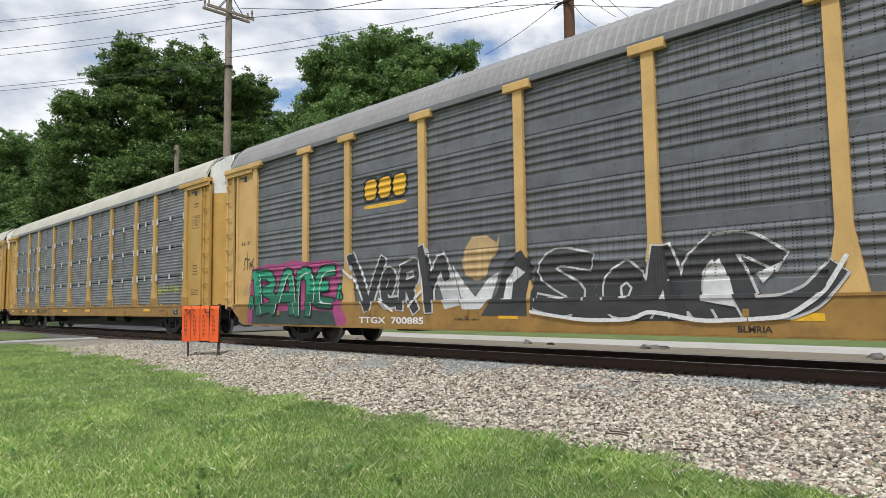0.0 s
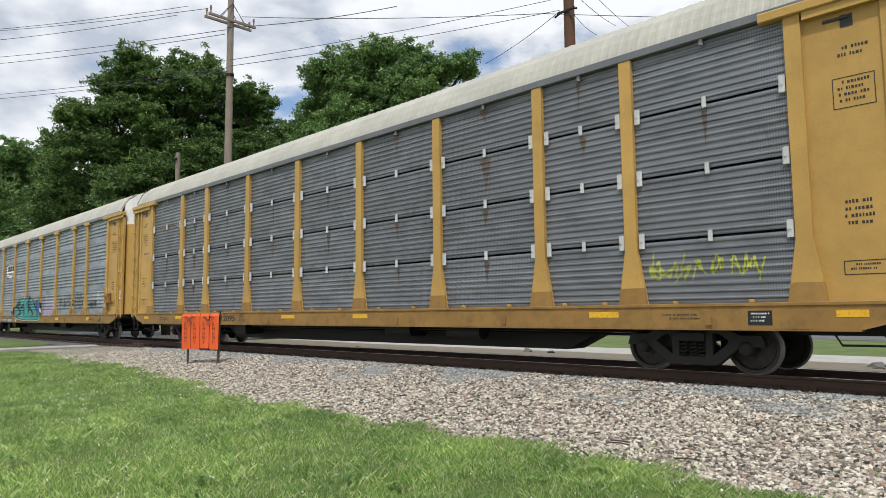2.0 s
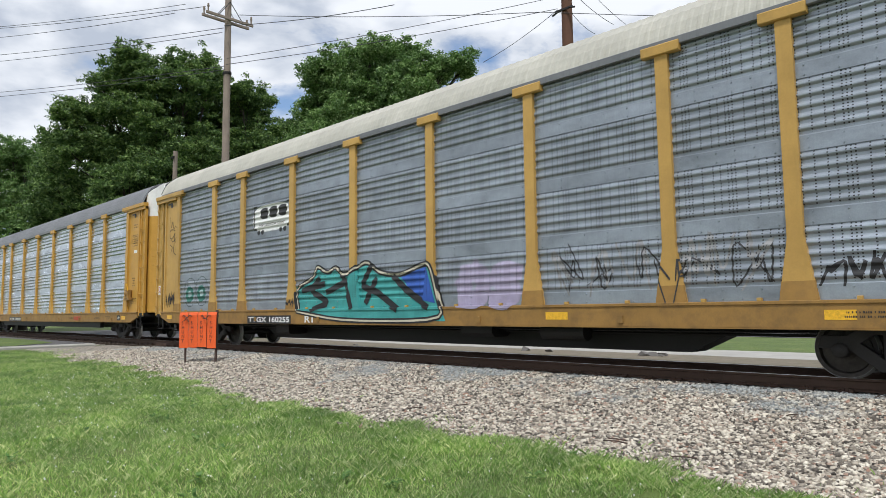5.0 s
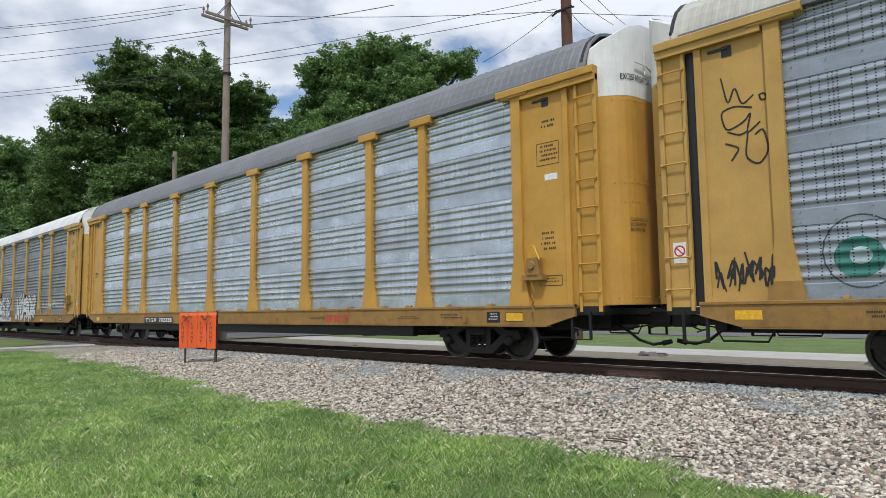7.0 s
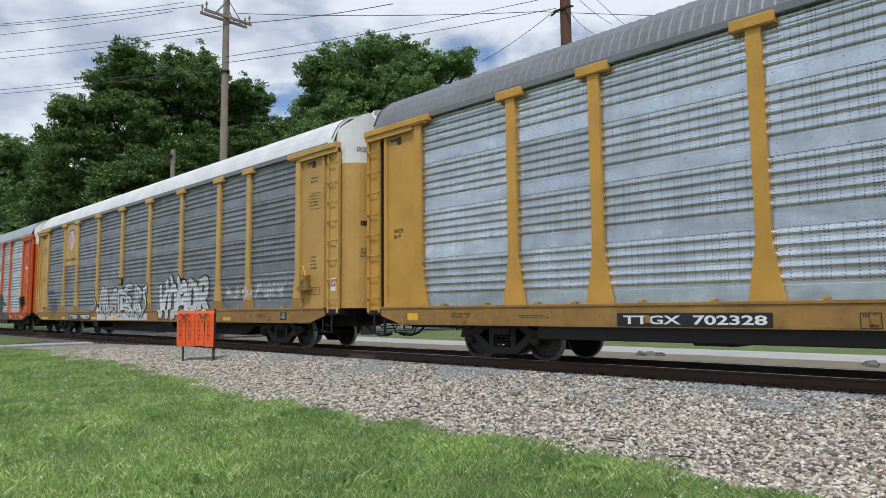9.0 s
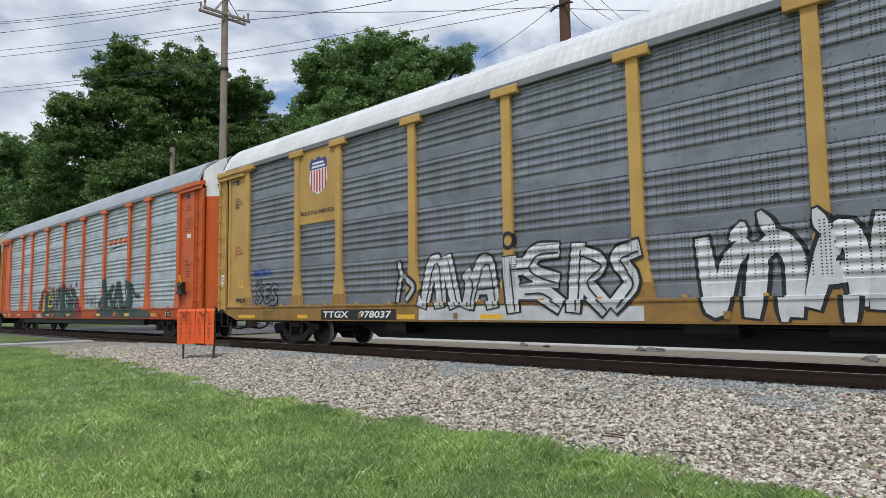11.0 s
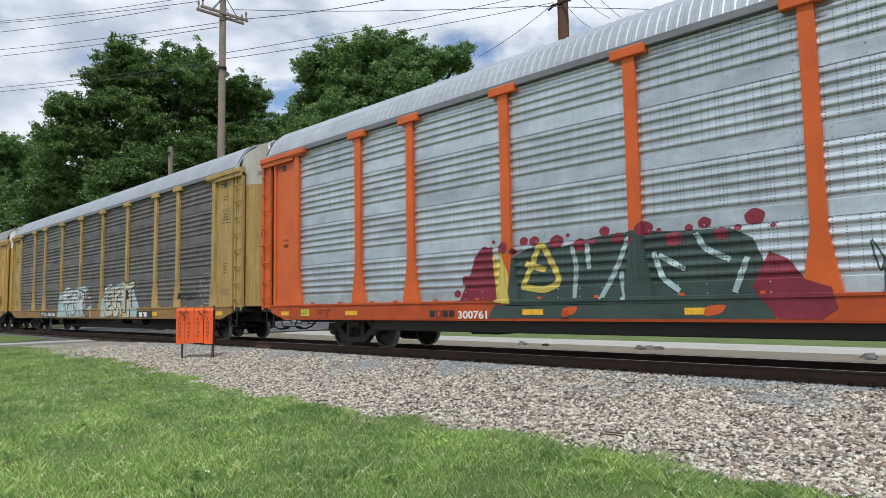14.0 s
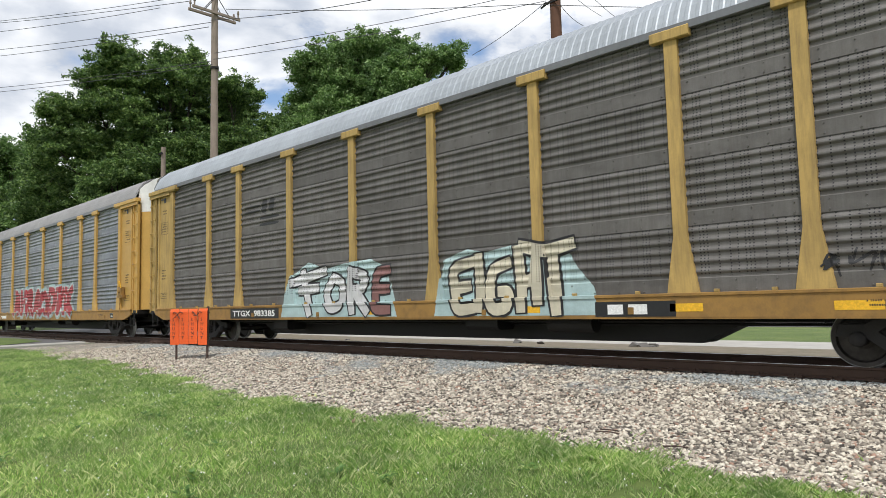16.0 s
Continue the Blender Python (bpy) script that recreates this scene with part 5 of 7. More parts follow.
    scribble(c1, 9.3, 11.3, 1.45, 2.0, S_LIME, 7, True, 7, 0.03)
    # pale car
    for x in (-13.47, 13.47):
        warning_sticker(c2, x, 1.95)
    blob(c2, [(-6.55, 3.5), (-4.45, 3.5), (-4.45, 4.32), (-6.55, 4.32)], WHITE_MARK, lift=0.003, label="white emblem ground")
    for k in range(3):
        blob(c2, [(-6.1 + 0.52 * k, 3.9), (-5.66 + 0.52 * k, 3.9), (-5.66 + 0.52 * k, 4.24), (-6.1 + 0.52 * k, 4.24)], BLACK, lift=0.006, label="plain black emblem block")
    for z in (4.28, 3.58):
        blob(c2, [(-6.5, z), (-6.3, z), (-6.3, z + 0.05), (-6.5, z + 0.05)], BLACK, lift=0.006)
    blob(c2, [(-6.5, 3.58), (-6.44, 3.58), (-6.44, 4.32), (-6.5, 4.32)], BLACK, lift=0.006)
    uv, f = flat_text("how tomorrow moves", 0.25, 0.0)
    wrap(c2, "lettering", fitted(uv, -6.2, -4.75, 3.66, 3.80), f, STENCIL, False, 0.008, "slanted grey lettering")
    words(c2, "R1", -3.55, -3.15, 0.77, 0.95, WHITE_MARK)
    scribble(c2, -4.6, -3.9, 1.2, 1.45, S_BLACK, 13, n=4, w=0.03)
    for z in (4.28, 3.58):
        blob(c2, [(-4.62, z), (-4.42, z), (-4.42, z + 0.05), (-4.62, z + 0.05)], BLACK, lift=0.006)
    blob(c2, [(-4.48, 3.58), (-4.42, 3.58), (-4.42, 4.32), (-4.48, 4.32)], BLACK, lift=0.006)
    for x in (-6.2, -5.98, -4.95, -4.73):
        blob(c2, [(x + 0.09 * math.cos(a), 3.50 + 0.08 * math.sin(a)) for a in np.linspace(0, 6.28, 8, endpoint=False)], BLACK, lift=0.006)
    plate(c2, -6.68, -4.25, 0.73, 0.97, BLACK, "black number panel")
    words(c2, "TTGX 160255", -6.62, -4.32, 0.77, 0.93, WHITE_MARK)
    for x, z in ((-10.9, 1.72), (-10.0, 1.74)):
        blob(c2, [(x + 0.33 * math.cos(a), z + 0.30 * math.sin(a)) for a in np.linspace(0, 6.28, 10, endpoint=False)], S_EYE, lift=0.004, label="round green sprayed eye shape")
        blob(c2, [(x + 0.02 + 0.15 * math.cos(a), z + 0.02 + 0.13 * math.sin(a)) for a in np.linspace(0, 6.28, 8, endpoint=False)], S_PALE, lift=0.007)
        ring = [(x + 0.03 + r * math.cos(a), z + 0.08 + r * 1.05 * math.sin(a)) for a in np.linspace(0, 2 * math.pi, 40, endpoint=False) for r in (0.47, 0.49)]
        wrap(c2, "spray_tag", ring, [(2 * i, 2 * i + 1, (2 * i + 3) % 80, (2 * i + 2) % 80) for i in range(40)], S_DKGREEN, False, 0.005)
    tag(c2, [[(-12.66, 4.69), (-12.57, 4.2), (-12.45, 4.54), (-12.36, 4.17), (-12.18, 4.31)], [(-12.09, 4.29), (-12.02, 4.31), (-11.97, 4.21), (-12.07, 4.2), (-12.09, 4.29)], [(-12.21, 4.12), (-12.47, 4.2), (-12.7, 4.14), (-12.62, 3.8), (-12.32, 3.92), (-12.21, 4.08), (-12.32, 3.7), (-12.1, 3.87)],
             [(-12.59, 3.8), (-12.4, 3.71), (-12.27, 3.78), (-12.35, 3.35), (-12.14, 3.2), (-11.98, 3.41), (-12.05, 3.78), (-12.18, 3.69)], [(-12.63, 3.62), (-12.41, 3.52), (-12.55, 3.34)]], [(S_BLACK, 0.028, 9)], "thin sprayed scrawl")
    scribble(c2, -12.9, -12.0, 1.25, 1.9, S_BLACK, 12, n=6, w=0.035)
    edge = [(-3.93, 1.07), (-4.1, 1.75), (-3.18, 1.99), (-3.09, 2.34), (-2.58, 2.07), (-2.2, 2.26), (-1.93, 1.99), (-1.45, 2.09), (-0.92, 2.34), (-0.45, 2.0), (0.32, 1.89), (1.13, 2.13), (1.44, 2.12), (1.68, 1.3), (1.91, 0.82), (-1.9, 0.82)]
    area(c2, edge, S_TEAL, "teal sprayed letter shapes")
    tag(c2, [edge + edge[:1]], [(S_BLACK, 0.14, 9), (S_CREAM, 0.05, 9)], "dark and cream sprayed edge", lift=0.008)
    area(c2, [(0.38, 1.86), (1.3, 2.08), (1.6, 1.22), (0.89, 1.35)], S_BLUE, "blue sprayed fill", lift=0.008)
    tag(c2, [[(-2.95, 1.96), (-3.39, 1.64), (-2.47, 1.3), (-3.24, 1.13)], [(-1.93, 1.99), (-1.63, 1.61), (-1.46, 1.16)], [(-2.6, 1.58), (-1.75, 1.83)], [(-0.71, 2.2), (-1.12, 1.68), (-0.52, 1.54), (0.27, 1.1)], [(-0.54, 1.84), (-0.94, 1.29)], [(0.13, 1.87), (0.61, 1.52), (1.34, 1.14)], [(-3.74, 1.65), (-2.72, 1.81)]], [(S_BLACK, 0.17, 9)], "black sprayed slashes", lift=0.014)
    piece(c2, 2.3, 4.0, 1.15, 1.95, [0, 5], [(S_LILAC, 0.1)], 19, width=0.42, label="pale lilac sprayed shapes")
    scribble(c2, 4.6, 9.0, 1.25, 2.45, S_GREY, 23, n=6, w=0.05)
    scribble(c2, 4.8, 8.8, 1.1, 2.3, S_CHAR, 24, n=5, w=0.03)
    scribble(c2, 9.4, 10.6, 1.3, 1.9, S_BLACK, 25, n=4, w=0.05)
    scribble(c2, 10.6, 12.1, 1.2, 2.5, S_WHITE, 26, n=5, w=0.04)
    sill_marks(c2, [(-12.6, 0.4), (9.4, 0.4), (4.6, 0.5)], 0.86, 1.0)
    # bright car
    plate(c3, -6.78, -4.2, 0.735, 0.965, BLACK, "black number panel")
    words(c3, "TTGX  702328", -6.66, -4.28, 0.775, 0.925, WHITE_MARK)
    frame_box(c3, -3.08, -2.82, 0.74, 0.96)
    words(c3, "J", -2.98, -2.92, 0.77, 0.85)
    bars(c3, -3.05, -2.86, 0.87, 0.94, 1)
    on_face(c3, "emblem_bar", *rects([(5.35, 5.62, 0.8, 0.98), (5.70, 5.98, 0.8, 0.98), (6.05, 6.32, 0.8, 0.98)]), RED_MARK, FACE - 0.006)
    plate(c3, -12.2, -11.85, 0.82, 0.98, YELLOW_MARK, "small yellow warning plate")
    plate(c3, 11.5, 11.95, 0.82, 1.0, YELLOW_MARK, "small yellow warning plate")
    frame_box(c3, 11.5, 11.95, 0.82, 1.0)
    words(c3, "NKCR\n5419", -12.75, -12.4, 2.75, 2.98, BLACK, PANEL_Y)
    on_face(c3, "sticker", *rects([(12.5, 12.8, 3.55, 3.67)]), WHITE_MARK, PANEL_Y, "white paper sticker")
    for x in (-9.0, 4.6, 8.2):
        bars(c3, x, x + 0.8, 0.86, 0.94, 2)
    # white-roofed car with the shield
    warning_sticker(c4, -13.47, 2.0)
    warning_sticker(c4, 13.47, 1.75)
    put("emblem_panel", Form().box(-8.98, -7.23, -1.47, -1.46, 3.38, EAVE - 0.02).done("emblem_panel"), YELLOW, c4, None, "smooth yellow panel carrying a shield")
    sh = [(-8.47, 5.02), (-8.36, 5.18), (-8.2, 5.12), (-8.05, 5.22), (-7.9, 5.12), (-7.74, 5.18), (-7.63, 5.02), (-7.66, 4.86), (-7.62, 4.55), (-7.75, 4.30), (-8.05, 4.15), (-8.35, 4.30), (-8.48, 4.55), (-8.44, 4.86)]
    on_face(c4, "shield", sh, [tuple(range(len(sh)))], WHITE_MARK, -1.473, "shield emblem")
    on_face(c4, "shield_top", sh[:8] + sh[13:], [tuple(range(9))], NAVY, -1.476, "navy blue shield top")
    on_face(c4, "shield_stripe", *rects([(-8.40 + 0.13 * k, -8.335 + 0.13 * k, 4.30 - 0.10 * (1 - abs(k - 2.5) / 2.5), 4.84) for k in range(6)]), CRIMSON, -1.476, "red stripes")
    on_face(c4, "shield_bar", *rects([(-8.32, -7.80, 5.0, 5.06), (-8.36, -7.74, 4.9, 4.96)]), WHITE_MARK, -1.479)
    words(c4, "BUILDING AMERICA", -8.88, -7.32, 3.62, 3.74, BLACK, -1.474)
    plate(c4, -7.86, -4.85, 0.755, 1.01, BLACK, "black number panel")
    words(c4, "TTGX    978037", -7.76, -5.0, 0.80, 0.97, WHITE_MARK, FACE - 0.006, 0.12)
    area(c4, [(-4.07, 0.76), (-4.05, 1.03), (-2.0, 1.06), (1.5, 1.02), (1.5, 0.76)], S_WHITE, "white sprayed base")
    NER = [[(-3.94, 1.12), (-3.69, 1.98), (-3.5, 2.11), (-3.39, 1.11)], [(-3.2, 2.09), (-3.08, 1.57), (-2.94, 1.11)], [(-2.6, 1.73), (-2.47, 1.54), (-2.6, 1.1)], [(-2.5, 1.1), (-2.19, 1.97), (-2.0, 1.95), (-1.86, 1.09)], [(-2.35, 1.45), (-1.88, 1.47)], [(-1.41, 1.95), (-1.36, 1.49), (-1.31, 1.0)], [(-1.38, 1.82), (-1.01, 1.83)],
           [(-0.31, 2.09), (-0.78, 2.1), (-1.05, 1.8), (-0.67, 1.6), (-0.33, 1.52)], [(-1.11, 1.32), (-0.68, 1.34), (-0.24, 1.06)], [(0.1, 1.0), (0.2, 2.1)], [(0.2, 2.0), (0.7, 1.8), (0.25, 1.5), (0.75, 1.0)], [(1.4, 2.0), (0.95, 1.9), (1.35, 1.45), (0.95, 1.05)]]
    tag(c4, NER, [(S_BLACK, 0.44, 9), (S_WHITE, 0.33, 9)], "large white sprayed letters with black edges", lift=0.008)
    tag(c4, shifted(NER, 0.05, -0.05), [(S_BLACK, 0.035, 9)], "thin black inner lines", lift=0.030)
    tag(c4, [[(-4.86, 1.19), (-4.72, 1.85), (-4.16, 1.52), (-4.45, 1.23)], [(-4.72, 1.85), (-4.8, 2.1)]], [(S_BLACK, 0.24, 9), (S_WHITE, 0.10, 9)], "white sprayed arrow with black edges", lift=0.008)
    ring = [(-1.42 + r * math.cos(a), 2.36 + 1.1 * r * math.sin(a)) for a in np.linspace(0, 2 * math.pi, 24, endpoint=False) for r in (0.10, 0.17)]
    wrap(c4, "spray_tag", ring, [(2 * i, 2 * i + 1, (2 * i + 3) % 48, (2 * i + 2) % 48) for i in range(24)], S_BLACK, False, 0.005)
    piece(c4, 2.4, 6.5, 0.82, 2.25, [4, 2, 1, 0, 7], [(S_BLACK, 0.16), (S_WHITE, 0.02)], 44, width=0.36, label="large white sprayed letters with black edges")
    scribble(c4, 7.5, 9.3, 1.35, 1.95, S_WHITE, 45, n=5, w=0.05)
    scribble(c4, 9.5, 11.2, 1.35, 2.05, S_WHITE, 46, n=4, w=0.05)
    scribble(c4, -11.5, -10.5, 1.95, 2.3, S_BLUE, 47, n=5, w=0.045)
    piece(c4, -11.4, -10.1, 1.15, 1.85, [5, 3, 5], [(S_BLACK, 0.05), (SHEET_GREY, -0.06)], 48, width=0.4, label="black sprayed bubble shapes")
    scribble(c4, -12.6, -11.9, 1.2, 1.45, S_BLACK, 49, n=4, w=0.03)
    words(c4, "MP 9114\nBUILT 9-74\nREBUILD 2-14\nUP DES", -12.7, -12.2, 4.25, 4.60, STENCIL, PANEL_Y)
    words(c4, "CLOSE AND\nLOCK DOORS\nBEFORE MOVING\nCAR", -12.7, -12.2, 2.65, 3.05, RED_MARK, PANEL_Y)
    on_face(c4, "sticker", *rects([(-12.45, -12.15, 1.72, 1.98)]), YELLOW_MARK, PANEL_Y, "yellow warning sticker")
    bars(c4, -12.42, -12.18, 1.75, 1.95, 3, BLACK, PANEL_Y - 0.002)
    sill_marks(c4, [(-12.3, 1.0), (-9.0, 0.5), (-4.8, 0.6), (-2.2, 0.6), (7.6, 0.5)], 0.78, 0.88)
    # orange car
    words(c5, "300761", -5.63, -4.81, 0.76, 0.93, WHITE_MARK)
    on_face(c5, "emblem_bar", *rects([(-6.5 + 0.2 * k, -6.34 + 0.2 * k, 0.80, 0.94) for k in range(4)]), BLACK, FACE - 0.006)
    for k in range(4):
        x = 4.72 + 0.55 * k
        blob(c5, [(x, 3.88), (x + 0.42, 3.88), (x + 0.52, 4.12), (x + 0.1, 4.12)], ORANGE, lift=0.005, label="plain orange emblem block")
    blob(c5, [(4.55, 3.66), (6.6, 3.80), (6.95, 3.84), (5.2, 3.78)], BLACK, lift=0.005, label="black swoosh under the emblem")
    area(c5, [(-5.65, 1.13), (-5.3, 1.75), (-5.17, 2.08), (-4.7, 2.25), (-4.55, 1.13)], S_MAROON, "maroon sprayed heap", lift=0.003)
    for k in range(26):
        x = -5.7 + 0.26 * k
        z = 1.3 + 0.28 * k if k < 4 else 2.22 + 0.12 * math.sin(k * 1.9)
        r = 0.09 + 0.05 * math.sin(k * 2.7)
        blob(c5, [(x, z + r), (x + 1.3 * r, z + 0.3 * r), (x + 0.8 * r, z - r), (x - 0.9 * r, z - 0.9 * r), (x - 1.2 * r, z + 0.2 * r)], S_MAROON, lift=0.006, label="maroon sprayed bubble")
    area(c5, [(-4.29, 1.02), (-4.14, 2.01), (-3.8, 2.13), (-3.26, 2.23), (-2.96, 2.11), (-2.28, 2.24), (-1.5, 2.29), (-0.73, 2.21), (0.16, 2.19), (0.5, 2.0), (0.7, 1.5), (0.75, 1.02)], S_DKGREEN, "dark green sprayed letters")
    tag(c5, [[(-4.49, 2.08), (-4.25, 1.56), (-4.41, 1.1)], [(-3.92, 1.39), (-3.68, 1.83), (-3.47, 2.25), (-3.27, 1.94), (-3.01, 1.45), (-3.4, 1.3), (-3.92, 1.39)], [(-3.81, 1.83), (-3.39, 1.71)]], [(S_YELLOW, 0.13, 9)], "yellow sprayed letter shapes", lift=0.010)
    area(c5, [(-4.7, 2.1), (-4.35, 1.7), (-4.2, 1.05), (-4.6, 1.1)], S_YELLOW, "yellow sprayed letter shapes", lift=0.006)
    tag(c5, [[(-2.76, 2.09), (-2.66, 1.76), (-2.73, 1.17)], [(-2.43, 2.11), (-2.4, 1.7)], [(-1.59, 2.17), (-1.87, 1.58), (-2.16, 1.15)], [(-1.75, 1.57), (-1.69, 1.12)], [(-1.12, 1.87), (-0.99, 1.45), (-0.71, 1.24)], [(-1.01, 1.82), (-0.61, 1.59)], [(-0.37, 2.13), (-0.25, 1.89), (0.13, 1.7)], [(0.2, 1.2), (0.4, 1.7)]], [(S_PALE, 0.10, 9)], "pale gaps between the letters", lift=0.010)
    area(c5, [(0.45, 1.25), (0.72, 1.78), (0.98, 1.66), (1.2, 1.35), (1.55, 1.22), (1.62, 0.92), (1.4, 0.77), (0.85, 0.77)], S_MAROON, "maroon sprayed patch", lift=0.006)
    area(c5, [(-4.8, 0.77), (0.8, 0.77), (0.7, 1.02), (-4.6, 1.04)], S_DKGREEN, "dark green sprayed band")
    area(c5, [(3.4, 0.77), (3.65, 1.06), (4.21, 1.29), (8.0, 1.16), (9.42, 1.01), (9.6, 0.77)], S_DKGREEN, "dark green sprayed band")
    tag(c5, [[(4.35, 2.35), (4.54, 1.75), (4.65, 1.1)], [(3.65, 1.33), (4.75, 1.66), (5.4, 2.1)], [(5.02, 1.81), (5.3, 1.2)]], [(S_DKGREEN, 0.36, 9)], "dark green sprayed letter shapes")
    area(c5, [(5.2, 1.15), (5.75, 2.3), (6.2, 2.3), (6.7, 1.15)], S_DKGREEN, "dark green sprayed letter shape")
    area(c5, [(6.75, 1.15), (6.7, 2.3), (7.0, 2.4), (7.45, 2.1), (7.6, 1.6), (7.5, 1.15)], S_DKGREEN, "dark green sprayed letter shape")
    tag(c5, [[(7.42, 2.13), (7.8, 1.64), (8.3, 1.64)]], [(S_DKGREEN, 0.18, 9)], "dark green sprayed tail")
    tag(c5, [[(5.75, 1.2), (5.95, 1.6), (6.1, 1.2)], [(7.0, 1.5), (7.15, 1.9)]], [(S_PALE, 0.10, 9)], "pale gaps between the letters", lift=0.010)
    scribble(c5, 2.0, 3.3, 1.1, 2.0, S_DKGREEN, 54, n=4, w=0.025)
    for x in (-3.0, -0.3, 2.6, 5.6):
        blob(c5, [(x, 0.8), (x + 0.3, 0.85), (x + 0.4, 1.0), (x + 0.05, 0.98)], ORANGE, lift=0.006, low=0.75)
    sill_marks(c5, [(-12.6, 0.4), (-9.6, 0.5), (-3.9, 0.5), (-0.6, 0.5), (3.6, 0.5), (6.9, 0.5), (9.6, 0.5), (11.9, 0.4)], 0.84, 0.95)
    plate(c5, 10.9, 11.3, 0.82, 1.0, LIME_PLATE, "yellow-green warning plate")
    plate(c5, -11.6, -11.2, 0.82, 1.0, LIME_PLATE, "yellow-green warning plate")
    bars(c5, 10.94, 11.26, 0.85, 0.97, 2, BLACK, FACE - 0.006)
    bars(c5, -11.56, -11.24, 0.85, 0.97, 2, BLACK, FACE - 0.006)
    words(c5, "28861", -12.6, -12.3, 2.78, 2.88, BLACK, PANEL_Y)
    bars(c5, -12.6, -12.3, 2.92, 3.02, 1, BLACK, PANEL_Y)
    on_face(c5, "sticker", *rects([(12.45, 12.75, 3.6, 3.75)]), WHITE_MARK, PANEL_Y, "white paper sticker")
    words(c5, "DECK\nCLEARANCE", 12.35, 12.85, 2.60, 2.82, BLACK, PANEL_Y)
    # sooty car
    plate(c6, -7.55, -4.8, 0.76, 1.06, BLACK, "black number panel")
    words(c6, "TTGX  983385", -7.4, -5.0, 0.82, 1.0, WHITE_MARK)
    blob(c6, [(-6.8, 3.95), (-5.9, 3.95), (-5.9, 4.02), (-6.8, 4.02)], BLACK, label="black emblem bar")
    blob(c6, [(-6.8, 4.1), (-5.9, 4.1), (-5.9, 4.17), (-6.8, 4.17)], BLACK, label="black emblem bar")
    for k in range(2):
        blob(c6, [(-5.85 + 0.4 * k, 3.9), (-5.55 + 0.4 * k, 3.9), (-5.5 + 0.4 * k, 4.3), (-5.8 + 0.4 * k, 4.3)], BLACK, label="plain black emblem block")
    for z in (3.70, 3.50):
        blob(c6, [(-5.95, z), (-4.9, z), (-4.9, z + 0.09), (-5.95, z + 0.09)], BLACK, label="black emblem bar")
    area(c6, [(-4.68, 0.79), (-4.5, 1.4), (-4.24, 1.92), (-3.41, 2.27), (-2.6, 2.05), (-1.79, 2.15), (-0.78, 2.2), (-0.3, 2.0), (-0.06, 1.6), (0.22, 0.79)], S_PALE, "pale teal sprayed ground")
    FORE = [[(-3.66, 2.02), (-3.5, 1.42), (-3.3, 0.87)], [(-4.16, 1.73), (-2.64, 2.0)], [(-3.83, 1.51), (-2.98, 1.56)], [(-2.27, 1.8), (-2.63, 1.4), (-2.39, 0.98), (-1.9, 1.09), (-1.89, 1.67), (-2.27, 1.8)], [(-1.56, 1.97), (-1.45, 0.91)], [(-1.56, 1.94), (-0.94, 1.77), (-1.12, 1.47), (-1.48, 1.44)], [(-1.35, 1.43), (-0.87, 0.91)]]
    tag(c6, FORE, [(S_BLACK, 0.36, 9), (S_WHITE, 0.26, 9)], "white sprayed letter shapes", lift=0.008)
    tag(c6, [[(-0.1, 1.9), (-0.55, 1.86), (-0.62, 1.4), (-0.6, 0.95), (-0.05, 0.95)], [(-0.6, 1.45), (-0.15, 1.45)]], [(S_BLACK, 0.34, 9), (S_FADE, 0.24, 9)], "faded red sprayed letter", lift=0.008)
    area(c6, [(1.45, 0.79), (1.6, 1.5), (1.72, 2.02), (2.4, 2.2), (2.95, 2.1), (4.0, 2.25), (4.88, 2.1), (5.1, 1.7), (5.45, 1.3), (5.6, 0.79)], S_PALE, "pale teal sprayed ground")
    EIGHT = [[(2.66, 1.94), (1.97, 1.82), (2.04, 1.27), (2.14, 0.9), (2.6, 0.95)], [(2.04, 1.37), (2.45, 1.42)], [(2.72, 2.03), (2.76, 1.48), (2.75, 0.92)], [(3.53, 1.85), (3.08, 1.73), (3.0, 1.24), (3.12, 0.9), (3.52, 0.95), (3.51, 1.28), (3.28, 1.28)], [(3.76, 2.12), (3.83, 1.44), (3.85, 0.91)], [(4.23, 1.97), (4.26, 1.05)], [(3.8, 1.44), (4.28, 1.49)],
             [(3.83, 2.16), (4.43, 2.0), (5.03, 2.12)], [(4.58, 1.95), (4.68, 0.85)]]
    tag(c6, EIGHT, [(S_BLACK, 0.36, 9), (S_CREAM, 0.25, 9)], "cream sprayed letters with black edges", lift=0.008)
    plate(c6, 5.5, 7.0, 0.76, 1.02, BLACK, "black emblem panel")
    on_face(c6, "emblem_bar", *rects([(5.75, 6.05, 0.8, 0.97), (6.15, 6.5, 0.8, 0.97)]), WHITE_MARK, FACE - 0.006)
    ring = [(11.3 + r * math.cos(a), 1.75 + r * math.sin(a)) for a in np.linspace(0, 2 * math.pi, 40, endpoint=False) for r in (0.50, 0.53)]
    wrap(c6, "spray_tag", ring, [(2 * i, 2 * i + 1, (2 * i + 3) % 80, (2 * i + 2) % 80) for i in range(40)], S_GREY, False, 0.005)
    scribble(c6, 10.9, 11.7, 1.4, 2.1, S_GREY, 63, n=3, w=0.03)
    scribble(c6, 9.2, 10.6, 1.3, 1.7, S_BLACK, 64, n=4, w=0.04)
    sill_marks(c6, [(6.9, 0.55), (9.3, 0.6), (12.1, 0.45), (-0.8, 0.4), (3.9, 0.4)], 0.84, 0.97)
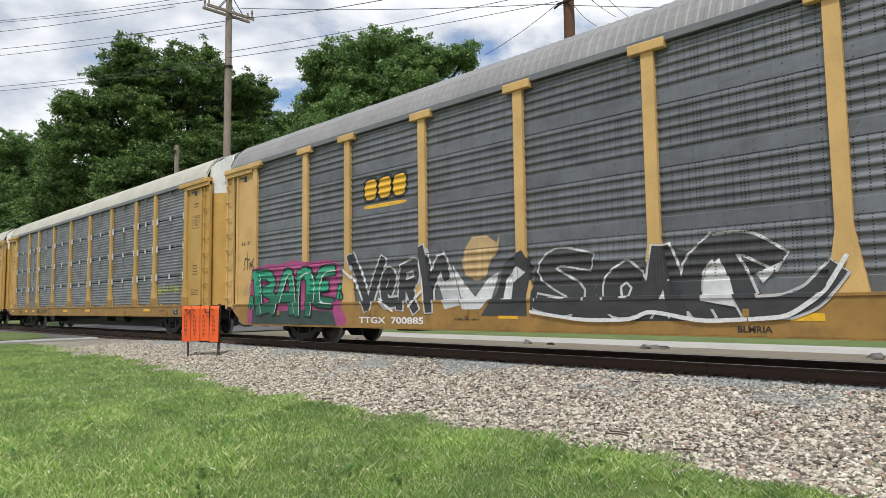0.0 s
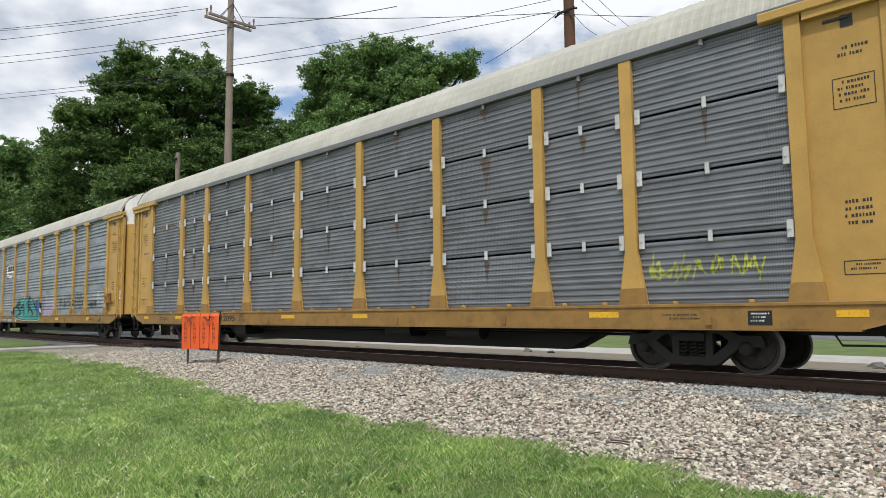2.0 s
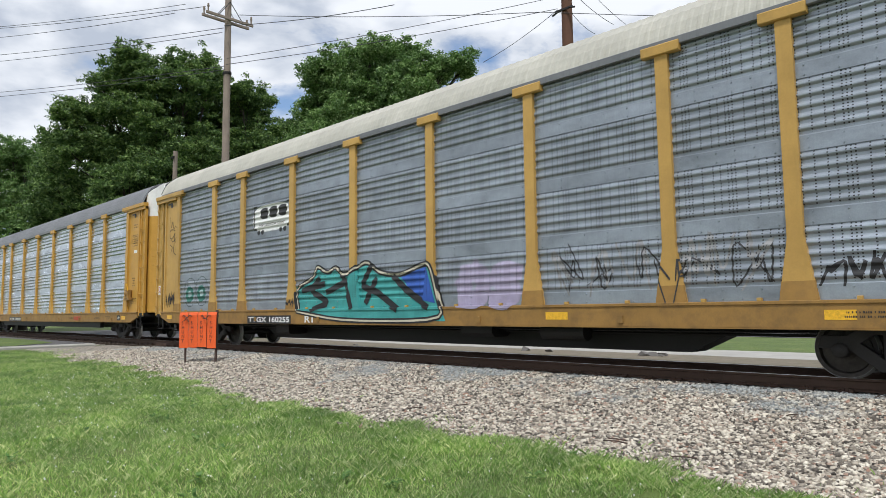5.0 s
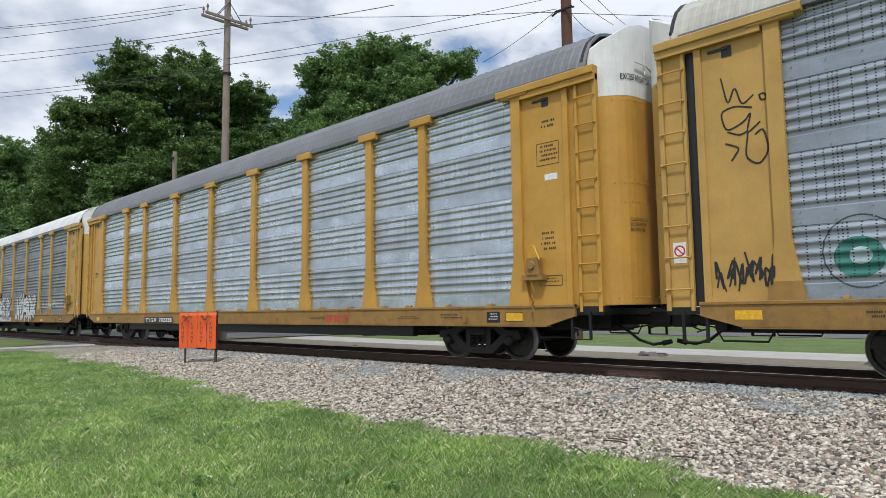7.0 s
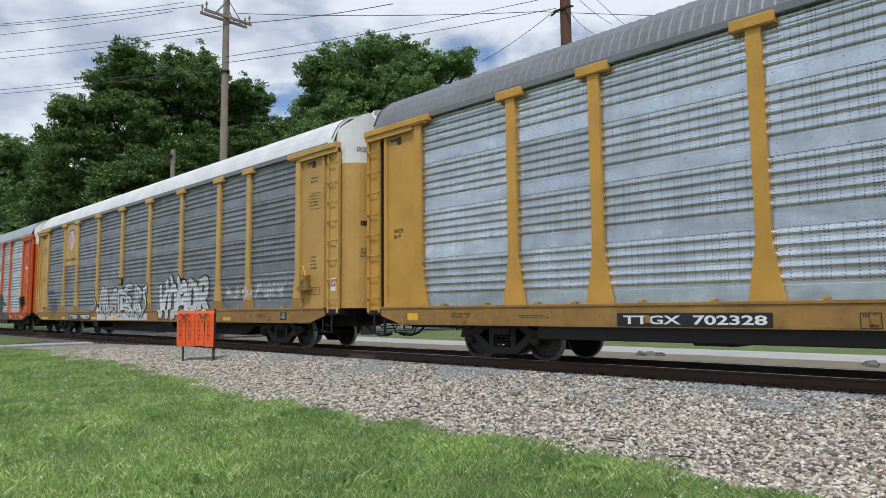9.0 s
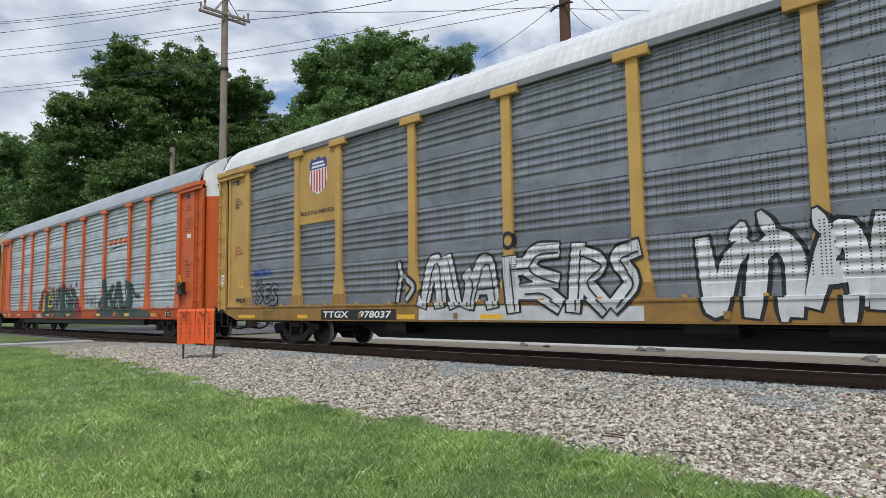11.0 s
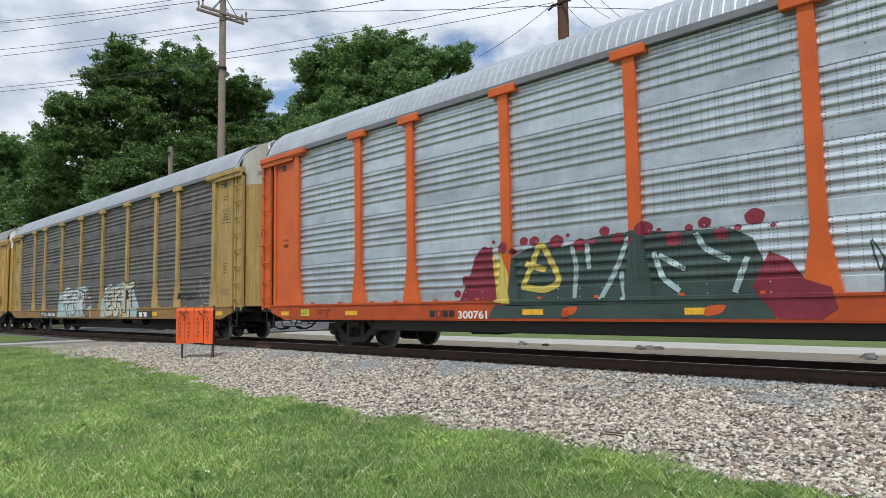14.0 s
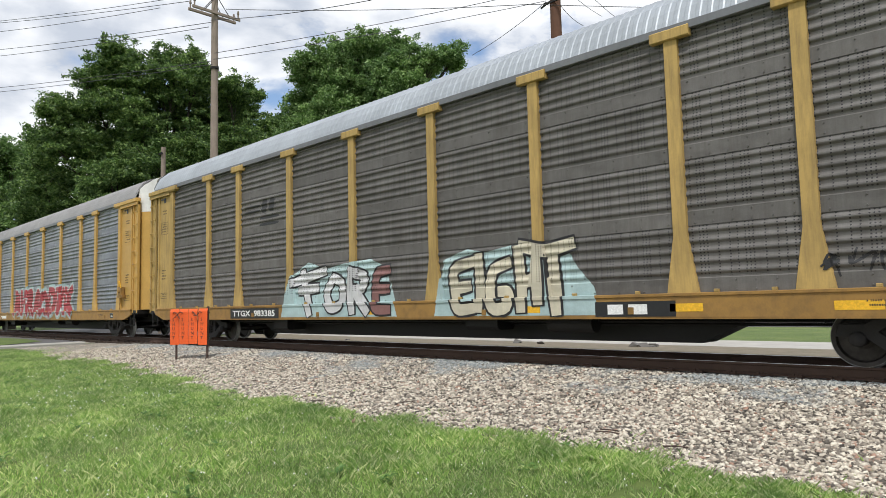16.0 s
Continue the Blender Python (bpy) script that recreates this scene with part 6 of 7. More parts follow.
    # last car
    piece(c7, -3.8, 6.2, 1.0, 2.3, [1, 4, 7, 1, 2, 0, 4, 6], [(S_PALE, 0.35), (S_WHITE, 0.12), (S_RED, -0.02)], 71, width=0.4, label="red sprayed letters edged in white and pale teal")
    on_face(c7, "emblem_bar", *rects([(-6.4, -5.2, 0.82, 0.98)]), WHITE_MARK, FACE - 0.006)


LATCH = Form().box(-0.08, 0.08, PANEL_Y - 0.003, PANEL_Y, 5.02, 5.2).box(-0.3, 0.02, PANEL_Y - 0.02, PANEL_Y, 5.14, 5.18).done("latch_hole")
LIME_PLATE = plain("yellow_green_plate", (0.50, 0.50, 0.04), 0.45)
dress_cars()
# ---------------------------------------------------------------- poles and wires
def wire(name, a, b, sag, r=0.012):
    pts = [Vector(a).lerp(Vector(b), t) - Vector((0, 0, sag * 4 * t * (1 - t))) for t in [k / 14 for k in range(15)]]
    return tagged(put(name, Form().pipe(pts, r, 5).done(name), WIRE), "dark overhead wire strung between poles", "wire", "overhead wires")


def utility_pole():
    x, y = -30.43, 15.52
    p = thing("utility_pole", "weathered grey timber utility pole with a double crossarm", "utility pole", "", "", pose(x, y, -0.35))
    put("shaft", Form().rod((0, 0, 0), (0, 0, 17.6), 0.215, 0.15, 16).done("shaft"), POLE_GREY, p)
    for s in (-1, 1):
        put("crossarm", Form().box(-1.25, 1.25, -0.05, 0.05, 15.95, 16.08, 0.01).done("crossarm"), POLE_GREY, p, pose(0, 0, 0, 0, 0, 90) @ pose(0, s * 0.22, 0))
        for q in (-1, 1):
            put("insulator", Form().rod((0, 0, 16.08), (0, 0, 16.45), 0.035, 0.045, 8).rod((0, 0, 16.3), (0, 0, 16.36), 0.06, 0.06, 10).done("insulator"), POLE_GREY, p, pose(0, 0, 0, 0, 0, 90) @ pose(q * 1.15, s * 0.22, 0))
            put("brace", Form().rod((q * 0.65, s * 0.26, 16.0), (0, s * 0.2, 16.9), 0.02, 0.02, 6).done("brace"), STEEL_DARK, p, pose(0, 0, 0, 0, 0, 90))
    put("collar", Form().rod((0, 0, 13.2), (0, 0, 13.32), 0.215, 0.215, 12).box(0.0, 0.34, -0.05, 0.05, 13.2, 13.3).done("collar"), STEEL_DARK, p)
    return p


utility_pole()
brown = thing("utility_pole", "dark brown creosoted timber pole behind the train", "utility pole", "", "", pose(-18.7, 27.97, -0.37))
put("shaft", Form().rod((0, 0, 0), (0, 0, 20.0), 0.34, 0.26, 18).done("shaft"), POLE_BROWN, brown)
put("clamp", Form().box(-0.5, 0.55, -0.36, -0.28, 16.5, 16.6).rod((0.35, -0.34, 16.55), (0.75, -0.45, 16.4), 0.05, 0.05, 8).rod((-0.35, -0.34, 16.5), (-0.65, -0.34, 16.4), 0.05, 0.05, 8).done("clamp"), STEEL_DARK, brown)
stub = thing("old_pole", "short grey weathered pole standing among the trees", "utility pole", "", "", pose(-39.0, 16.7, -0.35))
put("shaft", Form().rod((0, 0, 0), (0, 0, 11.05), 0.17, 0.13, 12).done("shaft"), POLE_GREY, stub)
put("clamp", Form().box(-0.2, 0.2, -0.2, -0.12, 10.6, 10.7).done("clamp"), STEEL_DARK, stub)
# service lines past the grey pole, low cable on the collar, guys on the brown pole
for a_, b_ in (
    ((-56.81, 8.93, 21.48), (-37.97, 16.65, 19.45)),
    ((-59.19, 9.3, 22.25), (-33.43, 15.74, 17.47)),
    ((-54.5, 8.59, 19.86), (-36.56, 15.39, 18.02)),
    ((-59.32, 9.4, 20.24), (-30.07, 15.13, 15.04)),
    ((-61.73, 9.8, 20.48), (-30.15, 15.08, 14.82)),
    ((-30.06, 15.13, 15.15), (-19.7, 17.19, 13.36)),
    ((-29.5, 15.63, 15.67), (-17.27, 23.76, 14.33)),
    ((-17.27, 23.76, 14.33), (-5.46, 49.31, 18.16)),
    ((-59.51, 9.54, 17.47), (-30.16, 15.26, 13.16)),
    ((-61.91, 9.93, 17.78), (-30.17, 15.27, 12.99)),
    ((-30.11, 15.3, 13.24), (-18.95, 27.52, 16.26)),
    ((-30.06, 15.32, 13.54), (-18.75, 27.7, 16.95)),
    ((-18.96, 27.53, 16.21), (-25.65, 29.39, 15.79)),
    ((-18.48, 28.02, 16.08), (-20.83, 34.03, 17.44)),
    ((-18.41, 27.97, 17.17), (-20.99, 36.55, 18.81)),
    ((-18.23, 28.05, 18.02), (-20.44, 37.1, 18.8))):
    wire("overhead_wire", a_, b_, 0.15, 0.016)


# ---------------------------------------------------------------- trees
def crown(rng, lobes, count, size):
    """Leaves in flat drooping sprays that stand on the lobes of a crown, thinner inside."""
    sub = []
    for x, y, z, r in lobes:
        for _ in range(int(14 + 26 * r * r)):
            d = rng.normal(size=3)
            d /= np.linalg.norm(d)
            d *= r * rng.uniform(0.15, 1.0) ** 0.45 * rng.uniform(0.7, 1.3) + 0.12 * rng.random()
            sub.append((x + d[0], y + d[1], z + d[2] * 0.92, rng.uniform(0.22, 0.52)))
        # loose shoots that break the outline
        for _ in range(int(6 + 7 * r)):
            d = rng.normal(size=3)
            d[2] = abs(d[2]) * 1.1 - 0.2
            d *= (r + rng.uniform(0.15, 0.75)) / np.linalg.norm(d)
            sub.append((x + d[0], y + d[1], z + d[2], rng.uniform(0.14, 0.26)))
    lob = np.array(sub)
    wts = lob[:, 3] ** 1.5
    pick = rng.choice(len(lob), count, p=wts / wts.sum())
    d = rng.normal(size=(count, 3))
    d /= np.linalg.norm(d, axis=1)[:, None]
    rad = lob[pick, 3] * rng.uniform(0.1, 1.0, count) ** 0.5
    flat = np.hypot(d[:, 0], d[:, 1]) * rad
    cen = lob[pick, :3] + d * rad[:, None] * [1.25, 1.25, 0.5]
    cen[:, 2] -= 0.35 * flat
    per = 8
    cen = np.repeat(cen, per, axis=0) + rng.normal(scale=0.11, size=(count * per, 3)) * [1, 1, 0.7]
    n = len(cen)
    a = rng.normal(size=(n, 3)); a[:, 2] = a[:, 2] * 0.6 - 0.5
    a /= np.linalg.norm(a, axis=1)[:, None]
    b = np.cross(a, rng.normal(size=(n, 3)))
    b /= np.linalg.norm(b, axis=1)[:, None]
    s = size * rng.uniform(0.6, 1.25, n)[:, None]
    v = np.stack([cen - a * s, cen + b * s * 0.45, cen + a * s, cen - b * s * 0.45], axis=1).reshape(-1, 3)
    return v


def leaf_mesh(name, v):
    n = len(v) // 4
    me = bpy.data.meshes.new(name)
    me.vertices.add(4 * n); me.loops.add(4 * n); me.polygons.add(n)
    me.vertices.foreach_set("co", v.ravel())
    me.loops.foreach_set("vertex_index", np.arange(4 * n))
    me.polygons.foreach_set("loop_start", np.arange(0, 4 * n, 4))
    me.update()
    me.validate()
    return me


def tree(seed, foot, lobes, count, size, leaf, label):
    rng = np.random.default_rng(seed)
    base = Vector((*foot, hill(*foot) - 0.1))
    t = thing("tree", label, "tree", "trees behind the track", "", Matrix.Translation(base))
    rel = [(x - base.x, y - base.y, z - base.z, r) for x, y, z, r in lobes]
    trunk = Form()
    pts = [Vector((0.15 * math.sin(k), 0.12 * math.cos(2 * k), k * 1.0)) for k in range(9)]
    for k in range(8):
        trunk.rod(pts[k], pts[k + 1], 0.42 - 0.03 * k, 0.39 - 0.03 * k, 10)
    for x, y, z, r in rel:
        k = 4 + int(rng.integers(0, 4))
        a, b = pts[k], Vector((x, y, z))
        mid = a.lerp(b, 0.5) + Vector((0, 0, 0.4))
        trunk.rod(a, mid, 0.15, 0.09, 7).rod(mid, b, 0.09, 0.04, 7)
        for j in range(5):
            tip = b + Vector(rng.normal(size=3)).normalized() * r * 0.85
            trunk.rod(mid.lerp(b, 0.5 + 0.1 * j), tip, 0.045, 0.015, 5)
    put("trunk", trunk.done("trunk"), BARK, t)
    put("crown", leaf_mesh("crown", crown(rng, rel, count, size)), leaf, t)
    return t


tree(1, (-45.5, 19.0), [(-44.1, 16.1, 17.6, 0.9), (-44.9, 15.6, 16.7, 1.0), (-47.8, 15.2, 16.8, 0.7), (-43.4, 16.8, 16.3, 1.0), (-44.8, 19.0, 18.0, 0.9), (-44.6, 20.6, 18.5, 1.0), (-42.2, 20.4, 16.8, 0.9), (-42.4, 18.8, 16.0, 1.3), (-46.4, 13.0, 13.8, 0.8), (-47.9, 14.3, 14.6, 0.8), (-46.9, 15.4, 14.9, 1.3), (-44.4, 16.4, 14.6, 1.6), (-44.9, 18.8, 15.0, 1.7), (-45.0, 21.2, 15.5, 1.7),
                          (-46.5, 13.0, 11.7, 1.4), (-46.6, 15.1, 12.1, 1.9), (-46.4, 17.9, 12.5, 2.1), (-46.9, 21.3, 13.2, 2.3), (-50.5, 13.5, 10.6, 1.6), (-47.4, 16.1, 10.1, 2.1), (-47.0, 19.8, 10.9, 2.2), (-46.0, 17.0, 7.6, 2.6), (-48.5, 13.2, 7.8, 2.4), (-45.0, 21.5, 9.0, 2.4), (-42.5, 15.0, 8.5, 1.9), (-42.0, 17.3, 10.2, 1.8), (-41.8, 19.6, 11.2, 1.8), (-41.5, 18.0, 7.5, 2.0), (-42.5, 21.5, 12.6, 1.4), (-43.0, 17.0, 13.0, 1.4)], 42000, 0.105, LEAF_DARK, "large dark green broadleaf tree with a ragged crown")
tree(4, (-43.0, 24.2), [(-42.5, 22.8, 16.4, 0.9), (-43.0, 24.4, 16.1, 1.1), (-44.0, 23.8, 15.1, 1.6), (-41.1, 26.0, 14.4, 0.5), (-44.9, 23.8, 13.6, 1.6), (-41.8, 24.8, 13.4, 1.3), (-43.0, 24.0, 11.2, 1.9), (-40.5, 25.0, 10.8, 1.4), (-40.6, 23.0, 12.0, 1.2)], 12500, 0.105, LEAF_DARK, "dark green broadleaf tree with a thin outer crown")
tree(2, (-72.0, 16.8), [(-71.4, 15.2, 16.3, 1.3), (-71.5, 16.5, 15.7, 1.4), (-73.9, 18.8, 16.8, 1.5), (-69.3, 18.8, 16.8, 0.9), (-73.8, 14.9, 14.9, 2.1), (-74.2, 17.9, 13.6, 2.5), (-71.8, 15.1, 11.7, 2.5), (-69.7, 19.2, 13.3, 2.1), (-70.5, 14.0, 8.5, 2.6), (-69.0, 18.0, 9.0, 2.6), (-66.5, 15.5, 6.0, 2.8), (-62.0, 17.0, 6.0, 2.8), (-72.0, 12.5, 9.0, 2.8)], 17000, 0.14, LEAF_MID, "lighter green distant tree beyond the road")
tree(3, (-30.5, 24.5), [(-31.3, 21.5, 14.5, 0.8), (-30.6, 22.4, 15.0, 0.8), (-30.8, 24.2, 16.0, 0.9), (-28.8, 23.2, 15.7, 0.4), (-29.2, 25.2, 15.8, 0.8), (-28.8, 26.0, 16.4, 0.6), (-27.2, 25.8, 15.1, 0.8), (-26.0, 26.6, 14.9, 0.5), (-25.7, 27.7, 15.2, 0.5), (-31.8, 23.4, 13.8, 1.5), (-32.5, 22.3, 13.0, 0.8), (-29.5, 23.7, 14.0, 1.3), (-28.9, 25.4, 14.6, 1.3), (-28.0, 27.3, 14.8, 0.8),
                          (-32.2, 22.6, 11.7, 1.1), (-31.7, 24.2, 12.2, 1.4), (-34.5, 22.4, 11.3, 0.6), (-29.6, 22.4, 11.8, 1.5), (-28.0, 24.0, 12.8, 1.2), (-30.6, 21.4, 10.2, 1.5), (-27.0, 25.4, 13.2, 1.1), (-30.2, 22.6, 13.4, 1.1)], 28000, 0.09, LEAF_MID, "full mid-green broadleaf tree behind the train")


# ---------------------------------------------------------------- shunt rack by the track
def shunt_rack():
    x, y = -19.05, 8.95
    s = thing("shunt_rack", "four orange plastic shunts hung on rusty steel posts by the track", "sign", "", "", pose(x, y, hill(x, y), 0, 0, 24))
    put("post", Form().box(-0.03, 0.03, -0.02, 0.02, -0.2, 1.0, 0.008).done("post"), RUST_POST, s, pose(-0.5, 0.07, 0))
    put("post", Form().box(-0.035, 0.035, -0.025, 0.025, -0.2, 1.56, 0.008).done("post"), RUST_POST, s, pose(0.60, 0.07, 0, 0, 1.0, 0))
    put("rail_bar", Form().box(-0.68, 0.70, 0.03, 0.06, 1.36, 1.41, 0.008).done("rail_bar"), RUST_POST, s)
    uv, f = flat_text("S\nH\nU\nN\nT", 0.0, 0.012)
    for k in range(4):
        w = 0.158
        prof = [(-w, 0.0), (-w, -0.012), (-0.07, -0.035), (0.07, -0.035), (w, -0.012), (w, 0.0)]
        n = len(prof)
        lo = 0.46 + 0.015 * ((k * 7) % 3)
        v = [(a, b, z) for z in (lo, 1.42, 1.5) for a, b in prof]
        v = [(a, b + (0.03 if z > 1.45 else 0.0), z) for a, b, z in v]
        fs = [tuple(range(n)), tuple(range(3 * n - 1, 2 * n - 1, -1))] + [(r * n + i, (r + 1) * n + i, (r + 1) * n + (i + 1) % n, r * n + (i + 1) % n) for r in range(2) for i in range(n)]
        p = put("shunt", Form().add(v, fs).done("shunt"), SIGN_ORANGE, s, pose(-0.50 + 0.332 * k, 0, 0, 0, random.uniform(-0.8, 0.8), 0))
        put("lettering", mesh("lettering", [(-0.05 + 0.10 * a, -0.038, 0.62 + 0.62 * b) for a, b in uv], f), BLACK, p, None, "black letters reading downwards")
        q = -1 if k % 2 else 1
        pts = [(0, -0.05, 1.38), (q * 0.05, -0.07, 1.42), (q * 0.16, -0.09, 1.36 - 0.02 * k), (q * 0.26, -0.09, 1.22 + 0.03 * k)]
        put("cable", Form().pipe(pts, 0.012, 6).done("cable"), RUST_POST, p, None, "dark hanging cable")
    return s


shunt_rack()


# ---------------------------------------------------------------- weeds, flowers and rubble
def weeds():
    rng = np.random.default_rng(11)
    spots = [(rng.uniform(-22, -2), 0) for _ in range(70)]
    for x, _ in spots:
        y = rng.uniform(max(1.6, -x * 0.22), grass_edge(x) + (0.5 if rng.random() < 0.4 else -0.2))
        n = int(rng.integers(10, 22))
        a, r = rng.uniform(0, 6.28, n), rng.uniform(0.02, 0.11, n)
        h = rng.uniform(0.02, 0.10, n)
        c = np.stack([r * np.cos(a), r * np.sin(a), h], 1)
        out = np.stack([np.cos(a), np.sin(a), rng.uniform(-0.1, 0.5, n)], 1) * rng.uniform(0.03, 0.06, n)[:, None]
        side = np.stack([-np.sin(a), np.cos(a), 0 * a], 1) * 0.018
        v = np.stack([c - out, c + side, c + out, c - side], 1).reshape(-1, 3)
        w = put("weed", leaf_mesh("weed", v), WEED, None, pose(x, y, hill(x, y) + 0.01))
        tagged(w, "low broadleaf weed growing in the lawn edge", "weed", "weeds in the lawn")
    n = 240
    x = -rng.uniform(2, 20, n)
    y = np.array([rng.uniform(max(1.4, -a * 0.25), grass_edge(a) - 0.2) for a in x])
    fm = Form()
    for a, b in zip(x, y):
        z = hill(a, b) + 0.07
        s = 0.006 + 0.0005 * math.hypot(a, b)
        fm.add([(a + s, b, z), (a, b + s, z), (a - s, b, z), (a, b - s, z), (a, b, z + s), (a, b, z - s)], [(0, 1, 4), (1, 2, 4), (2, 3, 4), (3, 0, 4), (1, 0, 5), (2, 1, 5), (3, 2, 5), (0, 3, 5)])
    tagged(put("clover_flowers", fm.done("clover_flowers"), WHITE_MARK), "tiny white clover flowers dotted in the grass", "flower", "", "stuff")
    for k in range(9):
        x, y = (-9.5 + rng.normal() * 0.35, 18.2 + rng.normal() * 0.15) if k < 4 else (rng.uniform(-22, -3), rng.uniform(16.8, 18.5))
        r = rng.uniform(0.10, 0.22)
        pts = rng.normal(size=(14, 3))
        pts /= np.linalg.norm(pts, axis=1)[:, None]
        bm = bmesh.new()
        for p in pts * rng.uniform(0.8, 1.1, (14, 1)) * [r * 1.3, r, r * 0.7]:
            bm.verts.new(p)
        bmesh.ops.convex_hull(bm, input=bm.verts[:])
        me = bpy.data.meshes.new("rubble_stone")
        bm.to_mesh(me)
        bm.free()
        tagged(put("rubble_stone", me, RUBBLE, None, pose(x, y, hill(x, y) + r * 0.35)), "dark broken stone lying beside the path", "stone", "rubble by the path")
    for k in range(26):
        x = -rng.uniform(2.5, 16)
        y = rng.uniform(grass_edge(x) + 0.2, 10.3)
        L = rng.uniform(0.08, 0.3)
        st = Form().pipe([(-L / 2, 0, 0), (0, rng.normal() * 0.015, 0.006), (L / 2, 0, 0)], 0.008, 5).done("twig")
        tagged(put("twig", st, RUST_POST, None, pose(x, y, hill(x, y) + 0.055, 0, 0, rng.uniform(0, 180))), "short brown twig on the ballast", "twig", "twigs on the ballast")


WEED = leaf_mat("weed_leaves", (0.08, 0.17, 0.04), (0.14, 0.28, 0.06), (0.26, 0.40, 0.12))
RUBBLE = worn("dark_rubble", (0.16, 0.15, 0.14), (0.07, 0.065, 0.06), 0.9, streak=False)
weeds()


# ---------------------------------------------------------------- loose stones and grass
def scatter_stones():
    rng = np.random.default_rng(5)
    oct_v = np.array([(1, 0, 0), (0, 1, 0), (-1, 0, 0), (0, -1, 0), (0, 0, 1), (0, 0, -1)], float)
    oct_f = np.array([(0, 1, 4), (1, 2, 4), (2, 3, 4), (3, 0, 4), (1, 0, 5), (2, 1, 5), (3, 2, 5), (0, 3, 5)])
    n = 60000
    x = -0.5 - 27.0 * rng.uniform(0, 1, n) ** 1.5
    lo = np.array([grass_edge(a) for a in x])
    y = lo + (11.0 - lo) * rng.uniform(-0.04, 1, n)
    z = np.array([hill(a, b) for a, b in zip(x, y)]) + 0.025
    s = rng.uniform(0.018, 0.042, (n, 1, 1)) * rng.uniform(0.6, 1.35, (n, 1, 3))
    v = oct_v[None] * s + rng.normal(scale=0.006, size=(n, 6, 3))
    q = rng.normal(size=(n, 3, 3))
    q, _ = np.linalg.qr(q)
    v = np.einsum("nij,nkj->nki", q, v)
    v[:, :, 2] *= 0.75
    v += np.stack([x, y, z], 1)[:, None, :]
    f = (oct_f[None] + 6 * np.arange(n)[:, None, None]).reshape(-1)
    me = bpy.data.meshes.new("ballast_stones")
    m = n * 8
    me.vertices.add(6 * n); me.loops.add(3 * m); me.polygons.add(m)
    me.vertices.foreach_set("co", v.ravel())
    me.loops.foreach_set("vertex_index", f)
    me.polygons.foreach_set("loop_start", np.arange(0, 3 * m, 3))
    me.update()
    tagged(put("ballast_stones", me, STONE), "pale grey and tan crushed stones", "gravel", "", "stuff")


scatter_stones()


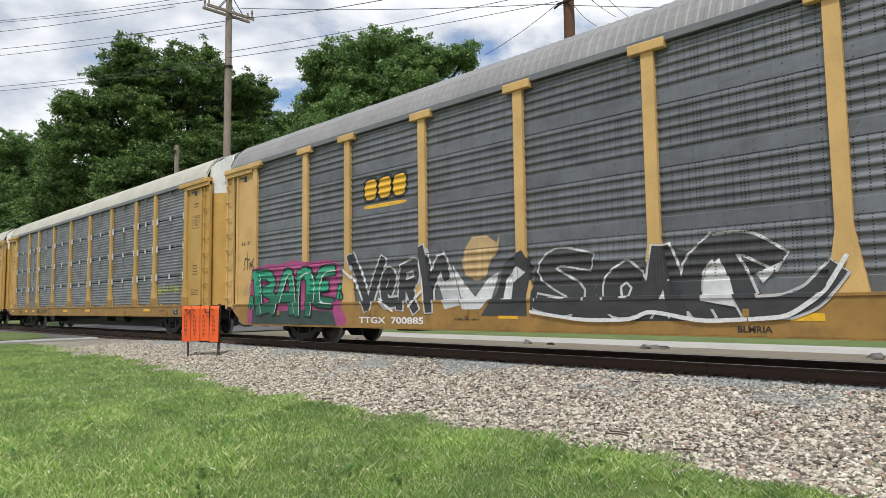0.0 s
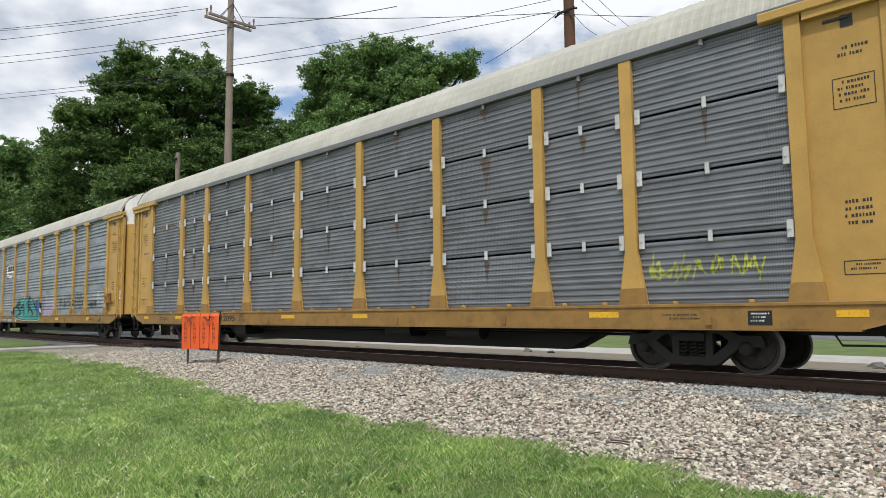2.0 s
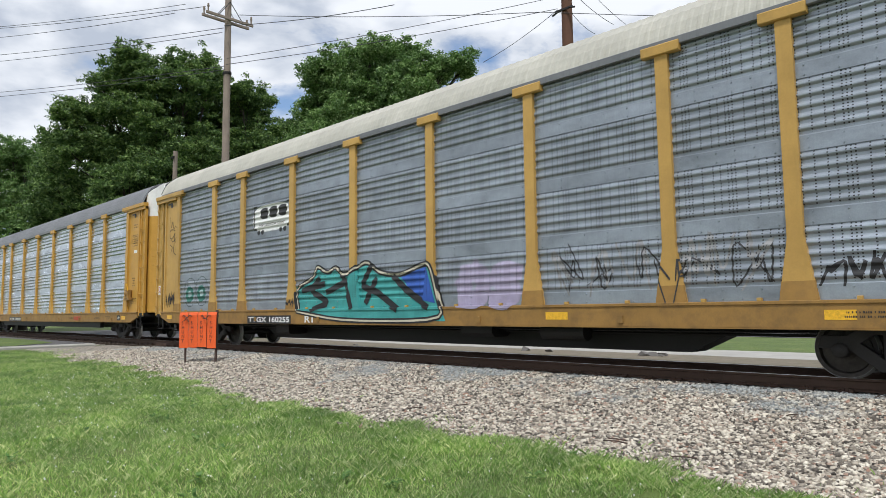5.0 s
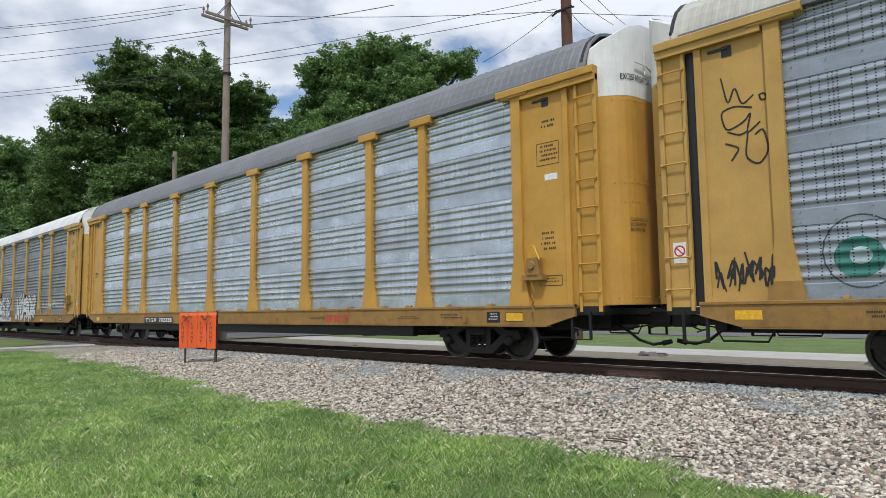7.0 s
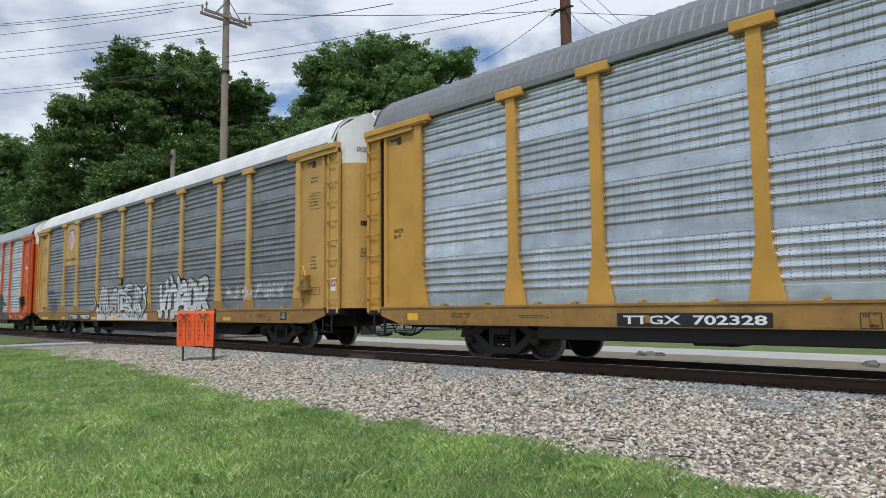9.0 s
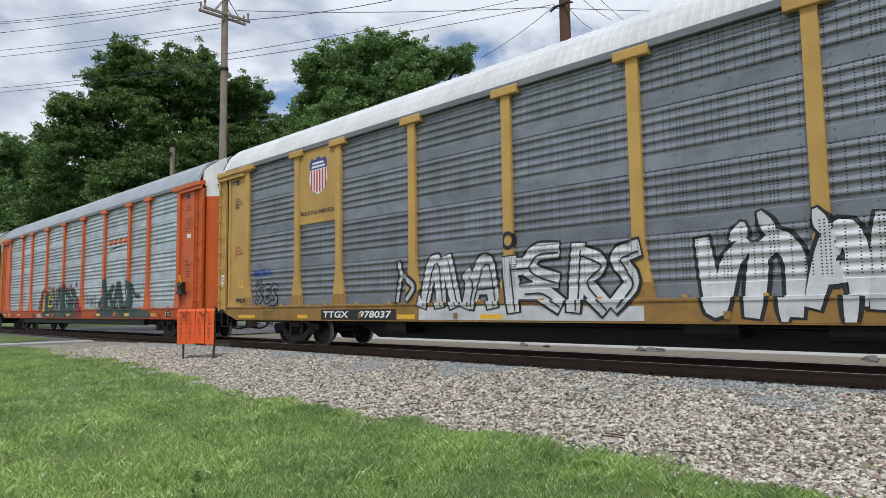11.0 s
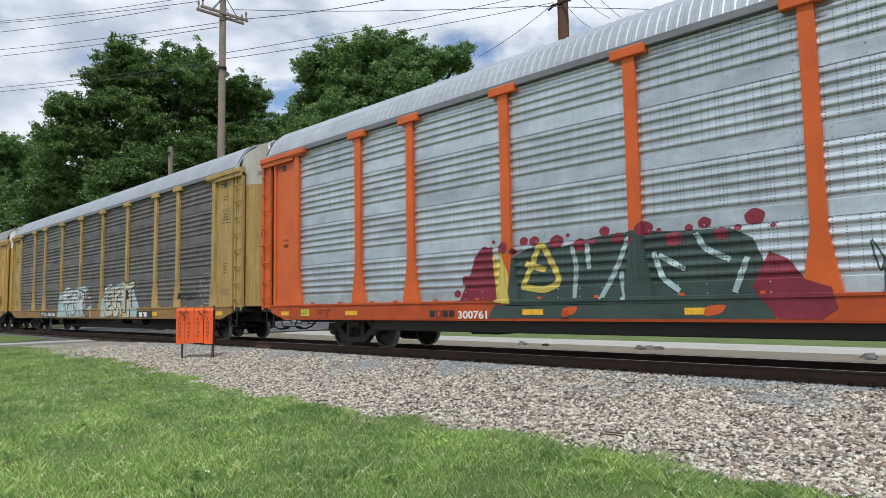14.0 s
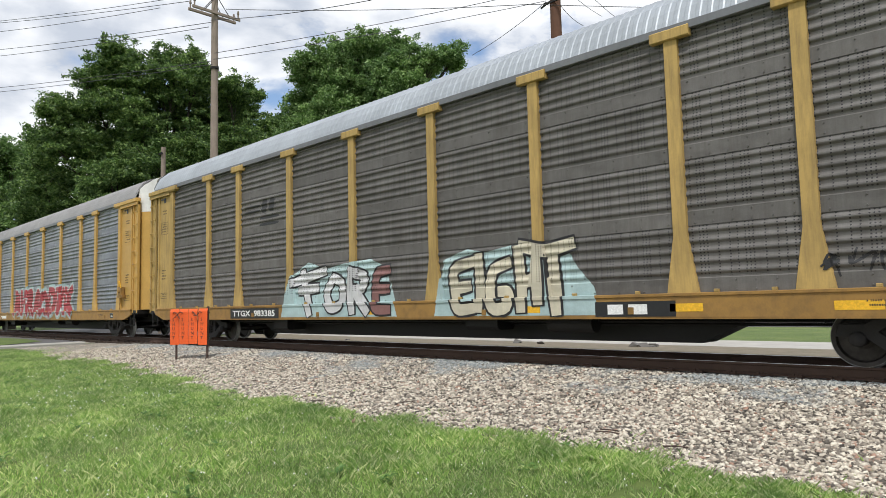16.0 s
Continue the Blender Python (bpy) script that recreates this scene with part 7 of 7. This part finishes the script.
def grow_grass():
    rng = np.random.default_rng(8)
    n = 300000
    x = -1.0 - 29.0 * rng.uniform(0, 1, n) ** 1.7
    # thins out behind and beside the viewer
    x += np.where(x > -3, 1.2 * np.abs(rng.normal(size=n)), 0)
    lo = np.maximum(0.8, -x * 0.12) - 0.5 * np.abs(rng.normal(size=n))
    hi = np.array([grass_edge(a) for a in x]) + 0.16 * rng.normal(size=n) ** 2 + np.where((x < -14) & (rng.random(n) < 0.3), rng.uniform(0, 1.4, n) * rng.random(n), 0)
    y = lo + (hi - lo) * rng.uniform(0, 1, n)
    z = np.array([hill(a, b) for a, b in zip(x, y)])
    h = rng.uniform(0.025, 0.075, n) * (1 + 0.35 * np.sin(x * 2.1) * np.sin(y * 1.7) + 0.35 * np.sin(x * 5.3 + y * 3.1) * np.sin(y * 6.1 - x))
    # taller uncut tufts along the gravel
    m = n // 9
    tuft = rng.uniform(0, 1, 260)
    tx = -1.5 - 22.0 * tuft ** 1.4
    k = rng.integers(0, 260, m)
    x[:m] = tx[k] + rng.normal(scale=0.09, size=m)
    y[:m] = np.array([grass_edge(q) for q in tx])[k] + np.random.default_rng(3).uniform(-0.5, 0.12, 260)[k] + rng.normal(scale=0.07, size=m)
    z[:m] = np.array([hill(p, q) for p, q in zip(x[:m], y[:m])])
    h[:m] = rng.uniform(0.04, 0.11, m)
    a = rng.uniform(0, 2 * np.pi, n)
    w = rng.uniform(0.0016, 0.0032, n) * (1 + 0.05 * np.hypot(x, y))
    lean = rng.normal(scale=0.5, size=(n, 2)) * h[:, None]
    base = np.stack([x, y, z], 1)
    side = np.stack([np.cos(a) * w, np.sin(a) * w, 0 * a], 1)
    mid = base + np.stack([lean[:, 0] * 0.4, lean[:, 1] * 0.4, h * 0.6], 1)
    tip = base + np.stack([lean[:, 0], lean[:, 1], h], 1)
    v = np.stack([base - side, base + side, mid + side * 0.8, tip], 1)
    me = leaf_mesh("lawn_grass", v.reshape(-1, 3))
    tagged(put("lawn_grass", me, BLADE), "short mown green grass blades", "grass", "", "stuff")


grow_grass()


# ---------------------------------------------------------------- what moves
LAG = [(0, 0), (1, -0.02), (1.5, -0.11), (2, -0.17), (2.5, -0.09), (3, 0.2), (3.5, 0.15), (4, 0.1), (5, 0.04), (6.5, 0.02), (9, 0.03), (11.5, 0.03), (13, 0.06), (14, 0.05), (15, 0), (16, -0.03)]


def way(t):
    """How far the train has come: it slows a little, then picks up, with some jerks."""
    u = t - 8.0
    return 10.437 * t + 0.000281 * u ** 3 + 0.00620 * u ** 2 - 0.02348 * u - 0.172 + float(np.interp(t, [q[0] for q in LAG], [q[1] for q in LAG]))


def motions():
    for n, car in enumerate(CARS):
        walk(car, [(t * 0.5, pose(-7.17 - 28.65 * n + way(t * 0.5), TRACK, 0)) for t in range(33)])
    turns = [(f / 30, math.degrees(way(f / 30) / 0.42)) for f in range(481)]
    for w, x in WHEELSETS:
        walk(w, [(t, pose(x, 0, 0.42, 0, a % 360, 0)) for t, a in turns])


motions()
